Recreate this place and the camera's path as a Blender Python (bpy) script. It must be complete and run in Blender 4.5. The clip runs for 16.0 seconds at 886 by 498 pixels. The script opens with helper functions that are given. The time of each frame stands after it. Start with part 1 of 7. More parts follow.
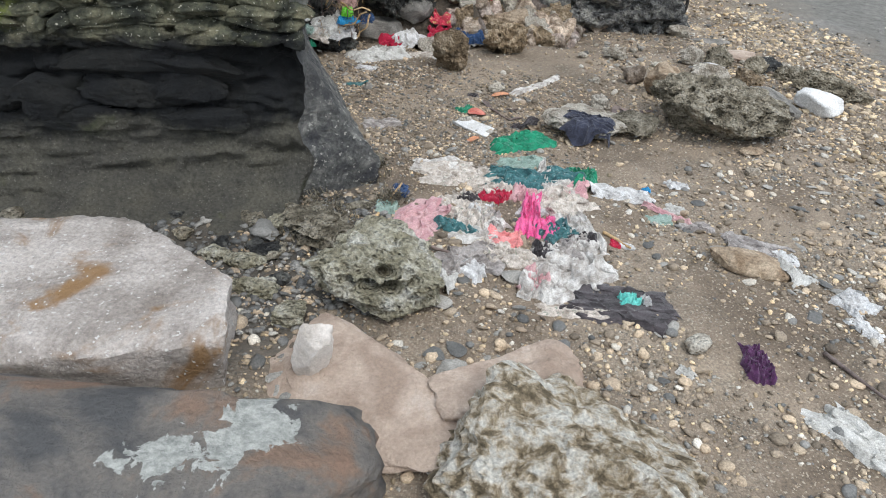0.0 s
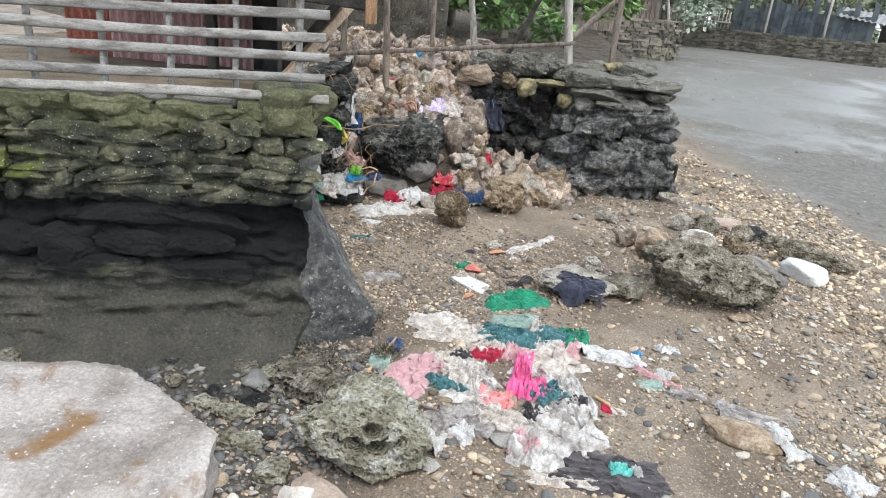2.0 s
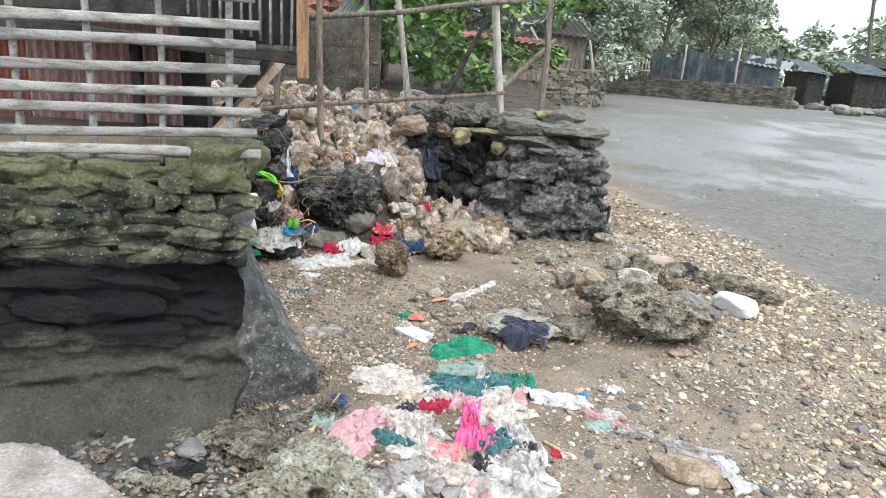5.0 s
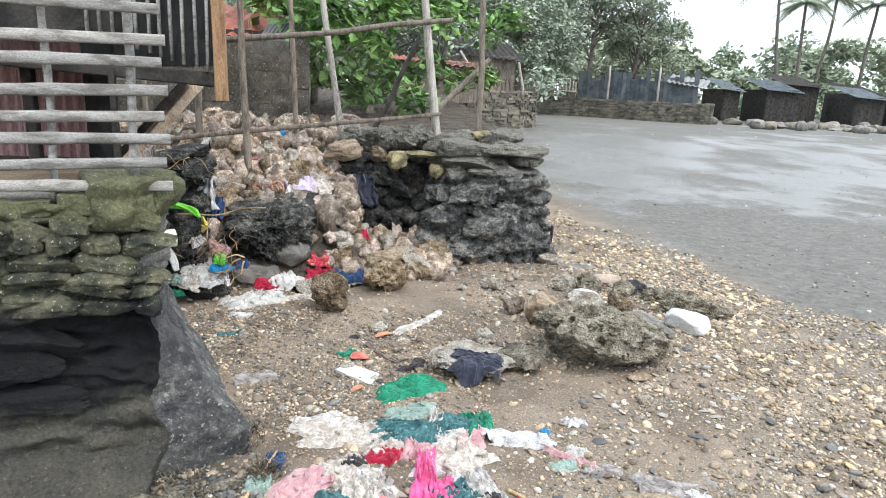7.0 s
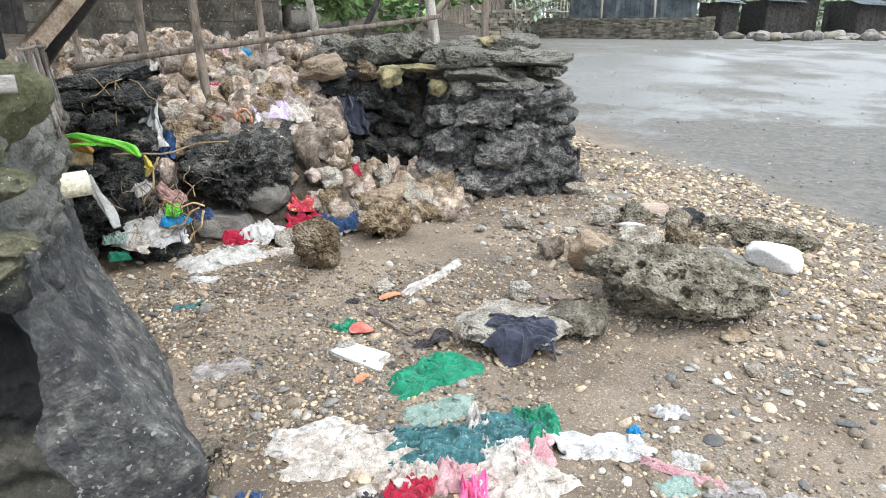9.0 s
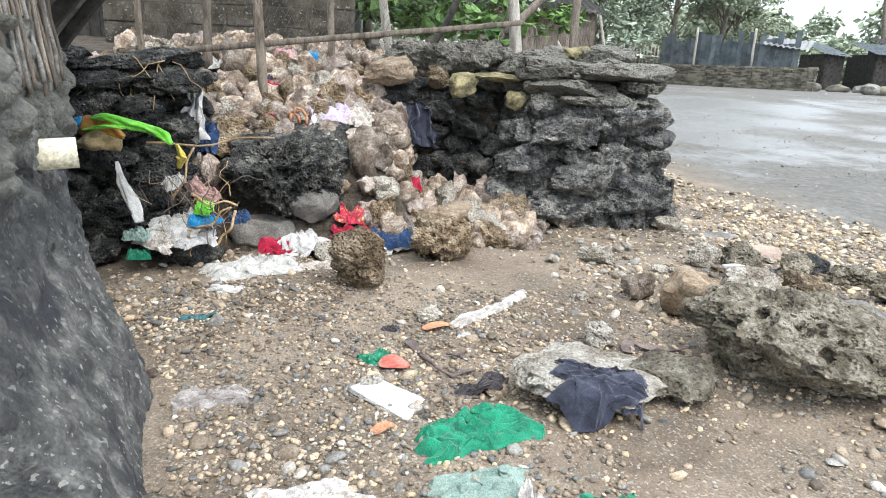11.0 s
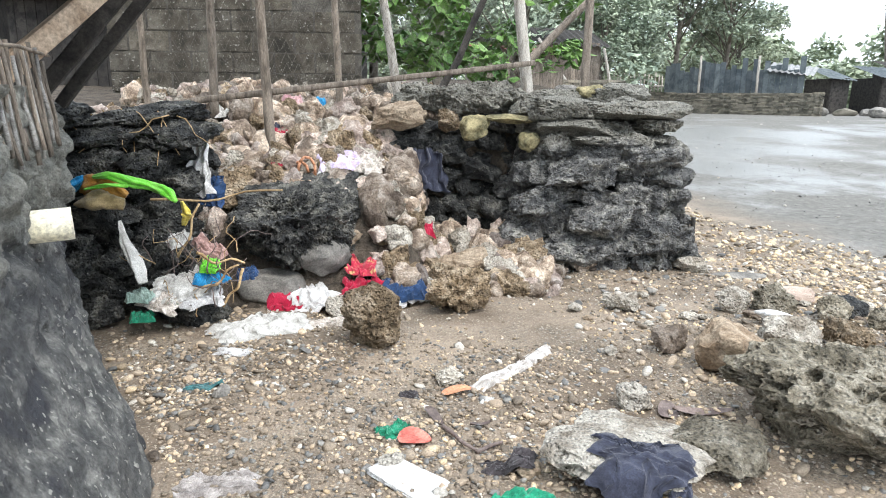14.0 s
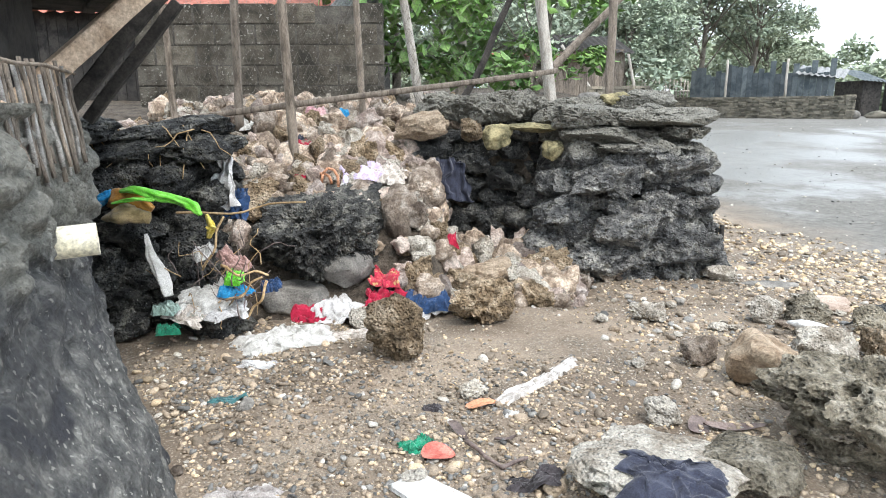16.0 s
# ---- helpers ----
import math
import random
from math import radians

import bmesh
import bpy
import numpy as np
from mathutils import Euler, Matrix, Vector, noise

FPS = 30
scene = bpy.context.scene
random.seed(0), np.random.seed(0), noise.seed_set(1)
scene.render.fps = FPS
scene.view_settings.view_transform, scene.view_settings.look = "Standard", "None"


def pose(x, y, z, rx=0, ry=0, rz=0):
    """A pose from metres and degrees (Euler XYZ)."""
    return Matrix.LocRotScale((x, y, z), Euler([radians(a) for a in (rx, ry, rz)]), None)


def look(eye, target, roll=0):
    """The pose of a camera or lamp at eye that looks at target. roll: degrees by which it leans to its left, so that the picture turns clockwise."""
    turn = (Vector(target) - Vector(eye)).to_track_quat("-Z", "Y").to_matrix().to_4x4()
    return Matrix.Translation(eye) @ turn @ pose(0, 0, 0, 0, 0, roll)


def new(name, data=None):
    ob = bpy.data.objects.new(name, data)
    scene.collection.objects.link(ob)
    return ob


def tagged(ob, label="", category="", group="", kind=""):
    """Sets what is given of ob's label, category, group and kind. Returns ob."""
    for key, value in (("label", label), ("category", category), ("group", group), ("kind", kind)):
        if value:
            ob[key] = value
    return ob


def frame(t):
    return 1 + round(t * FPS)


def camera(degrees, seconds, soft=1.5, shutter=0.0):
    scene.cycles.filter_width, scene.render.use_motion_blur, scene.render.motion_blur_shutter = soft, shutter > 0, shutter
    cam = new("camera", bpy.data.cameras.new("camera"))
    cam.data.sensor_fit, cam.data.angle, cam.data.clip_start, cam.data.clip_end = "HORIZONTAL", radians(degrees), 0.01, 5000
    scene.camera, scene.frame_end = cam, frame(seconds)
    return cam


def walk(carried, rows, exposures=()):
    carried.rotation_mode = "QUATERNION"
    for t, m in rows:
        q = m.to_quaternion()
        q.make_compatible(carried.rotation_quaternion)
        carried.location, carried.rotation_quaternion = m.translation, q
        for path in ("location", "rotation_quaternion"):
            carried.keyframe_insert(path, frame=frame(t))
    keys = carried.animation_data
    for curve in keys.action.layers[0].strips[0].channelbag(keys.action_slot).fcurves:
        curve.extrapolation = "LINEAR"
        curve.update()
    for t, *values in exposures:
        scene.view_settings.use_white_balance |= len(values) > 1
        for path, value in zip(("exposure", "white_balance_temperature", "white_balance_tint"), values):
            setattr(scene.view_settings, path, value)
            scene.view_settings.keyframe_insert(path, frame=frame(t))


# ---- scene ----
UNIT = 0.82  # metres to one unit of the plan
cam = camera(69.1, 16.0, 1.0)
PATH = [
    (0, (0.14, 0.159, 2.001), (0.102, 1.826, 0.896), 3.2),
    (0.5, (0.159, 0.151, 2.04), (0.081, 1.865, 1.011), 4.4),
    (1, (0.158, 0.131, 2.047), (0.047, 1.884, 1.09), 4.4),
    (1.5, (0.175, 0.123, 2.118), (0.013, 1.933, 1.285), 4.0),
    (2, (0.175, 0.126, 2.117), (0.098, 1.993, 1.404), 5.0),
    (2.5, (0.176, 0.129, 2.117), (0.157, 2.028, 1.489), 5.0),
    (3, (0.178, 0.14, 2.116), (0.195, 2.044, 1.506), 4.3),
    (3.5, (0.178, 0.141, 2.116), (0.206, 2.046, 1.505), 4.0),
    (4, (0.179, 0.146, 2.116), (0.238, 2.054, 1.517), 4.7),
    (4.2, (0.18, 0.15, 2.115), (0.248, 2.067, 1.551), 4.9),
    (6.3, (0.214, 0.209, 2.121), (0.336, 2.126, 1.565), 2.4),
    (6.5, (0.218, 0.25, 2.113), (0.351, 2.17, 1.571), 3.2),
    (7, (0.182, 0.509, 2.064), (0.457, 2.431, 1.586), 2.7),
    (7.5, (0.23, 0.732, 1.95), (0.486, 2.651, 1.449), 1.9),
    (8, (0.218, 1.032, 1.879), (0.434, 2.945, 1.335), 3.1),
    (8.2, (0.213, 1.204, 1.846), (0.428, 3.148, 1.43), 1.9),
    (8.5, (0.194, 1.43, 1.774), (0.499, 3.316, 1.181), 0.3),
    (8.7, (0.177, 1.587, 1.752), (0.482, 3.45, 1.09), 0.1),
    (10.8, (0.3, 2.363, 1.365), (0.455, 4.275, 0.8), 2.4),
    (11, (0.328, 2.456, 1.375), (0.41, 4.377, 0.826), 2.4),
    (11.2, (0.296, 2.544, 1.415), (0.302, 4.471, 0.879), 2.5),
    (11.5, (0.25, 2.642, 1.48), (0.316, 4.61, 1.131), 6.5),
    (12, (0.222, 2.733, 1.428), (0.309, 4.689, 1.02), 2.0),
    (12.5, (0.269, 2.695, 1.452), (0.379, 4.647, 1.029), 1.3),
    (13, (0.282, 2.683, 1.449), (0.328, 4.642, 1.046), 2.0),
    (13.5, (0.279, 2.678, 1.447), (0.316, 4.626, 0.993), 1.8),
    (14, (0.286, 2.681, 1.45), (0.338, 4.628, 0.997), 0.7),
    (14.5, (0.279, 2.697, 1.449), (0.296, 4.64, 0.978), 0.2),
    (15, (0.285, 2.697, 1.454), (0.263, 4.644, 0.996), -0.1),
    (15.5, (0.281, 2.709, 1.453), (0.252, 4.652, 0.98), -0.6),
    (16, (0.295, 2.715, 1.461), (0.271, 4.669, 1.032), -0.2),
]
walk(cam, [(t, look(Vector(eye) * UNIT, Vector(target) * UNIT, roll)) for t, eye, target, roll in PATH],
     [(0, 0.45), (1.5, 0.68), (3.5, 0.9), (8.5, 1.0), (11, 1.17), (16, 1.25)])

# ---- light: bright overcast sky ----
world = bpy.data.worlds.new("overcast")
scene.world = world
world.use_nodes = True
wt = world.node_tree
wt.nodes.clear()
sky = wt.nodes.new("ShaderNodeTexSky")
sky.sky_type, sky.sun_disc = "NISHITA", False
sky.sun_elevation, sky.sun_rotation = radians(58), radians(150)
sky.dust_density, sky.air_density = 4.0, 1.0
wmix = wt.nodes.new("ShaderNodeMix")
wmix.data_type = "RGBA"
wmix.inputs[0].default_value = 0.85
wmix.inputs[7].default_value = (8.3, 9.3, 10.5, 1)
wbg = wt.nodes.new("ShaderNodeBackground")
wbg.inputs[1].default_value = 0.115
wout = wt.nodes.new("ShaderNodeOutputWorld")
wt.links.new(sky.outputs[0], wmix.inputs[6])
wt.links.new(wmix.outputs[2], wbg.inputs[0])
wt.links.new(wbg.outputs[0], wout.inputs[0])
sun_data = bpy.data.lights.new("sun", "SUN")
sun_data.energy, sun_data.angle, sun_data.color = 1.3, radians(25), (1.0, 0.97, 0.93)
sun = new("sun", sun_data)
sun.matrix_world = look((3, -5, 9), (0, 0, 0))
scene.view_settings.exposure = 0.8


# ---- materials ----
def ramp_node(nt, stops):
    r = nt.nodes.new("ShaderNodeValToRGB")
    e = r.color_ramp.elements
    while len(e) < len(stops):
        e.new(0.5)
    for k, (p, c) in enumerate(stops):
        e[k].position, e[k].color = p, (*c, 1)
    return r


def noise_node(nt, vec, scale, detail=5.0, rough=0.6, distort=0.0):
    n = nt.nodes.new("ShaderNodeTexNoise")
    n.inputs["Scale"].default_value, n.inputs["Detail"].default_value = scale, detail
    n.inputs["Roughness"].default_value, n.inputs["Distortion"].default_value = rough, distort
    nt.links.new(vec, n.inputs["Vector"])
    return n


def mix_node(nt, fac, a, b, blend="MIX"):
    m = nt.nodes.new("ShaderNodeMix")
    m.data_type, m.blend_type = "RGBA", blend
    for sock, v in ((m.inputs[0], fac), (m.inputs[6], a), (m.inputs[7], b)):
        if isinstance(v, (int, float)):
            sock.default_value = v
        elif isinstance(v, tuple):
            sock.default_value = (*v, 1)
        else:
            nt.links.new(v, sock)
    return m.outputs[2]


def math_node(nt, op, a, b=0.0, clamp=False):
    m = nt.nodes.new("ShaderNodeMath")
    m.operation, m.use_clamp = op, clamp
    for sock, v in ((m.inputs[0], a), (m.inputs[1], b)):
        if isinstance(v, (int, float)):
            sock.default_value = v
        else:
            nt.links.new(v, sock)
    return m.outputs[0]


def band(nt, val, lo, hi):
    m = nt.nodes.new("ShaderNodeMapRange")
    m.interpolation_type = "SMOOTHSTEP"
    m.inputs[1].default_value, m.inputs[2].default_value = lo, hi
    nt.links.new(val, m.inputs[0])
    return m.outputs[0]


def material(name, stops, scale=6.0, grain=60.0, rough=0.85, bump=0.4, bump_scale=40.0, vary=0.25, speck=None, tide=None,
             stretch=(1, 1, 1), island=False, coords="world", patches=None, metal=0.0, spec=0.35, pits=0.0, sheen=0.0, grainy=0.8):
    """A layered stone, wood, cloth or plant surface. stops: colours of the large variation; speck: (colour, amount, scale);
    tide: rows of (z low, z high, colour, strength) for stains by height; patches: (colour, low, high, scale)."""
    m = bpy.data.materials.new(name)
    m.use_nodes = True
    nt = m.node_tree
    nt.nodes.clear()
    out = nt.nodes.new("ShaderNodeOutputMaterial")
    b = nt.nodes.new("ShaderNodeBsdfPrincipled")
    nt.links.new(b.outputs[0], out.inputs[0])
    geo = nt.nodes.new("ShaderNodeNewGeometry")
    plan_node = nt.nodes.new("ShaderNodeVectorMath")
    plan_node.name, plan_node.operation = "plan", "SCALE"
    plan_node.inputs["Scale"].default_value = 1 / UNIT
    nt.links.new(geo.outputs["Position"], plan_node.inputs[0])
    plan = plan_node.outputs[0]
    tex = nt.nodes.new("ShaderNodeTexCoord")
    info = nt.nodes.new("ShaderNodeObjectInfo")
    mp = nt.nodes.new("ShaderNodeMapping")
    mp.inputs["Scale"].default_value = stretch
    nt.links.new(plan if coords == "world" else tex.outputs["Object"], mp.inputs["Vector"])
    vec = mp.outputs[0]
    big = noise_node(nt, vec, scale, 6.0, 0.62, 0.4)
    col = ramp_node(nt, [(0.5 + (p - 0.5) * 0.62, q) for p, q in stops])
    nt.links.new(big.outputs[0], col.inputs[0])
    c = col.outputs[0]
    fine = noise_node(nt, vec, grain, 4.0, 0.7)
    g = ramp_node(nt, [(0.32, (0.45, 0.45, 0.45)), (0.68, (1.4, 1.4, 1.4))])
    nt.links.new(fine.outputs[0], g.inputs[0])
    c = mix_node(nt, grainy, c, g.outputs[0], "MULTIPLY")
    rnd = geo.outputs["Random Per Island"] if island else info.outputs["Random"]
    v = ramp_node(nt, [(0, (1 - vary,) * 3), (0.5, (1, 1, 1)), (1, (1 + vary * 1.2, 1 + vary * 1.1, 1 + vary * 0.95))])
    nt.links.new(rnd, v.inputs[0])
    c = mix_node(nt, 1.0, c, v.outputs[0], "MULTIPLY")
    if patches:
        pc, lo, hi, ps = patches
        pn = noise_node(nt, vec, ps, 5.0, 0.6, 0.6)
        c = mix_node(nt, band(nt, pn.outputs[0], lo, hi), c, pc)
    if speck:
        sc, amount, ss = speck
        sn = noise_node(nt, vec, ss, 2.0, 0.5)
        c = mix_node(nt, band(nt, sn.outputs[0], 0.72 - amount, 0.76 - amount), c, sc)
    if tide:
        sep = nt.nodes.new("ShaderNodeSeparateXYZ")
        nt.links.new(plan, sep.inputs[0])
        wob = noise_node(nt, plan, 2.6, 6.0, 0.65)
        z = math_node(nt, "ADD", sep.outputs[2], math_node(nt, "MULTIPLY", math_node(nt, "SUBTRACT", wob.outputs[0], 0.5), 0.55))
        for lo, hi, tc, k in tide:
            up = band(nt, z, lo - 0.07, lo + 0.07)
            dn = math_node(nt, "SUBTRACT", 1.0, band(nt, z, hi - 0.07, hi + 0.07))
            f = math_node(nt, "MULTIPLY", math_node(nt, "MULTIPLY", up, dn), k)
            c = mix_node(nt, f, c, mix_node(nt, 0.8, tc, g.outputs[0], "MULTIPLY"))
    nt.links.new(c, b.inputs["Base Color"])
    b.inputs["Metallic"].default_value = metal
    b.inputs["Specular IOR Level"].default_value = spec
    if sheen:
        b.inputs["Sheen Weight"].default_value = sheen
    rn = nt.nodes.new("ShaderNodeMapRange")
    rn.inputs[3].default_value, rn.inputs[4].default_value = rough - 0.12, min(1.0, rough + 0.12)
    nt.links.new(fine.outputs[0], rn.inputs[0])
    nt.links.new(rn.outputs[0], b.inputs["Roughness"])
    bn = noise_node(nt, vec, bump_scale, 6.0, 0.7)
    h = bn.outputs[0]
    if pits:
        vo = nt.nodes.new("ShaderNodeTexVoronoi")
        vo.inputs["Scale"].default_value = pits
        nt.links.new(vec, vo.inputs["Vector"])
        h = math_node(nt, "ADD", h, math_node(nt, "MULTIPLY", band(nt, vo.outputs[0], 0.1, 0.5), 1.2))
    bp = nt.nodes.new("ShaderNodeBump")
    bp.inputs["Strength"].default_value, bp.inputs["Distance"].default_value = min(1.0, bump), 0.05 if bump >= 0.7 else 0.025
    nt.links.new(h, bp.inputs["Height"])
    nt.links.new(bp.outputs[0], b.inputs["Normal"])
    return m


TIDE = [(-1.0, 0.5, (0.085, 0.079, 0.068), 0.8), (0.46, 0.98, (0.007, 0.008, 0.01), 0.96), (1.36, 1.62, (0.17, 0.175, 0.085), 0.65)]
M = {}
M["sand"] = material("wet_sand", [(0.3, (0.146, 0.11, 0.078)), (0.5, (0.228, 0.177, 0.13)), (0.7, (0.315, 0.252, 0.188))], 1.3, 90, 0.75, 0.5, 120, 0.0,
                     speck=((0.42, 0.36, 0.28), 0.1, 70))
M["gravel"] = material("gravel", [(0.3, (0.2, 0.16, 0.12)), (0.7, (0.42, 0.34, 0.25))], 3, 120, 0.6, 0.3, 150, 0.6, island=True)
M["gravel_tan"] = material("shell_gravel", [(0.3, (0.38, 0.28, 0.17)), (0.7, (0.6, 0.49, 0.34))], 3, 120, 0.7, 0.3, 150, 0.55, island=True)
M["gravel_grey"] = material("slate_gravel", [(0.3, (0.12, 0.12, 0.116)), (0.7, (0.25, 0.245, 0.23))], 3, 120, 0.5, 0.3, 150, 0.5, island=True)
M["gravel_white"] = material("coral_chips", [(0.3, (0.42, 0.38, 0.32)), (0.7, (0.62, 0.59, 0.53))], 5, 120, 0.8, 0.3, 150, 0.3, island=True)
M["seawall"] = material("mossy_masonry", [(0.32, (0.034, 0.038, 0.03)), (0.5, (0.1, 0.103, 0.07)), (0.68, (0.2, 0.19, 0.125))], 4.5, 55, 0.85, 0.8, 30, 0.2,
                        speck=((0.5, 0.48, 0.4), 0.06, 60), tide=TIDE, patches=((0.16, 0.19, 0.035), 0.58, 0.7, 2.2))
M["sidewall"] = material("grey_plaster_wall", [(0.3, (0.085, 0.087, 0.086)), (0.52, (0.175, 0.175, 0.166)), (0.7, (0.34, 0.335, 0.305))], 9, 60, 0.6, 1.0, 26, 0.1,
                         patches=((0.05, 0.052, 0.06), 0.52, 0.64, 2.4), tide=[(0.55, 0.95, (0.05, 0.052, 0.058), 0.55), (0.97, 2.0, (0.27, 0.265, 0.23), 0.85)], speck=((0.42, 0.41, 0.37), 0.09, 40))
M["dark_coral"] = material("black_reef_stone", [(0.3, (0.02, 0.021, 0.022)), (0.52, (0.068, 0.069, 0.066)), (0.72, (0.2, 0.197, 0.175))], 8, 60, 0.85, 0.9, 35, 0.35,
                           pits=45, speck=((0.33, 0.32, 0.28), 0.04, 60))
M["pier"] = material("pier_stone", [(0.3, (0.06, 0.061, 0.062)), (0.52, (0.165, 0.165, 0.16)), (0.72, (0.34, 0.335, 0.305))], 9, 60, 0.85, 0.9, 35, 0.3, pits=45,
                     tide=[(1.1, 1.8, (0.3, 0.285, 0.235), 0.7)], speck=((0.42, 0.41, 0.36), 0.05, 70))
M["pale_rubble"] = material("pinkish_coral_rubble", [(0.3, (0.26, 0.2, 0.17)), (0.5, (0.42, 0.345, 0.3)), (0.7, (0.6, 0.53, 0.48))], 9, 60, 0.9, 0.8, 30, 0.5)
M["rubble"] = material("coral_rubble", [(0.3, (0.17, 0.125, 0.095)), (0.5, (0.36, 0.285, 0.22)), (0.7, (0.6, 0.52, 0.44))], 9, 60, 0.9, 0.9, 30, 0.55)
M["brown_coral"] = material("brown_coral_rock", [(0.3, (0.16, 0.115, 0.07)), (0.5, (0.36, 0.265, 0.165)), (0.7, (0.58, 0.47, 0.34))], 9, 60, 0.9, 1.0, 40, 0.2, pits=45)
M["weed_coral"] = material("weedy_coral_rock", [(0.3, (0.15, 0.13, 0.092)), (0.52, (0.33, 0.29, 0.215)), (0.72, (0.54, 0.49, 0.395))], 9, 70, 0.9, 1.0, 45, 0.2, pits=40)
M["grey_rock"] = material("grey_boulder", [(0.3, (0.13, 0.125, 0.115)), (0.6, (0.26, 0.245, 0.22)), (0.8, (0.38, 0.36, 0.32))], 6, 80, 0.85, 0.5, 60, 0.2)
M["white_rock"] = material("white_coral_rock", [(0.3, (0.26, 0.22, 0.17)), (0.6, (0.54, 0.5, 0.43))], 7, 60, 0.9, 0.7, 45, 0.12, pits=50)
M["tan_rock"] = material("tan_rock", [(0.3, (0.26, 0.185, 0.12)), (0.6, (0.46, 0.365, 0.265))], 7, 60, 0.85, 0.75, 40, 0.15)
M["pink_rock"] = material("pinkish_limestone_slab", [(0.3, (0.36, 0.27, 0.21)), (0.6, (0.53, 0.42, 0.34)), (0.8, (0.62, 0.53, 0.46))], 4, 70, 0.8, 0.75, 14, 0.1, grainy=0.3)
M["pale_rock"] = material("white_limestone", [(0.3, (0.5, 0.44, 0.38)), (0.6, (0.7, 0.65, 0.6))], 7, 70, 0.8, 0.6, 40, 0.0, grainy=0.3)
M["slab"] = material("pale_limestone_boulder", [(0.3, (0.27, 0.235, 0.205)), (0.5, (0.43, 0.385, 0.35)), (0.7, (0.58, 0.53, 0.49))], 2.6, 60, 0.75, 0.75, 22, 0.0,
                     patches=((0.27, 0.16, 0.075), 0.54, 0.66, 2.0), speck=((0.62, 0.6, 0.57), 0.07, 45), grainy=0.55)
M["slate"] = material("rusty_slate_boulder", [(0.32, (0.075, 0.074, 0.074)), (0.5, (0.15, 0.135, 0.12)), (0.62, (0.19, 0.13, 0.095)), (0.75, (0.22, 0.14, 0.1))], 2.6, 60, 0.6, 0.75, 16, 0.0, grainy=0.4)
M["marble_rock"] = material("veined_limestone", [(0.3, (0.13, 0.1, 0.06)), (0.43, (0.33, 0.26, 0.17)), (0.53, (0.54, 0.47, 0.37)), (0.68, (0.7, 0.67, 0.6))], 14, 60, 0.8, 0.9, 30, 0.0)
M["hole_rock"] = material("green_grey_coral", [(0.3, (0.29, 0.265, 0.18)), (0.53, (0.48, 0.45, 0.345)), (0.72, (0.68, 0.66, 0.58))], 7, 60, 0.9, 0.9, 40, 0.0, pits=35)
M["bamboo"] = material("weathered_bamboo", [(0.3, (0.17, 0.16, 0.145)), (0.6, (0.35, 0.34, 0.32))], 4, 60, 0.75, 0.4, 30, 0.18, stretch=(1, 6, 6), coords="object")
M["post"] = material("weathered_wood", [(0.3, (0.12, 0.1, 0.08)), (0.6, (0.26, 0.22, 0.18))], 6, 60, 0.85, 0.6, 30, 0.2, stretch=(4, 4, 0.8))
M["pale_post"] = material("pale_dry_wood", [(0.3, (0.3, 0.27, 0.23)), (0.6, (0.5, 0.47, 0.42))], 6, 60, 0.85, 0.5, 30, 0.1, stretch=(4, 4, 0.8))
M["brown_wood"] = material("brown_timber", [(0.3, (0.2, 0.11, 0.06)), (0.6, (0.36, 0.22, 0.12))], 6, 60, 0.8, 0.5, 30, 0.15, stretch=(4, 4, 0.8))
M["tan_wood"] = material("sunlit_plain_timber", [(0.3, (0.34, 0.24, 0.16)), (0.6, (0.52, 0.4, 0.29))], 6, 60, 0.8, 0.4, 30, 0.1)
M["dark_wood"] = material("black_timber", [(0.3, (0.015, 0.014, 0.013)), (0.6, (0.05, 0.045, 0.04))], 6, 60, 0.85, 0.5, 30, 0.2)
M["block"] = material("hollow_block", [(0.3, (0.06, 0.054, 0.042)), (0.55, (0.125, 0.11, 0.085)), (0.75, (0.21, 0.19, 0.155))], 3.5, 90, 0.95, 1.0, 60, 0.2, speck=((0.4, 0.38, 0.33), 0.07, 34))
M["mortar"] = material("rough_mortar", [(0.3, (0.08, 0.073, 0.062)), (0.7, (0.16, 0.148, 0.125))], 6, 90, 0.95, 0.8, 50, 0.0)
M["red_sheet"] = material("faded_red_metal_sheet", [(0.3, (0.34, 0.18, 0.17)), (0.6, (0.5, 0.3, 0.29))], 2, 60, 0.6, 0.2, 30, 0.15, stretch=(1, 1, 0.3))
M["rust_sheet"] = material("rusted_metal_sheet", [(0.3, (0.22, 0.06, 0.035)), (0.6, (0.36, 0.12, 0.08))], 2, 60, 0.7, 0.2, 30, 0.15)
M["grey_sheet"] = material("galvanised_metal_sheet", [(0.3, (0.16, 0.165, 0.165)), (0.6, (0.27, 0.275, 0.275))], 2, 60, 0.5, 0.2, 30, 0.15, metal=0.3)
M["blue_wall"] = material("dark_blue_grey_boards", [(0.3, (0.05, 0.065, 0.075)), (0.6, (0.11, 0.13, 0.14))], 2, 40, 0.8, 0.3, 20, 0.3)
M["far_stone"] = material("far_wall_stone", [(0.3, (0.1, 0.095, 0.075)), (0.6, (0.22, 0.2, 0.16))], 2, 30, 0.9, 0.6, 10, 0.4, island=True)
# bank soil darkened in colour to give shade in the gaps between stones
M["rubble_bed"] = material("shade_darkened_soil", [(0.3, (0.05, 0.04, 0.03)), (0.6, (0.13, 0.105, 0.08))], 6, 60, 0.95, 0.8, 40, 0.0)
M["soil"] = material("trodden_soil", [(0.3, (0.1, 0.075, 0.05)), (0.6, (0.2, 0.16, 0.11))], 2, 60, 0.9, 0.6, 40, 0.0)
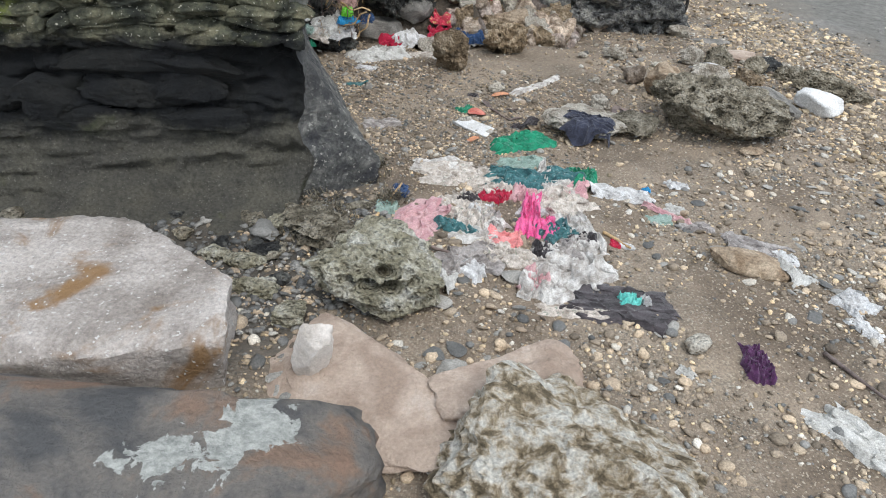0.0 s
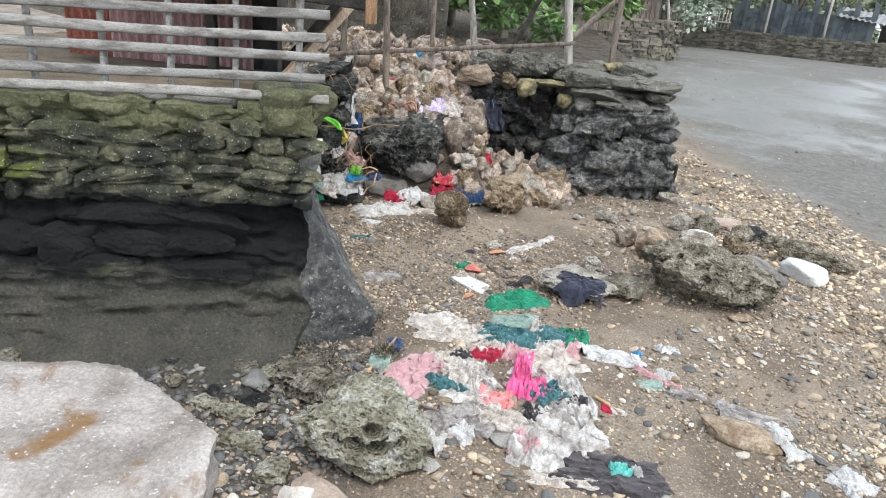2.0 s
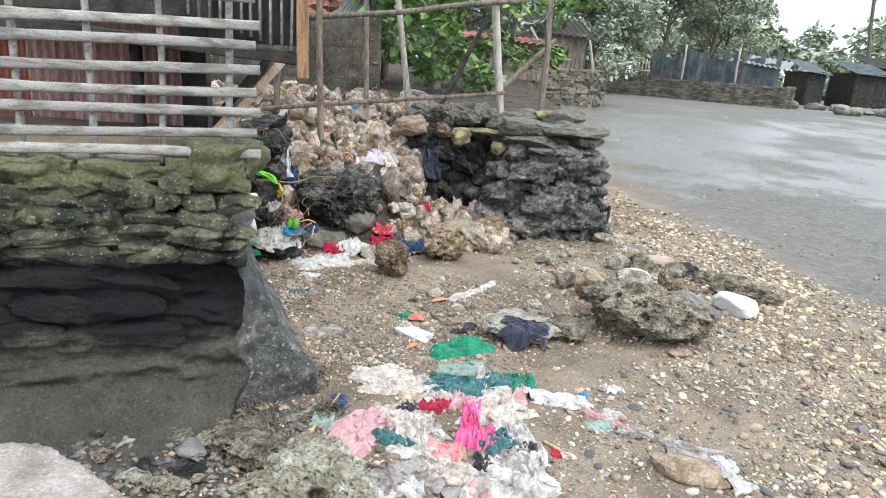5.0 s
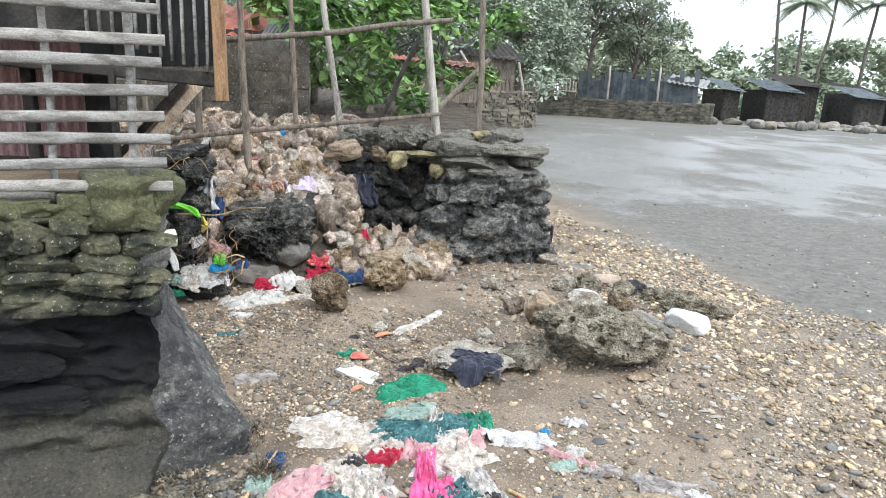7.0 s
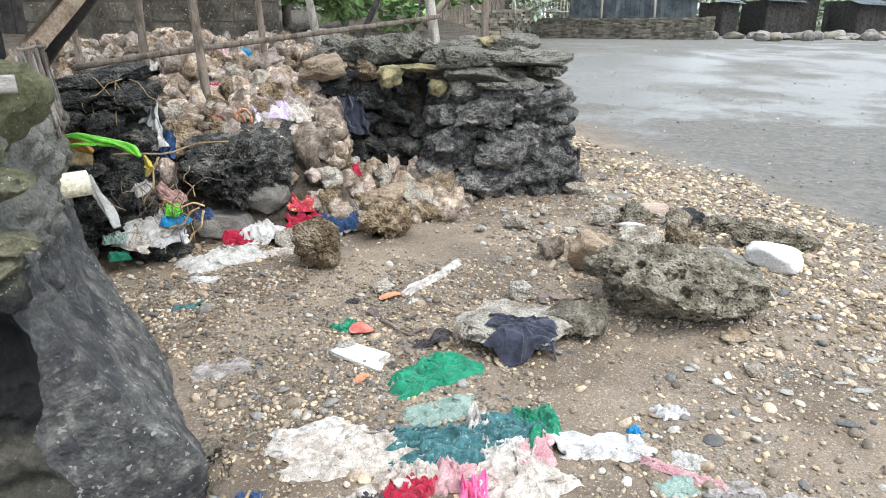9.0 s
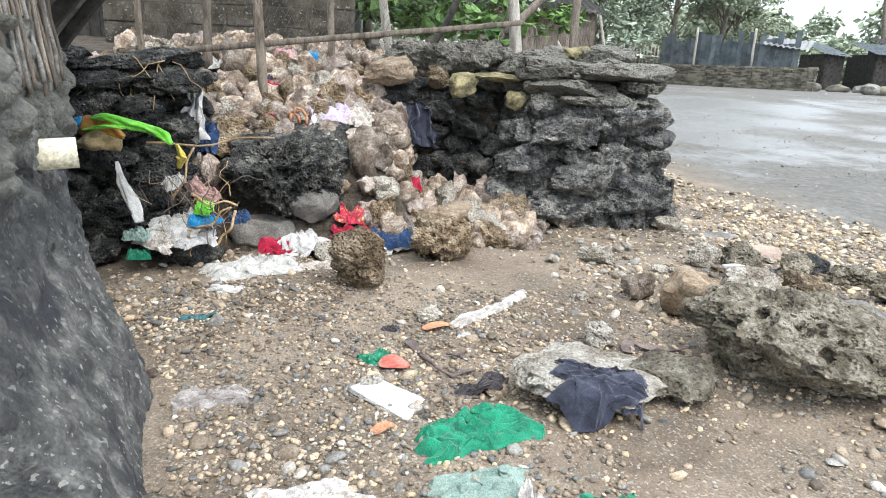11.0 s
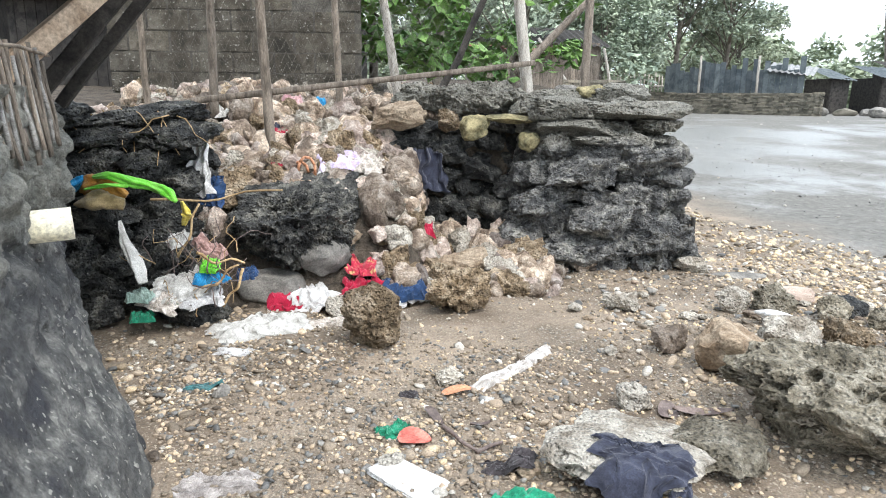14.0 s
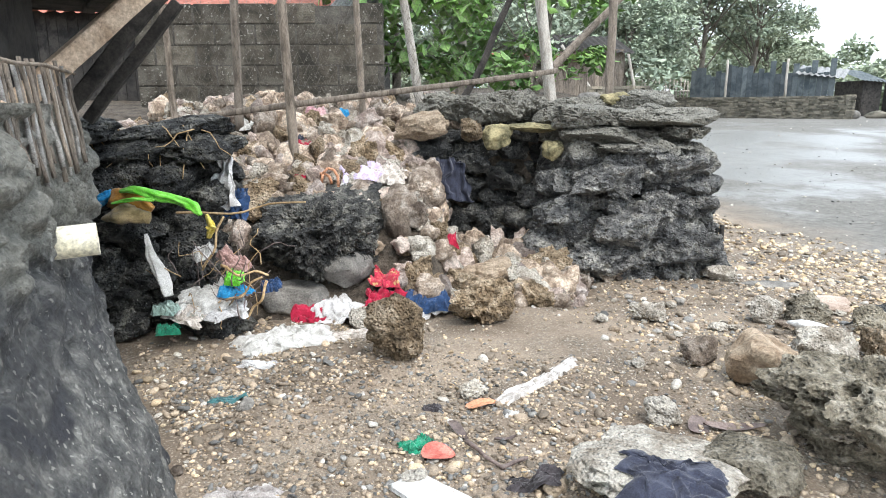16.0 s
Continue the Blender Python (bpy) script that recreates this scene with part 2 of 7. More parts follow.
M["leaf"] = material("broad_leaf", [(0.3, (0.08, 0.18, 0.05)), (0.6, (0.2, 0.34, 0.1))], 2, 40, 0.5, 0.1, 20, 0.5, island=True)
# distant leaves: air haze is put into their base colour, paler and greyer
M["hazed_leaf"] = material("hazed_leaf", [(0.3, (0.2, 0.255, 0.19)), (0.6, (0.33, 0.385, 0.29))], 0.6, 10, 0.7, 0.1, 10, 0.4, island=True)
M["haze_leaf"] = material("haze_paled_leaf", [(0.3, (0.24, 0.29, 0.2)), (0.6, (0.34, 0.39, 0.28))], 0.6, 10, 0.7, 0.1, 10, 0.3, island=True)
M["bark"] = material("bark", [(0.3, (0.1, 0.085, 0.07)), (0.6, (0.2, 0.18, 0.15))], 6, 60, 0.9, 0.6, 20, 0.1)
M["pvc"] = material("cream_pvc", [(0.3, (0.6, 0.55, 0.4)), (0.6, (0.74, 0.7, 0.56))], 4, 60, 0.4, 0.05, 20, 0.0)
M["twig"] = material("dry_twig", [(0.3, (0.3, 0.2, 0.1)), (0.6, (0.5, 0.36, 0.2))], 6, 60, 0.8, 0.3, 30, 0.3)
M["moss_stone"] = material("moss_stone", [(0.3, (0.12, 0.11, 0.06)), (0.6, (0.36, 0.31, 0.17))], 8, 60, 0.9, 0.6, 40, 0.1)


def fabric(name, a, b=None, scale=14, stripes=None):
    b = b or tuple(min(0.9, v * 1.35 + 0.01) for v in a)
    return material(name, [(0.35, a), (0.65, b)], scale, 180, 0.9, 0.35, 220, 0.06, patches=stripes, spec=0.2, sheen=0.2)


M["c_white"] = fabric("dirty_white_cloth", (0.36, 0.33, 0.3), (0.66, 0.64, 0.61))
M["c_clean"] = fabric("white_cloth", (0.46, 0.45, 0.44), (0.66, 0.66, 0.66))
M["c_cream"] = fabric("printed_cream_cloth", (0.4, 0.35, 0.3), (0.66, 0.6, 0.54), 22, ((0.25, 0.27, 0.22), 0.6, 0.66, 45))
M["c_grey"] = fabric("muddy_grey_cloth", (0.2, 0.18, 0.17), (0.4, 0.37, 0.35))
M["c_pink"] = fabric("pale_pink_cloth", (0.5, 0.27, 0.29), (0.62, 0.4, 0.4))
M["c_hot"] = fabric("bright_pink_cloth", (0.75, 0.09, 0.28), (0.85, 0.17, 0.38))
M["c_coral"] = fabric("coral_pink_cloth", (0.7, 0.22, 0.22), (0.78, 0.33, 0.32))
M["c_red"] = fabric("red_cloth", (0.34, 0.008, 0.035), (0.48, 0.02, 0.06))
M["c_green"] = fabric("emerald_green_cloth", (0.01, 0.16, 0.09), (0.02, 0.27, 0.15))
M["c_teal"] = fabric("patterned_teal_cloth", (0.03, 0.1, 0.11), (0.07, 0.2, 0.21), 30, ((0.3, 0.38, 0.36), 0.6, 0.68, 60))
M["c_navy"] = fabric("navy_cloth", (0.02, 0.022, 0.035), (0.04, 0.045, 0.07))
M["c_blue"] = fabric("dark_blue_cloth", (0.015, 0.04, 0.1), (0.03, 0.07, 0.17))
M["c_black"] = fabric("charcoal_cloth", (0.03, 0.026, 0.028), (0.075, 0.065, 0.07))
M["c_purple"] = fabric("dark_purple_cloth", (0.05, 0.015, 0.05), (0.1, 0.035, 0.1))
M["c_lilac"] = fabric("lilac_cloth", (0.52, 0.42, 0.62), (0.66, 0.58, 0.74))
M["c_lime"] = fabric("lime_green_cloth", (0.12, 0.5, 0.03), (0.22, 0.66, 0.08))
M["c_orange"] = fabric("orange_cloth", (0.45, 0.2, 0.03), (0.58, 0.3, 0.07))
M["c_sack"] = fabric("brown_sacking", (0.2, 0.15, 0.07), (0.33, 0.25, 0.13))
M["c_dusty"] = fabric("dusty_pink_rag", (0.26, 0.15, 0.13), (0.42, 0.27, 0.24))
M["c_floral"] = fabric("flowered_red_cloth", (0.5, 0.03, 0.07), (0.5, 0.06, 0.08), 20, ((0.55, 0.36, 0.16), 0.56, 0.62, 30))
M["c_sage"] = fabric("sage_green_cloth", (0.2, 0.29, 0.25), (0.33, 0.43, 0.38))
M["c_turq"] = fabric("turquoise_plastic", (0.1, 0.5, 0.45), (0.2, 0.62, 0.56))
M["c_cyan"] = fabric("bright_blue_plastic", (0.01, 0.22, 0.5), (0.04, 0.33, 0.62))
M["c_yellow"] = fabric("yellow_plastic", (0.6, 0.45, 0.05), (0.7, 0.58, 0.15))
M["c_film"] = fabric("dirty_plastic_film", (0.42, 0.41, 0.38), (0.6, 0.59, 0.56))
M["foam"] = material("white_foam", [(0.3, (0.58, 0.57, 0.55)), (0.6, (0.7, 0.7, 0.69))], 6, 120, 0.8, 0.3, 90, 0.0, speck=((0.35, 0.3, 0.25), 0.04, 60))
M["red_leaf"] = material("fallen_red_leaf", [(0.3, (0.4, 0.09, 0.07)), (0.6, (0.55, 0.2, 0.15))], 12, 80, 0.5, 0.2, 50, 0.1)
M["orange_leaf"] = material("fallen_orange_leaf", [(0.3, (0.5, 0.2, 0.1)), (0.6, (0.66, 0.32, 0.18))], 12, 80, 0.5, 0.2, 50, 0.1)
M["brown_leaf"] = material("dry_brown_leaf", [(0.3, (0.09, 0.065, 0.06)), (0.6, (0.18, 0.14, 0.125))], 12, 80, 0.6, 0.2, 50, 0.2)
M["wire"] = material("rusty_wire", [(0.3, (0.12, 0.1, 0.08)), (0.6, (0.22, 0.2, 0.17))], 12, 80, 0.6, 0.1, 50, 0.0, metal=0.4)


# ---- small building tools ----
def vnoise(p, seed=0):
    p = np.asarray(p, float) + seed * 17.31
    i = np.floor(p).astype(np.int64)
    f = p - i
    u = f * f * (3 - 2 * f)
    res = np.zeros(len(p))
    for dx in (0, 1):
        for dy in (0, 1):
            for dz in (0, 1):
                h = (i[:, 0] + dx) * 374761393 + (i[:, 1] + dy) * 668265263 + (i[:, 2] + dz) * 1440662683 + seed * 1274126177
                h = (h ^ (h >> 13)) * 1274126177
                h = ((h ^ (h >> 16)) & 0xFFFFFF) / 0x7FFFFF - 1.0
                res += h * (u[:, 0] if dx else 1 - u[:, 0]) * (u[:, 1] if dy else 1 - u[:, 1]) * (u[:, 2] if dz else 1 - u[:, 2])
    return res


def fbm(p, seed=0, octaves=4, gain=0.5):
    p, a, s = np.asarray(p, float), 1.0, 0.0
    for k in range(octaves):
        s = s + a * vnoise(p, seed + k)
        p, a = p * 2.03, a * gain
    return s


def sstep(a, b, x):
    t = np.clip((np.asarray(x, float) - a) / (b - a), 0, 1)
    return t * t * (3 - 2 * t)


def mesh_of(name, verts, faces, mats=(), smooth=True):
    me = bpy.data.meshes.new(name)
    me.from_pydata(np.asarray(verts).tolist(), [], faces.tolist() if hasattr(faces, "tolist") else faces)
    for m in mats:
        me.materials.append(m)
    if smooth:
        me.polygons.foreach_set("use_smooth", np.ones(len(me.polygons), bool))
    me.update()
    return me


def put(name, me, parent=None, m=None, label="", category="", group="", kind=""):
    ob = new(name, me)
    if parent:
        ob.parent = parent
    if m is not None:
        ob.matrix_basis = m
    return tagged(ob, label, category, group, kind)


def empty(name, at=(0, 0, 0), label="", category="", group="", kind=""):
    ob = new(name)
    ob.location = at
    ob.empty_display_size = 0.1
    return tagged(ob, label, category, group, kind)


ICO = {}
for level in (1, 2, 3, 4, 5, 6):
    bm = bmesh.new()
    bmesh.ops.create_icosphere(bm, subdivisions=level, radius=1.0)
    bm.verts.ensure_lookup_table()
    ICO[level] = (np.array([v.co[:] for v in bm.verts]), np.array([[v.index for v in f.verts] for f in bm.faces]))
    bm.free()


def stone_shape(seed, level=4, rough=0.3, planes=10, pits=0.0, low=0.62, layered=0.0, square=0.0, cuts=()):
    """Unit stone: a noisy ball cut by random planes, with pits eaten into it."""
    rng = np.random.default_rng(seed)
    d = ICO[level][0]
    r = np.ones(len(d))
    if square:
        r = 1.0 / (np.abs(d) ** 5).sum(1) ** 0.2 * square + r * (1 - square)
    for _ in range(planes):
        n = rng.normal(size=3)
        n /= np.linalg.norm(n)
        o = rng.uniform(low, 0.95)
        dn = d @ n
        r = np.where(dn > 0.05, np.minimum(r, o / np.maximum(dn, 0.05)), r)
    if cuts:
        r = np.full(len(d), 9.0)
    for nx, ny, nz, o in cuts:
        n = np.array((nx, ny, nz)) / math.sqrt(nx * nx + ny * ny + nz * nz)
        dn = d @ n
        r = np.where(dn > 0.02, np.minimum(r, o / np.maximum(dn, 0.02)), r)
    ridge = 0.5 * (1 - 2 * np.abs(vnoise(d * 3.2, seed + 15))) + 0.3 * (1 - 2 * np.abs(vnoise(d * 7.5, seed + 17))) + 0.15 * (1 - 2 * np.abs(vnoise(d * 17, seed + 19)))
    r = r * (1 + rough * (0.5 * fbm(d * 1.6, seed, 3) + 0.2 * fbm(d * 5, seed + 9, 3) + 0.5 * ridge))
    if pits:
        r = r + 0.5 * pits * fbm(d * 16, seed + 71, 2)
        q = vnoise(d * 5.5, seed + 31) + 0.5 * vnoise(d * 11, seed + 37)
        r = r - pits * sstep(0.15, 0.6, q) - pits * 0.7 * sstep(0.1, 0.5, vnoise(d * 14, seed + 41))
        if level > 5:
            r = r - pits * 0.6 * sstep(0.0, 0.35, vnoise(d * 26, seed + 43)) - pits * 0.3 * sstep(0.0, 0.4, vnoise(d * 50, seed + 47))
    v = d * r[:, None]
    if layered:
        v[:, 2] += layered * np.sin(v[:, 2] * 14 + 2 * vnoise(v * 2, seed)) * 0.15
        v[:, :2] *= (1 + layered * 0.12 * vnoise(np.c_[v[:, 2] * 9, v[:, 2] * 0, v[:, 0]], seed + 5))[:, None]
    return v, ICO[level][1]


def crag(seed, level=4, jag=0.3, strata=0.0, chips=16, pits=0.06, box=0.6, rise=1.0):
    """Unit jagged stone: a boxy lump with many corners knocked off, stepped beds, ridges and pits; rise below 1 for stones to be flattened."""
    rng = np.random.default_rng(seed)
    d = ICO[level][0]
    r = box / (np.abs(d) ** 7).sum(1) ** (1 / 7) + (1 - box)
    for _ in range(chips):
        n = rng.normal(size=3)
        n /= np.linalg.norm(n)
        dn = d @ n
        r = np.where(dn > 0.05, np.minimum(r, rng.uniform(0.68, 1.02) / np.maximum(dn, 0.05)), r)
    v = d * r[:, None]
    w = v * (1, 1, rise)
    ridge = (1 - 2 * np.abs(vnoise(w * 2.6, seed + 3))) * 0.5 + (1 - 2 * np.abs(vnoise(w * 5.5, seed + 5))) * 0.28 + (1 - 2 * np.abs(vnoise(w * 11, seed + 7))) * 0.16
    v = v * (1 + jag * (0.45 * fbm(w * 1.5, seed, 3) + 0.5 * ridge))[:, None]
    if strata:
        bed = np.floor(v[:, 2] * 4.5 + 0.9 * vnoise(v * (1.6, 1.6, 1.0), seed + 11))
        v[:, :2] *= (1 + strata * vnoise(np.c_[bed * 3.3, v[:, 0] * 0.8, v[:, 1] * 0.8], seed + 13))[:, None]
    if pits:
        w = v * (1, 1, rise)
        q = vnoise(w * 7, seed + 31) + 0.6 * vnoise(w * 15, seed + 37)
        v = v * (1 - pits * 1.6 * sstep(0.2, 0.55, q))[:, None]
    return v, ICO[level][1]


def crisp(me, angle=38):
    """Keep broken edges sharp."""
    me.set_sharp_from_angle(angle=radians(angle))
    return me


def rock(name, at, size, mat, seed, label, category="rock", level=4, rot=(0, 0, 0), sink=0.12, rough=0.3, planes=10, pits=0.0, group="", low=0.62, layered=0.0,
         square=0.0, base=None, holes=(), cuts=()):
    if len(label.split()) < 4:
        label += " on the beach"
    v, f = stone_shape(seed, level, rough, planes, pits, low, layered, square, cuts)
    for c, a in holes:
        c = np.array(c) / np.linalg.norm(c)
        k = np.linalg.norm(ICO[level][0] - c, axis=1) / a
        v = v * (1 - 0.6 * (1 - sstep(0.6, 0.95, k)))[:, None]
    v = v * (np.array(size) / 2)
    v = v @ np.array(Euler([radians(a) for a in rot]).to_matrix()).T
    z0 = base if base is not None else float(ground(np.array([at[0]]), np.array([at[1]]))[0])
    v[:, 2] -= v[:, 2].min() + sink * size[2]
    return put(name, crisp(mesh_of(name, v, f, [mat]), 45), None, pose(at[0], at[1], z0), label, category, group)


def rod(p0, p1, r0, r1, seed=0, flat=1.0, seg=10, sides=8, bend=0.01, knots=0, cap=True):
    """A long wobbly pole as (verts, faces); flat squeezes it across its second axis."""
    p0, p1 = np.array(p0, float), np.array(p1, float)
    ax = (p1 - p0) / np.linalg.norm(p1 - p0)
    side = np.cross(ax, (0, 0, 1) if abs(ax[2]) < 0.9 else (0, 1, 0))
    side /= np.linalg.norm(side)
    up = np.cross(side, ax)
    t = np.linspace(0, 1, seg + 1)
    wob = np.c_[vnoise(np.c_[t * 3, t * 0 + seed, t * 0], seed), vnoise(np.c_[t * 3, t * 0 + seed, t * 0 + 5], seed + 3)] * bend
    ang = np.linspace(0, 2 * np.pi, sides, endpoint=False)
    verts = []
    for k, tt in enumerate(t):
        r = r0 + (r1 - r0) * tt
        if knots and k % knots == knots // 2:
            r *= 1.14
        r *= 1 + 0.06 * float(vnoise(np.array([[tt * 9, seed, 0.0]]), seed)[0])
        c = p0 + (p1 - p0) * tt + side * wob[k, 0] + up * wob[k, 1]
        verts.append(c + np.outer(np.cos(ang) * r * flat, side) + np.outer(np.sin(ang) * r, up))
    verts = np.concatenate(verts)
    faces = [[k * sides + j, k * sides + (j + 1) % sides, (k + 1) * sides + (j + 1) % sides, (k + 1) * sides + j] for k in range(seg) for j in range(sides)]
    if cap:
        faces += [list(range(sides))[::-1], [seg * sides + j for j in range(sides)]]
    return verts, faces


def join(parts):
    vs, fs, n = [], [], 0
    for v, f in parts:
        vs.append(np.asarray(v))
        fs += [[i + n for i in q] for q in (f.tolist() if hasattr(f, "tolist") else f)]
        n += len(v)
    return np.concatenate(vs), fs


def boxed(p0, p1, w, h, seed=0, seg=6, bend=0.006):
    """A sawn board or beam from p0 to p1, w wide and h thick, slightly uneven, with chamfered edges."""
    p0, p1 = np.array(p0, float), np.array(p1, float)
    ax = (p1 - p0) / np.linalg.norm(p1 - p0)
    side = np.cross(ax, (0, 0, 1) if abs(ax[2]) < 0.9 else (0, 1, 0))
    side /= np.linalg.norm(side)
    up = np.cross(side, ax)
    c = 0.82
    prof = [(-1, -c), (-c, -1), (c, -1), (1, -c), (1, c), (c, 1), (-c, 1), (-1, c)]
    verts = []
    for k in range(seg + 1):
        t = k / seg
        o = vnoise(np.array([[t * 3, seed, 0.0], [t * 3, seed, 7.0], [t * 5, seed, 3.0]]), seed)
        q = p0 + (p1 - p0) * t + side * o[0] * bend + up * o[1] * bend
        s = 1 + 0.06 * o[2]
        verts += [q + side * a * h / 2 * s + up * b * w / 2 * s for a, b in prof]
    faces = [[k * 8 + j, k * 8 + (j + 1) % 8, k * 8 + 8 + (j + 1) % 8, k * 8 + 8 + j] for k in range(seg) for j in range(8)]
    faces += [list(range(8))[::-1], [seg * 8 + j for j in range(8)]]
    return np.array(verts), faces


def shell(pts_fn, nu, nv):
    """A sheet of nu by nv quads from pts_fn(u, v) with u, v in 0..1."""
    u, v = np.meshgrid(np.linspace(0, 1, nu + 1), np.linspace(0, 1, nv + 1), indexing="ij")
    p = pts_fn(u.ravel(), v.ravel())
    i = np.arange((nu + 1) * (nv + 1)).reshape(nu + 1, nv + 1)
    f = np.stack([i[:-1, :-1], i[1:, :-1], i[1:, 1:], i[:-1, 1:]], -1).reshape(-1, 4)
    return p, f


def solid_quad(a, b, c, d, thick):
    a, b, c, d = (np.array(q, float) for q in (a, b, c, d))
    n = np.cross(b - a, d - a)
    n = n / np.linalg.norm(n) * thick
    v = np.array([a, b, c, d, a + n, b + n, c + n, d + n])
    return v, [[3, 2, 1, 0], [4, 5, 6, 7], [0, 1, 5, 4], [1, 2, 6, 5], [2, 3, 7, 6], [3, 0, 4, 7]]


def corrugated(a, b, c, pitch=0.076, depth=0.012, n_along=2):
    """Corrugated sheet: a to b across the waves, a to c along them."""
    a, b, c = (np.array(q, float) for q in (a, b, c))
    n = np.cross(b - a, c - a)
    n /= np.linalg.norm(n)
    width = np.linalg.norm(b - a)
    nu = int(width / pitch * 6)

    def fn(u, v):
        return a + np.outer(u, b - a) + np.outer(v, c - a) + np.outer(np.sin(u * width / pitch * 2 * np.pi) * depth, n)
    return shell(fn, nu, n_along)


# ---- ground: one sheet of beach, mud flat and far shore ----
def ground(x, y):
    x, y = np.asarray(x, float), np.asarray(y, float)
    z = 0.82 * sstep(10, 30, y)
    z = z - 0.08 * np.exp(-(((x + 1.1) / 0.9) ** 2 + ((y - 2.9) / 0.35) ** 2))
    z = z - 0.05 * sstep(3.5, 7.0, x) * (1 - sstep(10, 20, y))
    z = z + 0.06 * np.exp(-(((x - 2.4) / 1.2) ** 2 + ((y - 5.8) / 0.7) ** 2))
    near = (1 - sstep(12, 20, y)) * (1 - sstep(6, 9, np.abs(x)))
    p = np.c_[x.ravel(), y.ravel(), np.zeros(x.size)]
    bumps = 0.03 * fbm(p * 1.1, 3, 3) + 0.012 * fbm(p * 7, 8, 3)
    return z + (bumps.reshape(x.shape)) * (0.25 + 0.75 * near)


def spread(lo, a, b, hi, step, grow=1.13):
    mid = list(np.arange(a, b, step))
    up, s = [b], step
    while up[-1] < hi:
        s *= grow
        up.append(up[-1] + s)
    dn, s = [a], step
    while dn[-1] > lo:
        s *= grow
        dn.append(dn[-1] - s)
    return np.array(dn[:0:-1] + mid + up)


gx, gy = spread(-400, -3.2, 5.2, 500, 0.04), spread(-300, 0.6, 9.5, 700, 0.04)
GX, GY = np.meshgrid(gx, gy, indexing="ij")
GZ = ground(GX, GY)
fine = ((GX > -3.3) & (GX < 5.3) & (GY > 0.5) & (GY < 9.6))
GZ = GZ + fine * 0.006 * fbm(np.c_[GX.ravel() * 22, GY.ravel() * 22, GX.ravel() * 0], 21, 3).reshape(GX.shape)
idx = np.arange(GX.size).reshape(GX.shape)
gf = np.stack([idx[:-1, :-1], idx[1:, :-1], idx[1:, 1:], idx[:-1, 1:]], -1).reshape(-1, 4)


def ground_material():
    """Brown gritty sand near the walls, wet black-grey mud with thin water films out on the flat."""
    m = M["sand"]
    nt = m.node_tree
    b = next(n for n in nt.nodes if n.type == "BSDF_PRINCIPLED")
    plan = nt.nodes["plan"].outputs[0]
    sep = nt.nodes.new("ShaderNodeSeparateXYZ")
    nt.links.new(plan, sep.inputs[0])
    wob = noise_node(nt, plan, 0.8, 5.0, 0.6)
    s = math_node(nt, "ADD", sep.outputs[0], math_node(nt, "MULTIPLY", wob.outputs[0], 2.0))
    s = math_node(nt, "SUBTRACT", s, math_node(nt, "MULTIPLY", sep.outputs[1], -0.05))
    flat = band(nt, s, 5.2, 6.8)
    mudc = ramp_node(nt, [(0.34, (0.105, 0.102, 0.093)), (0.5, (0.175, 0.168, 0.152)), (0.68, (0.26, 0.25, 0.226))])
    mn = noise_node(nt, plan, 9.0, 10.0, 0.8)
    nt.links.new(mn.outputs[0], mudc.inputs[0])
    old = b.inputs["Base Color"].links[0].from_socket
    # grit: two sizes of stones in their own colours, pressed into the sand
    for gs, lo, hi, amount in ((55.0, 0.42, 0.62, 0.75), (120.0, 0.3, 0.7, 0.6)):
        vo = nt.nodes.new("ShaderNodeTexVoronoi")
        vo.inputs["Scale"].default_value = gs
        nt.links.new(plan, vo.inputs["Vector"])
        vc = ramp_node(nt, [(0.0, (0.06, 0.06, 0.058)), (0.3, (0.13, 0.115, 0.09)), (0.55, (0.24, 0.2, 0.15)), (0.8, (0.34, 0.28, 0.2)), (0.95, (0.5, 0.46, 0.4))])
        sc = nt.nodes.new("ShaderNodeSeparateColor")
        nt.links.new(vo.outputs["Color"], sc.inputs[0])
        nt.links.new(sc.outputs[0], vc.inputs[0])
        gn = noise_node(nt, plan, 1.4, 5.0, 0.65)
        inside = math_node(nt, "SUBTRACT", 1.0, band(nt, vo.outputs["Distance"], 0.3, 0.55))
        gfac = math_node(nt, "MULTIPLY", math_node(nt, "MULTIPLY", band(nt, gn.outputs[0], lo, hi), inside), amount)
        old = mix_node(nt, gfac, old, vc.outputs[0])
        bp2 = nt.nodes.new("ShaderNodeBump")
        bp2.inputs["Strength"].default_value, bp2.inputs["Distance"].default_value = 0.8, 0.5 / gs
        nt.links.new(gfac, bp2.inputs["Height"])
        nt.links.new(b.inputs["Normal"].links[0].from_socket, bp2.inputs["Normal"])
        nt.links.new(bp2.outputs[0], b.inputs["Normal"])
    # wet dark patch of slate grit at the foot of the seawall
    wet = nt.nodes.new("ShaderNodeVectorMath")
    wet.operation = "DISTANCE"
    nt.links.new(plan, wet.inputs[0])
    wet.inputs[1].default_value = (-1.35, 3.1, -0.1)
    wd = math_node(nt, "ADD", wet.outputs["Value"], math_node(nt, "MULTIPLY", wob.outputs[0], 0.5))
    wetf = math_node(nt, "SUBTRACT", 1.0, band(nt, wd, 1.15, 1.75))
    c = mix_node(nt, math_node(nt, "MULTIPLY", wetf, 0.8), old, (0.035, 0.036, 0.034))
    c = mix_node(nt, flat, c, mudc.outputs[0])
    nt.links.new(c, b.inputs["Base Color"])
    # a shallow sheet of water stands across the middle of the flat, the rest is merely damp
    film = noise_node(nt, plan, 0.34, 4.0, 0.55)
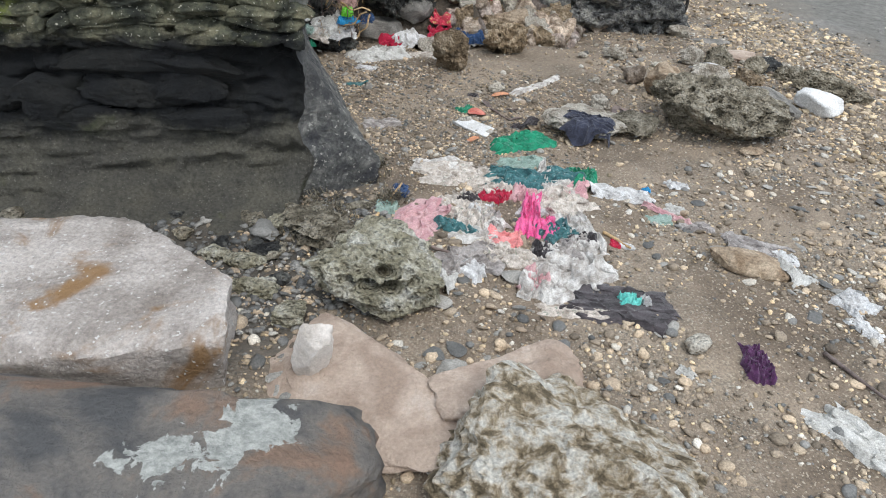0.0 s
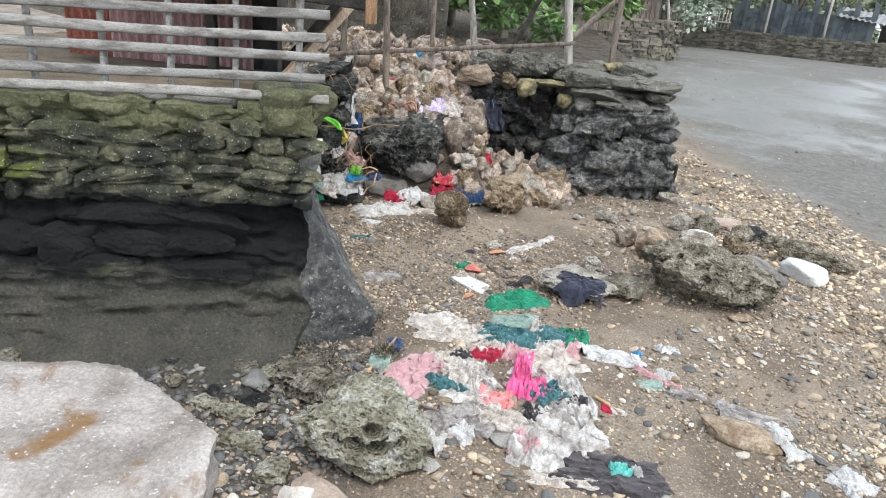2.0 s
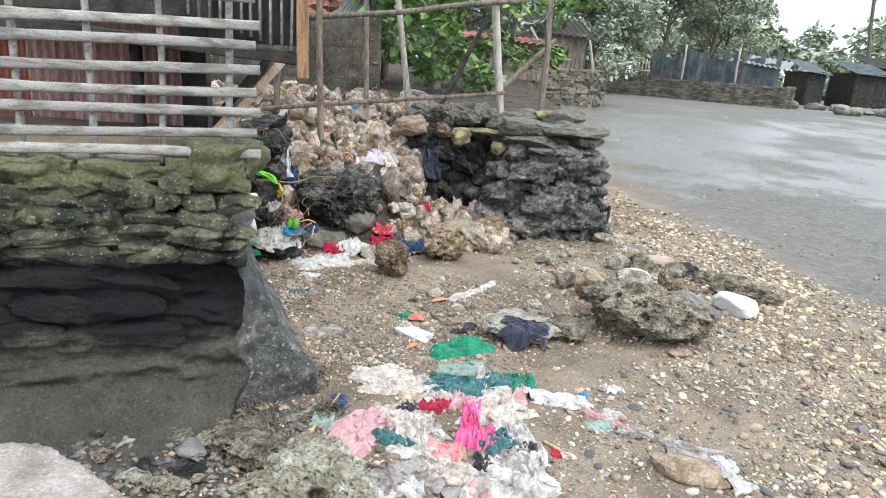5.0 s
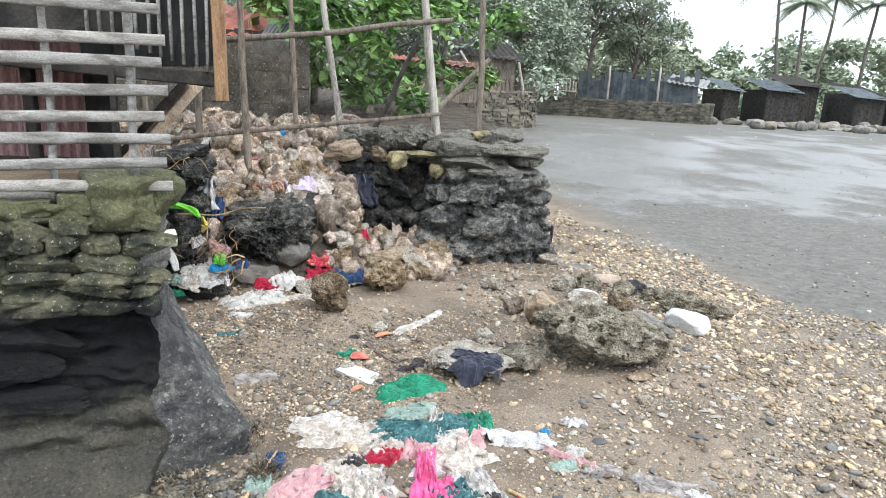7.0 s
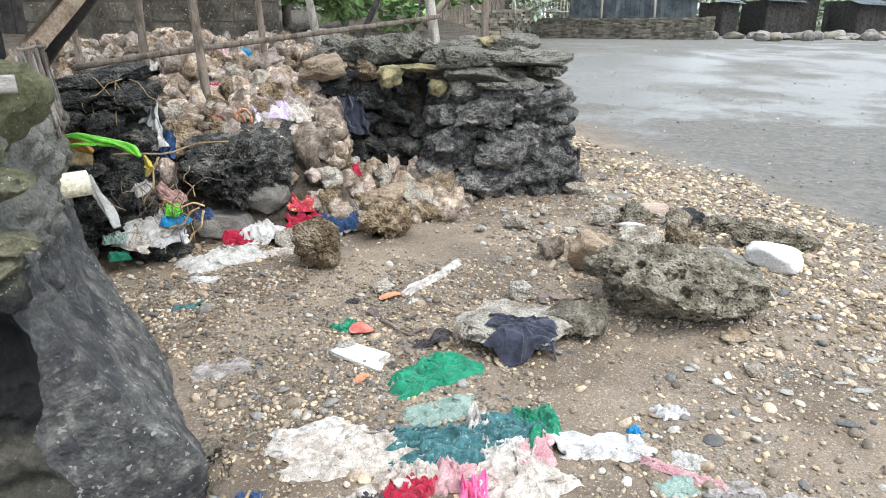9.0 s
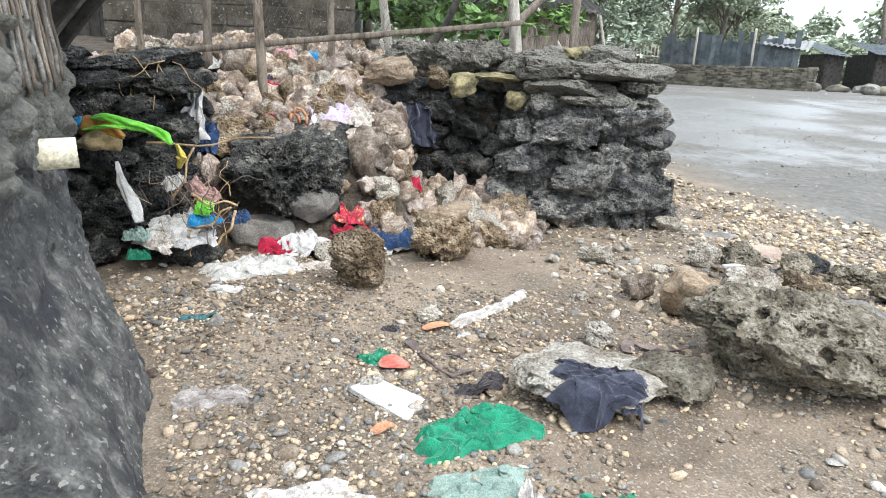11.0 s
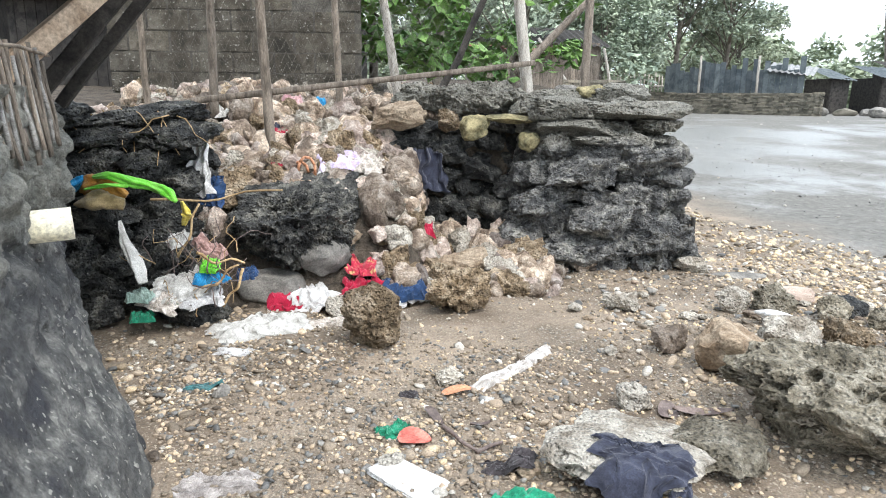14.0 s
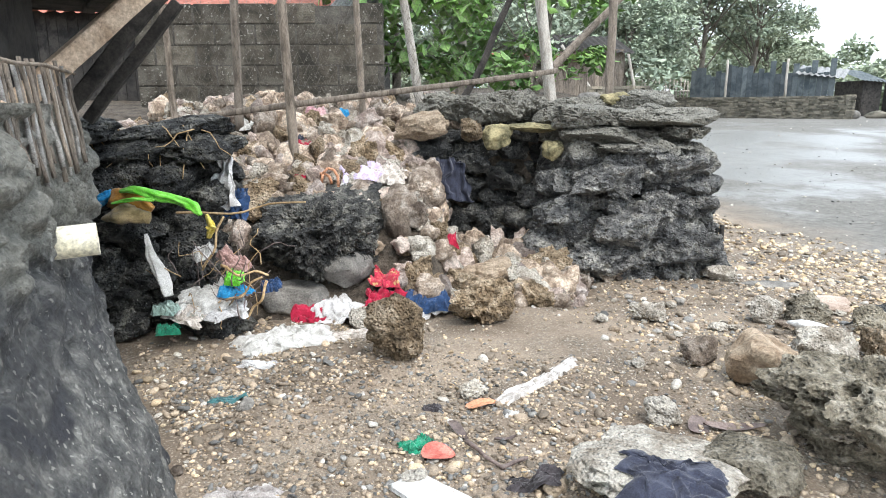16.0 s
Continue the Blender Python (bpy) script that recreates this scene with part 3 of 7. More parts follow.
    yy = math_node(nt, "ADD", sep.outputs[1], math_node(nt, "MULTIPLY", math_node(nt, "SUBTRACT", wob.outputs[0], 0.5), 10.0))
    pool = math_node(nt, "MULTIPLY", band(nt, yy, 11.0, 15.0), math_node(nt, "SUBTRACT", 1.0, band(nt, yy, 24.0, 31.0)))
    pool = math_node(nt, "ADD", math_node(nt, "MULTIPLY", pool, 0.2), film.outputs[0])
    filmf = math_node(nt, "MULTIPLY", math_node(nt, "MULTIPLY", band(nt, pool, 0.55, 0.78), 0.72), flat)
    filmf = math_node(nt, "MAXIMUM", filmf, math_node(nt, "MULTIPLY", wetf, 0.55))
    oldr = b.inputs["Roughness"].links[0].from_socket
    r = nt.nodes.new("ShaderNodeMix")
    nt.links.new(filmf, r.inputs[0])
    nt.links.new(oldr, r.inputs[2])
    r.inputs[3].default_value = 0.14
    nt.links.new(r.outputs[0], b.inputs["Roughness"])
    spc = nt.nodes.new("ShaderNodeMix")
    nt.links.new(filmf, spc.inputs[0])
    nt.links.new(math_node(nt, "SUBTRACT", 0.35, math_node(nt, "MULTIPLY", flat, 0.25)), spc.inputs[2])
    spc.inputs[3].default_value = 0.6
    nt.links.new(spc.outputs[0], b.inputs["Specular IOR Level"])
    calm = math_node(nt, "SUBTRACT", 0.5, math_node(nt, "MULTIPLY", filmf, 0.46))
    for bump_node in [n for n in nt.nodes if n.type == "BUMP"]:
        nt.links.new(calm, bump_node.inputs["Strength"])
    return m


put("ground", mesh_of("ground", np.c_[GX.ravel(), GY.ravel(), GZ.ravel()], gf, [ground_material()]), None, None,
    "brown gritty sand beach running out into wet grey mud flat", "ground", kind="structure")


def gz(x, y):
    return float(ground(np.array([x]), np.array([y]))[0])


# ---- seawall on the left: long mossy front, corner, returning side with a sloping apron ----
def stonework(p, seed, cell=(0.26, 0.13)):
    """Relief of rough coursed rubble: bulging stones with recessed joints, p given along the wall and up it."""
    rows = np.floor(p[:, 1] / cell[1] + 0.35 * vnoise(np.c_[p[:, 0] * 2.5, p[:, 1] * 0, p[:, 0] * 0], seed))
    fy = p[:, 1] / cell[1] + 0.35 * vnoise(np.c_[p[:, 0] * 2.5, p[:, 1] * 0, p[:, 0] * 0], seed) - rows
    sx = p[:, 0] / cell[0] + rows * 0.37 + 0.5 * vnoise(np.c_[rows * 3.7, p[:, 0] * 2, rows], seed + 2)
    fx = sx - np.floor(sx)
    edge = np.minimum(np.minimum(fx, 1 - fx) * cell[0], np.minimum(fy, 1 - fy) * cell[1])
    h = vnoise(np.c_[np.floor(sx) * 7.3, rows * 5.1, rows * 0], seed + 4)
    return 0.05 * sstep(0.0, 0.035, edge) * (0.75 + 0.5 * h)


FA, FB = np.array((-4.6, 2.95)), np.array((-0.80, 3.72))
SIDE = [np.array((-0.80, 3.72)), np.array((-1.14, 4.9)), np.array((-1.36, 5.55)), np.array((-2.6, 6.7))]


def wall_front(u, v):
    a = u * np.linalg.norm(FB - FA)
    z = -0.35 + v * 1.83
    d = (FB - FA) / np.linalg.norm(FB - FA)
    n = np.array((d[1], -d[0]))
    low = 1 - sstep(0.35, 0.75, z)
    wa, wz = a + 0.12 * fbm(np.c_[a * 2.5, z * 4, a * 0], 81, 3), z + 0.05 * fbm(np.c_[a * 3, z * 3, a * 0 + 4], 83, 3)
    out = (stonework(np.c_[wa, wz], 5, (0.24, 0.1)) * (0.6 + 0.9 * vnoise(np.c_[a * 1.7, z * 3, a * 0], 85)) - 0.05 * sstep(0.1, 0.5, fbm(np.c_[a * 2.6, z * 11, a * 0], 87, 3)) + 0.05 * fbm(np.c_[a * 5, z * 9, a * 0], 51, 3)) * (1 - 0.75 * low) + 0.05 * fbm(np.c_[a * 1.2, z * 2.5, a * 0], 11, 4) + 0.014 * fbm(np.c_[a * 14, z * 18, a * 0], 13, 3)
    out = out + 0.05 * low * fbm(np.c_[a * 1.5, z * 9, a * 0], 17, 3) - 0.03 * np.exp(-((z - 0.6) / 0.12) ** 2) + 0.03 * sstep(1.36, 1.40, z) * (1 - 0.6 * fbm(np.c_[a * 3, z * 0, a * 0], 4, 2))
    out = out + 0.42 * (1 - sstep(-0.12, 0.26, z + 0.05 * fbm(np.c_[a * 2.2, a * 0, a * 0], 91, 3))) ** 1.6
    out = out * sstep(0, 0.012, 1 - u)
    a = a - (1 - sstep(0, 0.03, 1 - u)) * 0.06 * fbm(np.c_[z * 5, z * 0, z * 0], 71, 4)
    q = FA + np.outer(a, d) + np.outer(out, n)
    return np.c_[q, z]


def side_xy(u):
    seg = np.clip(u * 3, 0, 2.999)
    k = seg.astype(int)
    pts = np.array(SIDE)
    return pts[k] + (pts[k + 1] - pts[k]) * (seg - k)[:, None]


def wall_side(u, v):
    z = -0.3 + v * (1.78 - 0.1 * sstep(0.5, 1.0, u))
    q = side_xy(u)
    n = np.array((0.95, 0.28))
    foot = (1 - sstep(0.0, 0.9, z + 0.2 * u)) * np.interp(u, [0, 0.33, 0.67, 0.85, 1], [0.45, 0.33, 0.14, 0.42, 0.6])
    a = u * 4.0
    rough = sstep(0.7, 1.0, z)
    chip = fbm(np.c_[a * 3.1, z * 5, a * 0], 37, 3)
    out = foot + 0.04 * fbm(np.c_[a * 1.1, z * 1.3, a * 0], 23, 2) + (0.02 + 0.03 * rough) * fbm(np.c_[a * 4, z * 6, a * 0], 33, 4) + rough * (0.012 * fbm(np.c_[a * 7, z * 9, a * 0], 45, 3) + 0.026 * fbm(np.c_[a * 14, z * 17, a * 0], 29, 3))
    out = out + (0.018 * np.abs(fbm(np.c_[a * 3 + z * 4, z * 12 - a * 3, a * 0], 35, 4)) + 0.01 * fbm(np.c_[a * 16, z * 16, a * 0], 43, 3)) * (1 - rough) - 0.03 * sstep(0.25, 0.45, chip) * sstep(0.4, 0.7, z)
    out = out + 0.5 * stonework(np.c_[a, z + 0.05 * vnoise(np.c_[a * 4, z * 4, a * 0], 39)], 31, (0.22, 0.12)) * rough * sstep(-0.2, 0.3, vnoise(np.c_[a * 1.5, z * 2, a * 0], 41))
    shift = (1 - sstep(0, 0.06, u)) * 0.06 * fbm(np.c_[z * 5, z * 0, z * 0], 71, 4)
    return np.c_[q + np.outer(out * sstep(0, 0.02, u), n) - np.outer(shift, (FB - FA) / np.linalg.norm(FB - FA)), z]


seawall = empty("wall_seawall", (-2.0, 3.6, 0), "mossy rubble masonry seawall blackened by the tide, with sloping wet concrete foot", "wall", kind="structure")
seawall.location = (0, 0, 0)
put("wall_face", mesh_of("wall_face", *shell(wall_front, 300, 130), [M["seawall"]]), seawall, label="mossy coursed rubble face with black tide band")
put("wall_return", mesh_of("wall_return", *shell(wall_side, 240, 130), [M["sidewall"]]), seawall, label="grey plastered return with wet concrete apron")


def terrace_top(u, v):
    q = side_xy(v) * (1 - u)[:, None] + np.outer(u, (-5.0, 0)) + np.outer(u * v, (0, 8.0))
    front = FA + np.outer(1 - u, FB - FA)
    q = np.where((v < 1e-6)[:, None], front, q)
    q[:, 1] = np.maximum(q[:, 1], np.interp(q[:, 0], [FA[0], FB[0]], [FA[1], FB[1]]))
    return np.c_[q, 1.44 + 0.02 * fbm(np.c_[q * 4, q[:, :1] * 0], 6, 3) - 0.03 * v]


put("wall_top", mesh_of("wall_top", *shell(terrace_top, 60, 60), [M["soil"]]), seawall, label="trodden soil fill behind the wall")
for k in range(9):
    a0, a1 = k / 9 + 0.004, (k + 1) / 9 - 0.004
    p0, p1 = FA + (FB - FA) * a0, FA + (FB - FA) * a1
    v, f = boxed((*(p0 + (0.02, 0.10)), 1.465), (*(p1 + (0.02, 0.10)), 1.465), 0.075 + 0.012 * (k % 3), 0.26, k, 12, 0.03)
    v[:, 2] += 0.02 * fbm(v * 9, k, 3)
    put("coping_stone", mesh_of("coping_stone", v, f, [M["seawall"]], False), seawall)
# single stones proud of the face: thin flat ones under the coping, larger dark slabs in the tide band
WALL_MESH = []
for k in range(8):
    v, f = crag(180 + k, 4, 0.3, 0.03, 16, 0.05, 0.7, 0.4)
    WALL_MESH.append(crisp(mesh_of("wall_stone", v, f, [M["seawall"]])))
rng = random.Random(17)
fdir = (FB - FA) / np.linalg.norm(FB - FA)
fout = np.array((fdir[1], -fdir[0]))
for z0, z1, course, width, proud, gap, end in ((0.93, 1.36, 0.085, 0.2, 0.0, 0.1, 3.84), (0.42, 0.92, 0.15, 0.42, -0.035, 0.2, 3.2)):
    z = z0
    while z < z1:
        h = course * rng.uniform(0.75, 1.3)
        s = 0.9 + rng.uniform(0, width)
        while s < end:
            w = width * rng.uniform(0.5, 1.7)
            if rng.random() > gap:
                q = FA + fdir * min(s + w / 2, end + 0.02) + fout * (proud + rng.uniform(-0.02, 0.015))
                put("stone", rng.choice(WALL_MESH), seawall, pose(q[0], q[1], z + h / 2 + rng.uniform(-0.02, 0.02), rng.uniform(-12, 12), rng.uniform(-9, 9), 11.5 + rng.uniform(-6, 6) + 180 * rng.randint(0, 1))
                    @ Matrix.Diagonal((w * 0.54, 0.085, h * rng.uniform(0.5, 0.62), 1)))
            s += w * 0.97
        z += h * 0.92
for dx, z, w, h in ((0.62, 1.37, 0.06, 0.055), (1.25, 1.33, 0.3, 0.05), (2.1, 1.3, 0.2, 0.05)):
    q = FB - fdir * dx + fout * 0.03
    put("stone", WALL_MESH[int(dx * 3) % 8], seawall, pose(q[0], q[1], z, 0, 0, 11.5) @ Matrix.Diagonal((w, 0.07, h, 1)), "ochre lichen-stained stone in the wall")
v, f = stone_shape(77, 4, 0.25, 6, 0.03, 0.7, 0, 0.8)
put("corner_stone", mesh_of("corner_stone", v * (0.24, 0.22, 0.15), f, [M["seawall"]]), seawall, pose(-0.93, 3.82, 1.49), "mossy plastered corner block")

# ---- the rubble bank between the seawall and the pier, and the raised ground behind ----
BANK_Y = [6.0, 6.75, 7.05, 7.4, 8.0, 8.6, 9.3, 10.0, 11.0, 26.0, 60.0]
BANK_Z = [-0.3, -0.15, 0.03, 0.36, 0.80, 1.02, 1.26, 1.42, 1.50, 2.15, 2.4]
LOW_Y = [6.0, 7.2, 7.8, 8.7, 8.85, 9.3, 10.0, 11.0, 26.0, 60.0]
LOW_Z = [-0.3, -0.15, 0.06, 0.24, 1.30, 1.38, 1.42, 1.50, 2.15, 2.4]


def bank(x, y):
    x, y = np.asarray(x, float), np.asarray(y, float)
    a, b = np.interp(y, BANK_Y, BANK_Z), np.interp(y, LOW_Y, LOW_Z)
    k = sstep(0.1, 0.35, x)
    return a * (1 - k) + b * k + 0.03 * fbm(np.c_[x.ravel() * 3, y.ravel() * 3, x.ravel() * 0], 15, 3).reshape(x.shape)


def bank_sheet(u, v):
    y = 6.0 + 4.5 * v ** 1.0
    y = np.where(v > 0.9, 10.05 + (v - 0.9) * 10 * 18, y)
    right = np.interp(y, [6, 8.4, 8.7, 10, 24, 25.5, 28], [1.3, 1.3, 2.35, 2.45, 3.0, 3.4, 3.6])
    left = np.interp(y, [6, 7.5, 8, 12, 28], [-1.5, -2.0, -3.2, -9, -14])
    x = left + (right - left) * u
    return np.c_[x, y, bank(x, y)]


put("bank", mesh_of("bank", *shell(bank_sheet, 90, 150), [M["rubble_bed"]]), None, None, "raised soil and rubble bank above the beach", "bank", kind="structure")


def bz(x, y):
    return max(gz(x, y), float(bank(np.array([x]), np.array([y]))[0]))


# ---- boulders in the foreground ----
def lime_crust():
    """A white crust with a ragged edge on the slate boulder."""
    nt = M["slate"].node_tree
    b = next(n for n in nt.nodes if n.type == "BSDF_PRINCIPLED")
    plan = nt.nodes["plan"].outputs[0]
    near = []
    for c in ((-0.72, 1.32, 0.3), (-0.56, 1.44, 0.3), (-0.46, 1.56, 0.3)):
        d = nt.nodes.new("ShaderNodeVectorMath")
        d.operation = "DISTANCE"
        nt.links.new(plan, d.inputs[0])
        d.inputs[1].default_value = c
        near.append(d.outputs["Value"])
    dist = math_node(nt, "MINIMUM", math_node(nt, "MINIMUM", near[0], near[1]), near[2])
    n = noise_node(nt, plan, 9.0, 6.0, 0.6, 0.5)
    dist = math_node(nt, "ADD", dist, math_node(nt, "MULTIPLY", math_node(nt, "SUBTRACT", n.outputs[0], 0.5), 0.4))
    f = math_node(nt, "SUBTRACT", 1.0, band(nt, dist, 0.115, 0.125))
    w = ramp_node(nt, [(0.35, (0.22, 0.23, 0.21)), (0.65, (0.46, 0.46, 0.43))])
    n2 = noise_node(nt, plan, 30.0, 6.0, 0.7)
    nt.links.new(n2.outputs[0], w.inputs[0])
    nt.links.new(mix_node(nt, f, b.inputs["Base Color"].links[0].from_socket, w.outputs[0]), b.inputs["Base Color"])


lime_crust()
rock("boulder", (-1.52, 2.32), (2, 2, 2), M["slab"], 4, "pale limestone boulder with flat top and rusty stains", "boulder", 6, (0, 0, 0), 0.0, 0.07, 0, base=-0.08,
     cuts=[(0.02, -0.06, 1, 0.215), (0, 0, -1, 0.2), (-0.18, 0.98, 0.15, 0.47), (0.5, 0.86, 0.2, 0.41), (0.98, 0.2, -0.1, 0.68), (0.2, -0.97, -0.12, 0.48), (-1, 0, 0.1, 1.2), (0.75, 0.6, 0.5, 0.62), (0.1, -0.6, 0.9, 0.4), (-0.05, 0.35, 1, 0.33)])
slate_boulder = rock("boulder", (-1.02, 1.42), (1.9, 1.0, 0.58), M["slate"], 8, "dark rusty slate boulder with white crust", "boulder", 5, (0, 4, 24), 0.25, 0.14, 8, 0, "", 0.6, 0, 0.6)

# ---- big dark boulder and single rocks at the bank ----
rock("boulder", (-0.68, 7.42), (2, 2, 2), M["dark_coral"], 25, "black pitted reef boulder wedged in the rubble", "boulder", 6, (0, 0, 0), 0.0, 0.2, 0, 0.045, base=0.2,
     cuts=[(-0.16, -0.24, 1, 0.17), (0.1, -1, 0.1, 0.4), (-0.55, -0.6, -0.75, 0.34), (-1, -0.15, 0.3, 0.46), (1, -0.2, 0.1, 0.42), (0, 1, 0, 0.5), (0, 0, -1, 0.3), (0.5, -0.7, -0.5, 0.36),
           (0.6, -0.3, 0.8, 0.36), (-0.7, -0.6, 0.5, 0.42)])


# ---- dry-stone walls: retaining wall and pier ----
PIER_MESH = []
for k in range(12):
    v, f = crag(200 + k, 4, 0.42, 0.0, 16, 0.09, 0.6, 0.5)
    PIER_MESH.append(crisp(mesh_of("reef_stone", v, f, [M["pier"]])))


DARK_MESH = []
for k in range(10):
    v, f = crag(230 + k, 4, 0.36, 0.0, 15, 0.08, 0.7, 0.6)
    DARK_MESH.append(crisp(mesh_of("black_stone", v, f, [M["dark_coral"]])))


def face_stones(parent, path, z0, z1, course, width, depth, seed, batter=0.0, name="stone", meshes=PIER_MESH):
    rng = random.Random(seed)
    pts = [np.array(p, float) for p in path]
    lens = [np.linalg.norm(b - a) for a, b in zip(pts, pts[1:])]
    total = sum(lens)
    z = z0
    while z < z1:
        h = course * rng.uniform(0.75, 1.35)
        s = -rng.uniform(0, width)
        while s < total:
            w = width * rng.uniform(0.6, 1.6)
            c = min(max(s + w / 2, 0), total - 0.01)
            k, acc = 0, 0.0
            while acc + lens[k] < c:
                acc += lens[k]
                k += 1
            q = pts[k] + (pts[k + 1] - pts[k]) * ((c - acc) / lens[k])
            d = (pts[k + 1] - pts[k]) / lens[k]
            n = np.array((-d[1], d[0]))
            q = q + n * (batter * (z - z0) + rng.uniform(-0.06, 0.04))
            m = pose(q[0], q[1], z + h / 2 + rng.uniform(-0.03, 0.03), rng.uniform(-9, 9), rng.uniform(-12, 12), math.degrees(math.atan2(d[1], d[0])) + rng.uniform(-14, 14) + 180 * rng.randint(0, 1))
            ob = put(name, rng.choice(meshes), parent, m @ Matrix.Diagonal((w * 0.57, depth * rng.uniform(0.75, 1.25), h * rng.uniform(0.5, 0.66), 1)))
            s += w * 0.96
        z += h * 0.9


def core(name, outline, z0, z1, mat, parent, label=""):
    n = len(outline)
    v = [(x, y, z) for z in (z0, z1) for x, y in outline]
    f = [[i, (i + 1) % n, n + (i + 1) % n, n + i] for i in range(n)] + [list(range(n, 2 * n)), list(range(n))[::-1]]
    return put(name, mesh_of(name, np.array(v), f, [mat], False), parent, None, label)


retaining = empty("wall_retaining", (0, 0, 0), "dark dry-stone retaining wall of reef stones beside the rubble", "wall", kind="structure")
core("core", [(0.1, 8.75), (1.5, 9.0), (1.5, 9.6), (0.1, 9.5)], -0.2, 1.2, M["dark_coral"], retaining)
face_stones(retaining, [(0.02, 8.62), (0.55, 8.74), (1.3, 8.94)], 0.12, 1.26, 0.17, 0.2, 0.15, 31, 0.02, "stone", DARK_MESH)
pier = empty("wall_pier", (0, 0, 0), "stubby pier of stacked dark reef stones with pale slab top", "wall", kind="structure")
core("core", [(1.34, 8.8), (1.6, 8.55), (2.25, 8.6), (2.3, 9.6), (1.3, 9.6)], -0.2, 1.22, M["dark_coral"], pier)
face_stones(pier, [(1.16, 8.74), (1.3, 8.34), (1.8, 8.2), (2.42, 8.28), (2.52, 8.6), (2.42, 10.2)], -0.08, 1.05, 0.2, 0.3, 0.2, 37, 0.09)
SLAB_MESH, BLOCK_MESH = [], []
for k in range(6):
    v, f = crag(260 + k, 5, 0.24, 0.0, 14, 0.07, 0.9, 0.3)
    SLAB_MESH.append(crisp(mesh_of("slab_stone", v, f, [M["pier"]])))
    v, f = crag(280 + k, 5, 0.4, 0.0, 16, 0.08, 0.65, 0.5)
    BLOCK_MESH.append(crisp(mesh_of("pier_block", v, f, [M["pier"]])))
face_stones(pier, [(1.3, 8.7), (1.55, 8.5), (2.15, 8.52), (2.24, 8.8), (2.2, 10.0)], 1.06, 1.36, 0.12, 0.42, 0.2, 41, 0.0, "slab", SLAB_MESH)
# the slabs and blocks that stand out of the pier: x, y, z, half sizes, turn
for k, (x, y, z, w, dp, h, r) in enumerate((
        (1.56, 8.42, 1.365, 0.38, 0.24, 0.075, 3), (2.13, 8.4, 1.375, 0.42, 0.26, 0.085, -4), (1.58, 8.36, 1.235, 0.36, 0.24, 0.075, -3), (2.32, 8.46, 1.25, 0.19, 0.24, 0.06, 5),
        (1.84, 8.28, 1.12, 0.28, 0.2, 0.05, 2), (2.3, 8.42, 1.12, 0.17, 0.22, 0.05, -6), (2.03, 8.74, 1.51, 0.3, 0.2, 0.1, 8), (1.45, 8.8, 1.47, 0.28, 0.2, 0.08, -10))):
    put("slab", SLAB_MESH[k % 6], pier, pose(x, y, z, (k * 37) % 7 - 3, (k * 23) % 5 - 2, r) @ Matrix.Diagonal((w, dp, h, 1)))
for k, (x, y, z, w, dp, h, r) in enumerate((
        (1.8, 8.12, 0.44, 0.34, 0.24, 0.16, 4), (2.05, 8.14, 0.67, 0.14, 0.14, 0.1, 20), (2.4, 8.36, 0.6, 0.2, 0.22, 0.13, -20), (1.3, 8.3, 0.62, 0.26, 0.2, 0.12, 30), (1.25, 8.34, 0.34, 0.3, 0.22, 0.15, 24),
        (2.3, 8.2, 0.28, 0.36, 0.24, 0.18, -8), (1.62, 8.14, 0.16, 0.38, 0.22, 0.17, 6), (1.6, 8.22, 0.86, 0.3, 0.22, 0.13, 8), (2.15, 8.24, 0.92, 0.26, 0.22, 0.12, -6), (2.55, 8.36, 0.1, 0.24, 0.24, 0.14, -30))):
    put("stone", BLOCK_MESH[k % 6], pier, pose(x, y, z, (k * 31) % 13 - 6, (k * 17) % 15 - 7, r + 180 * (k % 2)) @ Matrix.Diagonal((w, dp, h, 1)))
# crumbling dark top course along the retaining wall
for k in range(11):
    put("stone", BLOCK_MESH[k % 6], retaining, pose(0.12 + 0.115 * k, 8.78 + 0.07 * (k % 3), 1.43 + 0.05 * (k % 2), 9 * (k % 4), 6 * (k % 3), 40 * k) @ Matrix.Diagonal((0.17 + 0.03 * (k % 3), 0.16, 0.09 + 0.02 * (k % 3), 1)))
for k, (x, z, w, h) in enumerate(((0.1, 1.04, 0.2, 0.14), (0.46, 0.98, 0.17, 0.13), (0.98, 1.22, 0.13, 0.07), (0.1, 0.42, 0.22, 0.13), (0.8, 0.8, 0.16, 0.1), (0.95, 0.42, 0.18, 0.12))):
    put("stone", DARK_MESH[(k + 2) % 6], retaining, pose(x, 8.6 + 0.1 * x, z, 4 * k, 3 * k, 15 * k) @ Matrix.Diagonal((w, 0.18, h, 1)))


def broken(name, at, size, mat, seed, label, category="stone", rot=(0, 0, 0), sink=0.1, base=None, level=4, jag=0.22, strata=0.0, chips=14, pits=0.03, box=0.7, holes=(), rise=1.0):
    """A broken angular stone with crisp edges."""
    v, f = crag(seed, level, jag, strata, chips, pits, box, rise)
    for c, a in holes:
        k = np.linalg.norm(ICO[level][0] - np.array(c) / np.linalg.norm(c), axis=1) / a
        v = v * (1 - 0.55 * (1 - sstep(0.7, 1.0, k)))[:, None]
    v = (v * (np.array(size) / 2)) @ np.array(Euler([radians(a) for a in rot]).to_matrix()).T
    v[:, 2] -= v[:, 2].min() + sink * size[2]
    return put(name, crisp(mesh_of(name, v, f, [M[mat]])), None, pose(at[0], at[1], gz(*at) if base is None else base), label, category)


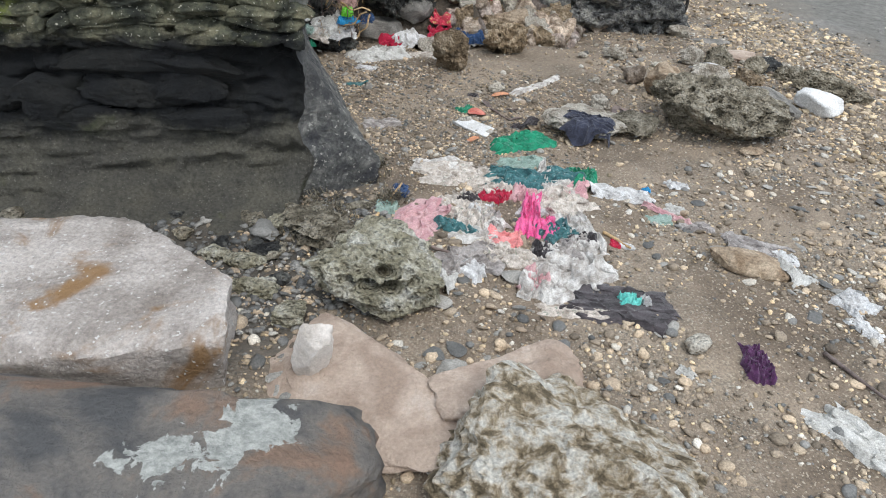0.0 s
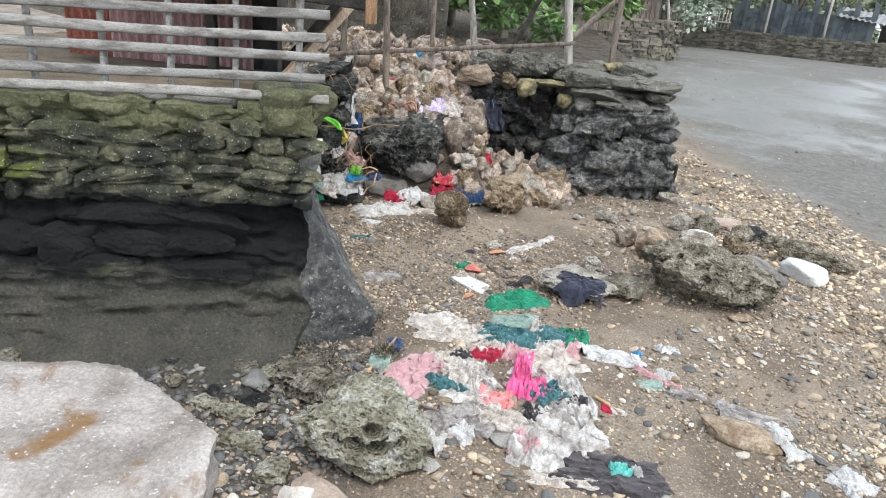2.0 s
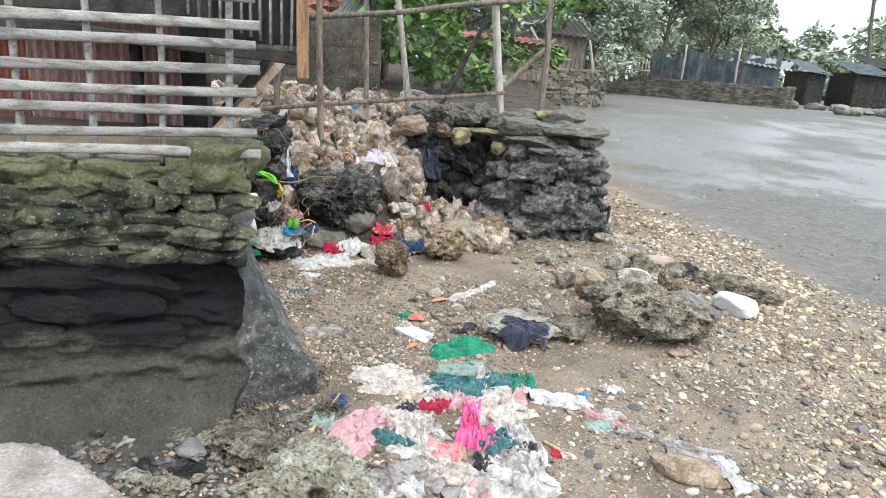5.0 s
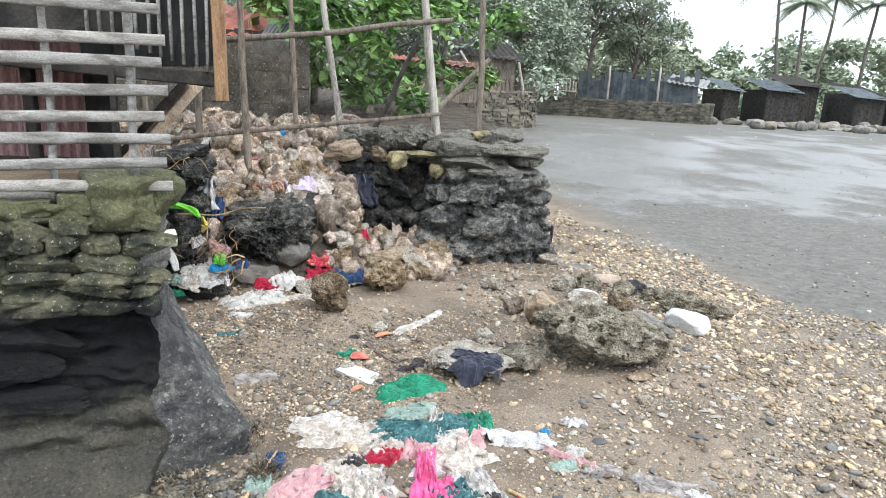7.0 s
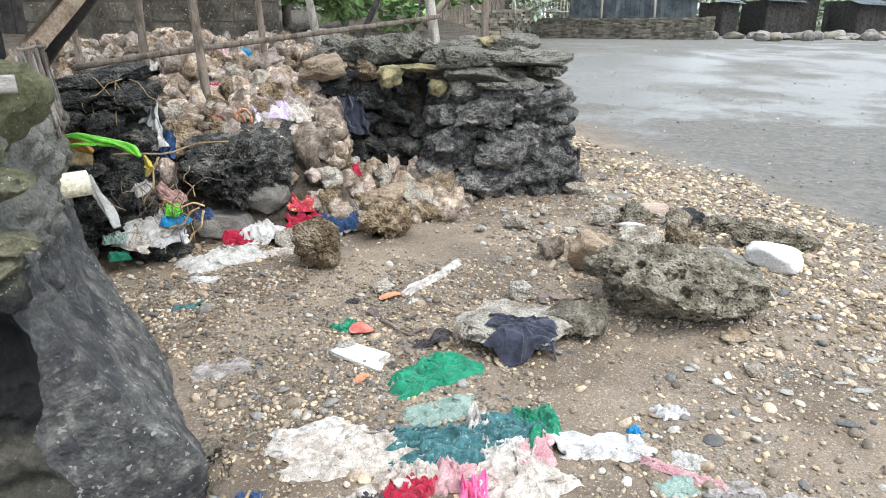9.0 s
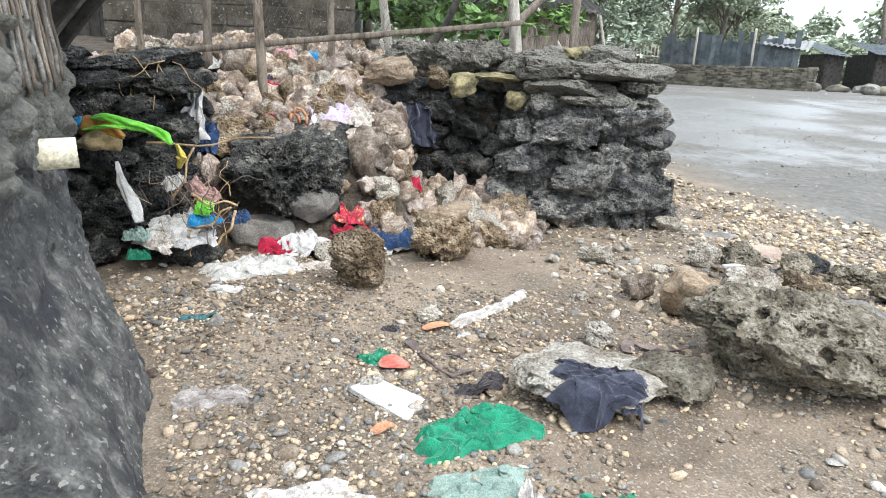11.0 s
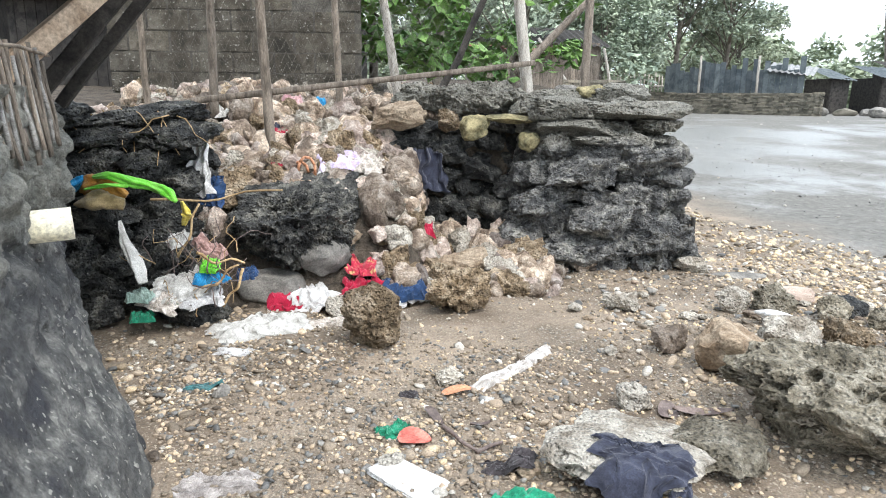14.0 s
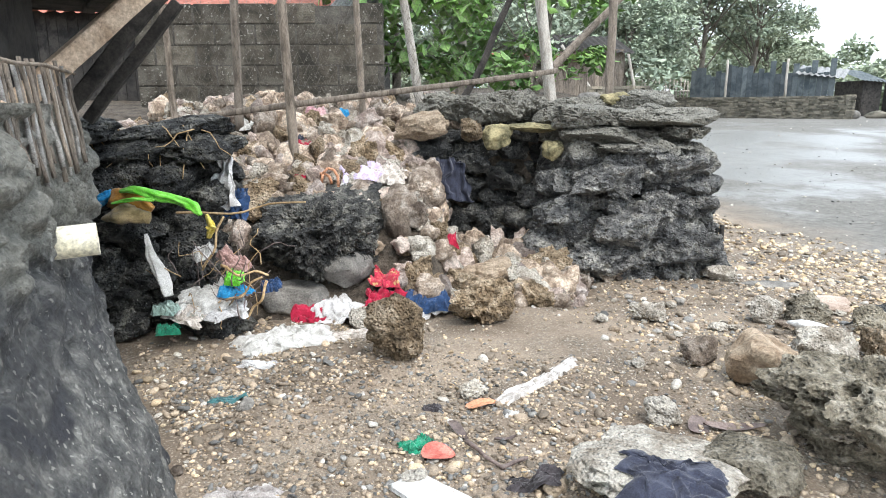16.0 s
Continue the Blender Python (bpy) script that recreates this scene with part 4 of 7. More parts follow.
for at, size, mat, seed, label, rot, base in (
        ((0.05, 8.42), (0.46, 0.32, 0.24), "tan_rock", 51, "tan angular stone on the wall top", (0, -8, 10), 1.2),
        ((0.47, 8.46), (0.24, 0.2, 0.2), "brown_coral", 52, "reddish brown stone capping the wall", (0, 10, 30), 1.18),
        ((0.7, 8.46), (0.22, 0.2, 0.27), "moss_stone", 53, "yellow-green angular stone capping the wall", (0, 35, 20), 1.12),
        ((1.02, 8.46), (0.46, 0.22, 0.085), "moss_stone", 54, "flat mossy slab under the post", (0, 2, 6), 1.25),
        ((1.2, 8.42), (0.2, 0.18, 0.22), "moss_stone", 55, "ochre lichen-covered stone in the wall", (0, 0, 0), 1.02),
        ((1.78, 8.72), (0.28, 0.22, 0.15), "moss_stone", 56, "mossy yellow stone on the pier top", (0, 0, 0), 1.46),
        ((1.58, 8.8), (0.22, 0.2, 0.15), "grey_rock", 57, "grey stone on the pier top", (0, 0, 40), 1.46)):
    broken("stone", at, size, mat, seed, label, "stone", rot, 0.1, base, 4, 0.3, 0.0, 24, 0.04, 0.8)
# foreground stones
broken("flat_rock", (-0.2, 1.98), (1.0, 0.5, 0.13), "pink_rock", 415, "pinkish pale limestone slab lying on grit", "rock", (3, 2, -36), 0.3, None, 5, 0.2, 0, 9, 0.0, 0.8)
broken("flat_rock", (0.4, 2.06), (0.64, 0.4, 0.24), "pink_rock", 416, "pinkish limestone slab behind the veined boulder", "rock", (0, -8, 14), 0.3, None, 5, 0.16, 0, 9, 0.0, 0.8)
broken("stone", (-0.41, 2.08), (0.17, 0.12, 0.34), "pale_rock", 418, "white angular stone standing on the pink slab", "stone", (14, 16, 30), 0.05, 0.05, 4, 0.16, 0, 26, 0.0, 0.7)
broken("boulder", (0.54, 1.62), (0.9, 0.7, 0.44), "marble_rock", 412, "rugged limestone boulder veined cream and brown", "boulder", (0, 0, -8), 0.25, None, 6, 0.42, 0, 12, 0.05, 0.55)
broken("coral_rock", (-0.24, 2.76), (0.58, 0.46, 0.38), "hole_rock", 421, "greenish grey coral rock with round deep holes", "rock", (0, 0, -12), 0.2, None, 6, 0.36, 0, 12, 0.05, 0.5,
       holes=[((0.1, -0.8, 0.3), 0.2), ((0.42, -0.75, 0.3), 0.22), ((-0.2, -0.85, 0.35), 0.15), ((0.7, -0.55, 0.4), 0.14), ((0.3, -0.65, 0.62), 0.16), ((-0.55, -0.7, 0.3), 0.13)])

# ---- rubble stones ----
RUB = []
for k in range(12):
    v, f = crag(300 + k, 3, 0.55 if k % 3 else 0.3, 0.0, 16, 0.1 if k % 3 else 0.02, 0.5)
    RUB.append(crisp(mesh_of("rubble_stone", v, f, [(M["rubble"], M["rubble"], M["brown_coral"], M["rubble"], M["white_rock"], M["pale_rubble"])[k % 6]]), 50))
rng = random.Random(5)
for name, count, x0, x1, y0, y1, smin, smax, label in (
        ("rubble_slope", 300, -1.95, 0.3, 7.1, 8.7, 0.05, 0.13, "coral rubble slope between the walls"),
        ("rubble_top", 260, -3.0, 0.35, 8.5, 10.6, 0.05, 0.12, "coral rubble spread over the bank top"),
        ("rubble_foot", 290, -1.0, 1.45, 7.0, 8.6, 0.045, 0.12, "coral rubble strewn at the slope's foot")):
    heap = empty(name, (0, 0, 0), label, "rubble", kind="structure")
    for k in range(count):
        x, y = rng.uniform(x0, x1), rng.uniform(y0, y1)
        if (abs(x + 0.72) < 0.6 and 6.9 < y < 7.7) or x < -1.45 - (y - 7.0) * 0.8 or (name == "rubble_foot" and y < 7.1 + 0.3 * abs(x - 0.3)):
            continue
        s = rng.uniform(smin, smax) * (1.3 if rng.random() < 0.15 else 1.0)
        put("stone", rng.choice(RUB), heap, pose(x, y, bz(x, y) + s * 0.45, rng.uniform(0, 360), rng.uniform(0, 360), rng.uniform(0, 360))
            @ Matrix.Diagonal((s * rng.uniform(0.8, 1.5), s, s * rng.uniform(0.6, 1), 1)))

# ---- hollow-block wall ----
blocks = empty("wall_hollow_block", (0, 0, 0), "unfinished grey hollow-block wall stained brown", "wall", kind="structure")
BX0, BX1, BY, BZ = -3.62, -0.53, 11.0, 1.5
core("mortar", [(BX0 + 0.01, BY + 0.004), (BX1 - 0.01, BY + 0.004), (BX1 - 0.01, BY + 0.13), (BX0 + 0.01, BY + 0.13)], BZ - 0.3, BZ + 1.18, M["mortar"], blocks, "rough mortar bed")
BLK = []
for k in range(4):
    bm = bmesh.new()
    bmesh.ops.create_cube(bm, size=2.0)
    bmesh.ops.bevel(bm, geom=bm.edges[:], offset=0.05, segments=1, affect="EDGES")
    for bv in bm.verts:
        bv.co *= 1 + 0.02 * noise.noise(bv.co * 3 + Vector((k * 5, 0, 0)))
    me = bpy.data.meshes.new("block")
    bm.to_mesh(me)
    bm.free()
    me.materials.append(M["block"])
    BLK.append(me)
rng = random.Random(9)
for r in range(6):
    x = BX0 - (0.25 if r % 2 else 0)
    while x < BX1 - 0.02:
        a, b = max(x, BX0), min(x + 0.49, BX1)
        if b - a > 0.08 and not (r == 5 and rng.random() < 0.35):
            put("block", rng.choice(BLK), blocks, pose((a + b) / 2, BY + 0.07 + rng.uniform(-0.008, 0.008), BZ - 0.13 + 0.245 * r, 0, 0, 180 * rng.randint(0, 1))
                @ Matrix.Diagonal(((b - a) / 2 - 0.006, 0.075, 0.116, 1)))
        x += 0.505

# ---- fence of posts and rails on the bank ----
def pole(name, p0, p1, r0, r1, mat, label, category, seed, group="", flat=1.0, bend=0.02, knots=0, seg=12, sides=8):
    v, f = rod(p0, p1, r0, r1, seed, flat, seg, sides, bend, knots)
    o = np.array(p0)
    return put(name, mesh_of(name, v - o, f, [mat]), None, Matrix.Translation(p0), label, category, group)


PG = "posts of the fence on the bank"
pole("fence_post", (-1.06, 8.3, 0.86), (-1.11, 8.3, 3.2), 0.045, 0.036, M["post"], "weathered brown fence post standing in rubble", "post", 1, PG)
pole("fence_post", (-0.57, 9.3, 1.2), (-0.66, 9.3, 3.2), 0.036, 0.03, M["post"], "thin weathered fence post on the bank", "post", 2, PG)
pole("fence_post", (0.05, 9.1, 1.2), (-0.28, 9.0, 3.4), 0.045, 0.036, M["pale_post"], "leaning pale bark-streaked fence post", "post", 3, PG)
pole("fence_post", (1.25, 8.75, 1.26), (0.96, 8.7, 3.4), 0.055, 0.045, M["pale_post"], "stout leaning pale wooden fence post", "post", 4, PG)
pole("fence_post", (1.8, 8.95, 1.36), (1.75, 8.95, 3.3), 0.042, 0.038, M["post"], "upright grey wooden post on the pier", "post", 5, PG)
pole("fence_post", (-1.8, 9.2, 1.2), (-1.78, 9.2, 3.1), 0.045, 0.04, M["post"], "upright weathered fence post on the bank", "post", 6, PG)
pole("fence_post", (-2.35, 9.0, 1.2), (-2.4, 9.0, 2.6), 0.035, 0.03, M["post"], "thin dark fence post by the hut", "post", 7, PG)
pole("fence_rail", (-2.2, 8.32, 1.36), (1.25, 8.66, 1.78), 0.029, 0.024, M["post"], "long sagging weathered bottom rail nailed to posts", "rail", 8, "", 0.35, 0.05)
pole("fence_rail", (-1.3, 8.3, 2.5), (1.35, 8.68, 2.88), 0.036, 0.03, M["post"], "thin weathered top rail tied to posts", "rail", 9, "", 0.8, 0.03)
pole("brace_pole", (0.35, 8.9, 1.4), (0.98, 8.95, 2.7), 0.034, 0.028, M["dark_wood"], "dark pole leaning against the fence", "pole", 10)
pole("brace_pole", (1.15, 9.2, 1.7), (1.95, 9.3, 2.5), 0.045, 0.03, M["post"], "slanting grey brace between posts", "pole", 11)
pole("stake", (2.72, 8.45, -0.1), (2.74, 8.45, 0.42), 0.035, 0.028, M["dark_wood"], "short rotten stake beside the pier", "stake", 12, "", 0.7)
v, f = stone_shape(500, 3, 0.06, 0, 0, 0.7, 0, 0.6)
put("plastic_jug", mesh_of("plastic_jug", v * (0.075, 0.075, 0.1), f, [M["foam"]]), None, pose(2.0, 8.8, 1.5), "dented translucent white plastic jug on the pier", "jug")

# ---- bamboo fence on the seawall ----
fence = empty("bamboo_fence", (0, 0, 0), "weathered grey split-bamboo fence on top of the seawall", "fence")
fd = (FB - FA) / np.linalg.norm(FB - FA)


def on_wall(s, z, off=0.0):
    q = np.array((-0.86, 3.74)) - fd * s + np.array((fd[1], -fd[0])) * off
    return (q[0], q[1], z)


for k, (s, r) in enumerate([(0.0, 0.032), (0.34, 0.026), (0.68, 0.026), (1.02, 0.026), (1.38, 0.026), (1.72, 0.026), (2.1, 0.026), (2.5, 0.026)]):
    p0, p1 = on_wall(s, 1.48, -0.02), on_wall(s - 0.02, 2.75, -0.02)
    v, f = rod(p0, p1, r, r * 0.9, 60 + k, 0.6, 14, 8, 0.012, 5)
    put("stake", mesh_of("bamboo_stake", v, f, [M["bamboo"]]), fence)
for k, z in enumerate([1.565, 1.665, 1.775, 1.885, 1.995, 2.11, 2.23, 2.36]):
    p0, p1 = on_wall(3.4, z - 0.07 + 0.008 * (k % 3), 0.03), on_wall(-0.17 + 0.02 * (k % 2), z + 0.006 * (k % 2), 0.03)
    v, f = rod(p0, p1, 0.029, 0.025, 80 + k, 0.35, 36, 8, 0.02, 7)
    put("slat", mesh_of("bamboo_slat", v, f, [M["bamboo"]]), fence)
v, f = rod(on_wall(3.2, 1.5, -0.05), on_wall(0.25, 1.515, -0.05), 0.04, 0.035, 99, 1.0, 30, 9, 0.02, 7)
put("bamboo_pole", mesh_of("bamboo_pole", v, f, [M["bamboo"]]), None, None, "thick bamboo pole lying along the wall top", "pole")

# ---- stilted hut behind the fence ----
hut = empty("hut", (-1.6, 5.6, 1.44), "stilted bamboo and scrap-timber hut with faded red sheet wall", "hut")
hut.location = (0, 0, 0)


def hutpart(name, vf, mat, label="", smooth=False):
    return put(name, mesh_of(name, vf[0], vf[1], [M[mat]], smooth), hut, None, label)


hutpart("corner_post", boxed((-0.70, 5.05, 1.93), (-0.72, 5.05, 4.2), 0.075, 0.075, 1), "brown_wood", "brown timber corner post")
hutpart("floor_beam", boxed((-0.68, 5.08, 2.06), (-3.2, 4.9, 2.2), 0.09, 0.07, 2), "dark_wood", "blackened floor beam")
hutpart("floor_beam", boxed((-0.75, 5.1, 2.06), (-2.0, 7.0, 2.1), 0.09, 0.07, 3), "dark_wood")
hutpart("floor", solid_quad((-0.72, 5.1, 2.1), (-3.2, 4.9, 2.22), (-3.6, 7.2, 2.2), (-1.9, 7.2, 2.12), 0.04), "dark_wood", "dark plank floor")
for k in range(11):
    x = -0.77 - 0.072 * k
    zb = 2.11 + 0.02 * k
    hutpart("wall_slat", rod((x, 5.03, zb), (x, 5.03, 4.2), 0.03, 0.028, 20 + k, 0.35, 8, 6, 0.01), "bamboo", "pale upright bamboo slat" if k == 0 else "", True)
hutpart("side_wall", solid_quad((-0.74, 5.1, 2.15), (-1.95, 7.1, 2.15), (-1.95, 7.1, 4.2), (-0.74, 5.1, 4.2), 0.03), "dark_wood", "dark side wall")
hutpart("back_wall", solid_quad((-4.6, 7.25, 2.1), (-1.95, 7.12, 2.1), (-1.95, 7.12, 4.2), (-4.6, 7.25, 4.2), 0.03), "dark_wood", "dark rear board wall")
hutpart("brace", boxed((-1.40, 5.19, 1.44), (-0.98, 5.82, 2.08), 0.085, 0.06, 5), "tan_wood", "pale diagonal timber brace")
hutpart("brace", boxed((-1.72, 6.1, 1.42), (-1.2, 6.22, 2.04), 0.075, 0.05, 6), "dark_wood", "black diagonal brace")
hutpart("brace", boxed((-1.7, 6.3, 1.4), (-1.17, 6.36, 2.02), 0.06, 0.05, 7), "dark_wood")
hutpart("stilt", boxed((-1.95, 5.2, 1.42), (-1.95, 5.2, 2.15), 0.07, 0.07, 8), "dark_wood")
for k in range(4):
    x0 = -3.6 + 0.42 * k
    hutpart("wall_sheet", corrugated((x0, 5.95 - 0.015 * k, 1.42), (x0 + 0.46, 5.95 - 0.015 * k, 1.42), (x0, 5.95 - 0.015 * k, 2.35)), "red_sheet" if k else "rust_sheet", "faded red corrugated sheet", True)
hutpart("wall_board", solid_quad((-4.4, 5.5, 2.3), (-1.4, 5.2, 2.3), (-1.4, 5.2, 4.2), (-4.4, 5.5, 4.2), 0.03), "dark_wood", "dark board wall")
# wattle of upright sticks under the hut edge, on the wall's return
rng = random.Random(23)
for k in range(19):
    t = k / 18 + rng.uniform(-0.015, 0.015)
    x, y = -1.10 - 0.13 * t, 4.75 + 0.62 * t
    hutpart("wattle_stick", rod((x + 0.02, y + rng.uniform(-0.015, 0.015), 1.24 + rng.uniform(-0.05, 0.05)), (x - 0.02, y + rng.uniform(-0.015, 0.015), 1.6 + rng.uniform(-0.03, 0.05)), rng.uniform(0.007, 0.011), 0.008, 120 + k, 1, 8, 6, 0.01), ("post", "bamboo", "post")[k % 3], "", True)
hutpart("wattle_rail", rod((-1.08, 4.7, 1.62), (-1.26, 5.45, 1.60), 0.008, 0.007, 140, 1, 8, 6, 0.02), "post", "", True)
hutpart("sill", boxed((-1.12, 4.66, 1.47), (-1.14, 4.78, 1.46), 0.05, 0.07, 9), "tan_wood", "pale timber offcut")

# pipe end in the return wall
bm = bmesh.new()
prof = [(0.062, -0.16), (0.062, 0.1), (0.055, 0.1), (0.055, -0.16)]
rings = []
for r, y in prof:
    rings.append([bm.verts.new((r * math.cos(a * math.tau / 24), r * math.sin(a * math.tau / 24), y + (0.0 if y > 0 else 0))) for a in range(24)])
for a, b in zip(rings, rings[1:]):
    for k in range(24):
        bm.faces.new((a[k], a[(k + 1) % 24], b[(k + 1) % 24], b[k]))
me = bpy.data.meshes.new("drain_pipe")
bm.to_mesh(me)
bm.free()
me.materials.append(M["pvc"])
me.polygons.foreach_set("use_smooth", np.ones(len(me.polygons), bool))
put("drain_pipe", me, None, pose(-1.15, 5.08, 0.97, 88, 0, 118), "broken cream plastic drain pipe sticking out of wall", "pipe")

# dark masonry stub at the end of the return wall
stub = empty("wall_stub", (0, 0, 0), "black crumbling reef-stone wall stub with dead grass", "wall", kind="structure")
core("core", [(-3.0, 7.1), (-1.9, 7.1), (-1.75, 7.5), (-2.9, 8.3)], -0.2, 1.28, M["dark_coral"], stub)
face_stones(stub, [(-2.7, 6.95), (-2.0, 7.0), (-1.45, 7.1), (-1.6, 7.8)], 0.8, 1.36, 0.15, 0.4, 0.2, 61, 0.02, "stone", DARK_MESH)
face_stones(stub, [(-2.4, 6.5), (-1.75, 6.8), (-1.4, 7.05), (-1.5, 7.5)], 0.0, 0.7, 0.17, 0.24, 0.2, 63, 0.2, "stone", DARK_MESH)

# dead grass on the stub, and a dark sheet added to close the view under the hut
v, f = join([rod((-2.2 + 0.05 * k % 0.9, 7.0 + 0.03 * (k % 4), 1.34), (-2.2 + 0.05 * k % 0.9 + 0.25 * math.sin(k * 2.3), 6.85 + 0.03 * (k % 5), 1.2 - 0.06 * (k % 4)), 0.005, 0.003, k, 1, 5, 4, 0.04) for k in range(26)])
put("dead_grass", mesh_of("dead_grass", v, f, [M["twig"]]), None, None, "dry grass stalks drooping over black stones", "grass", kind="stuff")
hutpart("under_screen", solid_quad((-1.28, 4.7, 1.4), (-1.62, 5.75, 1.4), (-1.62, 5.75, 2.1), (-1.28, 4.7, 2.1), 0.03), "dark_wood", "dark sheet added to close the gap under the floor")
# chicken wire on the bank fence
wires = []
for i in range(34):
    for j in range(11):
        x, z = -2.35 + i * 0.105, 1.45 + j * 0.105
        for dx in (-0.0525, 0.0525):
            wires.append(rod((x, 9.0 + 0.02 * math.sin(i), z), (x + dx, 9.0 + 0.02 * math.sin(i + 1), z + 0.105), 0.0022, 0.0022, 1, 1, 1, 3, 0.0, 0, False))
v, f = join(wires)
put("chicken_wire", mesh_of("chicken_wire", v, f, [M["wire"]], False), None, None, "rusty chicken wire stretched between fence posts", "wire mesh")
# second dark sheet added to close the view under the hut
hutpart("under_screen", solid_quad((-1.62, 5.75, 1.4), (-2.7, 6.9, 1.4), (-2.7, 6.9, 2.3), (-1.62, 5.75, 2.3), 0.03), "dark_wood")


# ---- distance: second headland, far wall, huts, fence, trees ----
def stone_courses(name, path, z0s, z1, course, width, parent, seed, mat="far_stone"):
    """A far dry-stone face as joined low boxes of stone."""
    rng = random.Random(seed)
    vs, fs, n = [], [], 0
    pts = [np.array(p, float) for p in path]
    for a, b in zip(pts, pts[1:]):
        L = np.linalg.norm(b - a)
        d = (b - a) / L
        nn = np.array((d[1], -d[0]))
        z = z0s
        while z < z1:
            h = course * rng.uniform(0.7, 1.2)
            s = -rng.uniform(0, width)
            while s < L:
                w = width * rng.uniform(0.5, 1.6)
                a0, a1 = max(0, s), min(L, s + w * 0.95)
                if a1 - a0 > 0.05:
                    o = rng.uniform(0.0, 0.1)
                    p0, p1 = a + d * a0 + nn * o, a + d * a1 + nn * (o + rng.uniform(-0.04, 0.04))
                    q0, q1 = p0 - nn * 0.4, p1 - nn * 0.4
                    zz = z + h * 0.93
                    vs += [(*p0, z), (*p1, z), (*p1, zz), (*p0, zz), (*q0, z), (*q1, z), (*q1, zz), (*q0, zz)]
                    fs += [[n, n + 1, n + 2, n + 3], [n + 3, n + 2, n + 6, n + 7], [n + 1, n + 5, n + 6, n + 2], [n, n + 3, n + 7, n + 4], [n, n + 4, n + 5, n + 1]]
                    n += 8
                s += w
            z += h
    return put(name, mesh_of(name, np.array(vs), fs, [M[mat]], False), parent, kind="stuff")


head = empty("wall_headland", (0, 0, 0), "far grey dry-stone headland wall", "wall", kind="structure")
stone_courses("stones", [(2.6, 25.4), (6.6, 25.9), (7.5, 26.8), (7.4, 30.0)], 0.3, 2.15, 0.09, 0.22, head, 3)
core("fill", [(2.7, 25.6), (6.5, 26.1), (7.3, 27.0), (7.2, 30.5), (2.5, 31)], 0.2, 2.1, M["soil"], head)
farwall = empty("wall_far", (0, 0, 0), "long low dry-stone shore wall in the distance", "wall", kind="structure")
stone_courses("stones", [(7.0, 48.0), (15.1, 42.0), (20.6, 36.2), (21.2, 37.4)], 0.4, 2.0, 0.075, 0.34, farwall, 5)
core("fill", [(7.0, 48.3), (15.2, 42.3), (20.5, 36.6), (21.0, 37.4), (38, 80), (0, 90)], 0.3, 1.93, M["soil"], farwall)

pick = empty("picket_fence", (0, 0, 0), "pale bamboo picket fence on the far wall", "fence")
for k in range(28):
    t = k / 27
    p = np.array((9.8, 46.3)) * (1 - t) + np.array((14.6, 42.9)) * t
    v, f = rod((p[0], p[1], 1.9), (p[0] + 0.03 * (k % 3), p[1], 3.0 + 0.1 * ((k * 5) % 3)), 0.05, 0.045, k, 1, 2, 5, 0.02)
    put("picket", mesh_of("picket", v, f, [M["pale_post"]]), pick)
v, f = rod((9.6, 46.4, 2.4), (14.7, 42.8, 2.4), 0.05, 0.05, 4, 1, 6, 5, 0.03)
put("rail", mesh_of("rail", v, f, [M["pale_post"]]), pick)

shed = empty("shed", (0, 0, 0), "long dark blue-grey board fence and sheds behind far wall", "shed")
rng = random.Random(12)
for k in range(26):
    t = k / 26
    p = np.array((14.9, 43.2)) * (1 - t) + np.array((20.6, 38.0)) * t
    q = np.array((14.9, 43.2)) * (1 - t - 0.036) + np.array((20.6, 38.0)) * (t + 0.036)
    hgt = rng.uniform(3.2, 4.0)
    v, f = solid_quad((*p, 1.9), (*q, 1.9), (*q, hgt), (*p, hgt), 0.06)
    put("board", mesh_of("board", v, f, [M["blue_wall"]], False), shed)
for k, (x, y, h) in enumerate([(16.2, 41.5, 4.1), (18.6, 39.4, 4.0)]):
    v, f = rod((x, y - 0.2, 1.8), (x, y - 0.2, h), 0.08, 0.07, k, 1, 4, 6, 0.05)
    put("post", mesh_of("post", v, f, [M["pale_post"]]), shed)
v, f = corrugated((18.9, 38.9, 3.2), (20.8, 37.6, 2.9), (19.8, 40.0, 3.7), 0.3, 0.04)
put("roof", mesh_of("roof", v, f, [M["grey_sheet"]]), shed, None, "pale metal sheet roof")


def far_hut(x0, x1, y, z, h, roof, wall, seed, label, depth=3.0, rise=0.9):
    t = empty("far_hut", (0, 0, 0), label, "hut")
    n = max(5, int((x1 - x0) / 0.16))
    for k in range(n):
        a = x0 + (x1 - x0) * k / n
        b = x0 + (x1 - x0) * (k + 0.94) / n
        hh = h + 0.04 - 0.012 * ((k * 7 + seed) % 3)
        v, f = solid_quad((a, y, z), (b, y, z), (b, y, z + hh), (a, y, z + hh), 0.05)
        put("board", mesh_of("board", v, f, [M[wall]], False), t)
    v, f = solid_quad((x0, y + depth, z), (x0, y, z), (x0, y, z + h), (x0, y + depth, z + h), 0.05)
    put("side", mesh_of("side", v, f, [M[wall]], False), t)
    v, f = solid_quad((x1, y, z), (x1, y + depth, z), (x1, y + depth, z + h), (x1, y, z + h), 0.05)
    put("side", mesh_of("side", v, f, [M[wall]], False), t)
    v, f = corrugated((x0 - 0.3, y - 0.4, z + h + 0.0), (x1 + 0.3, y - 0.4, z + h - 0.15), (x0 - 0.3, y + depth, z + h + rise), 0.25, 0.03)
    put("roof", mesh_of("roof", v, f, [M[roof]]), t)
    return t


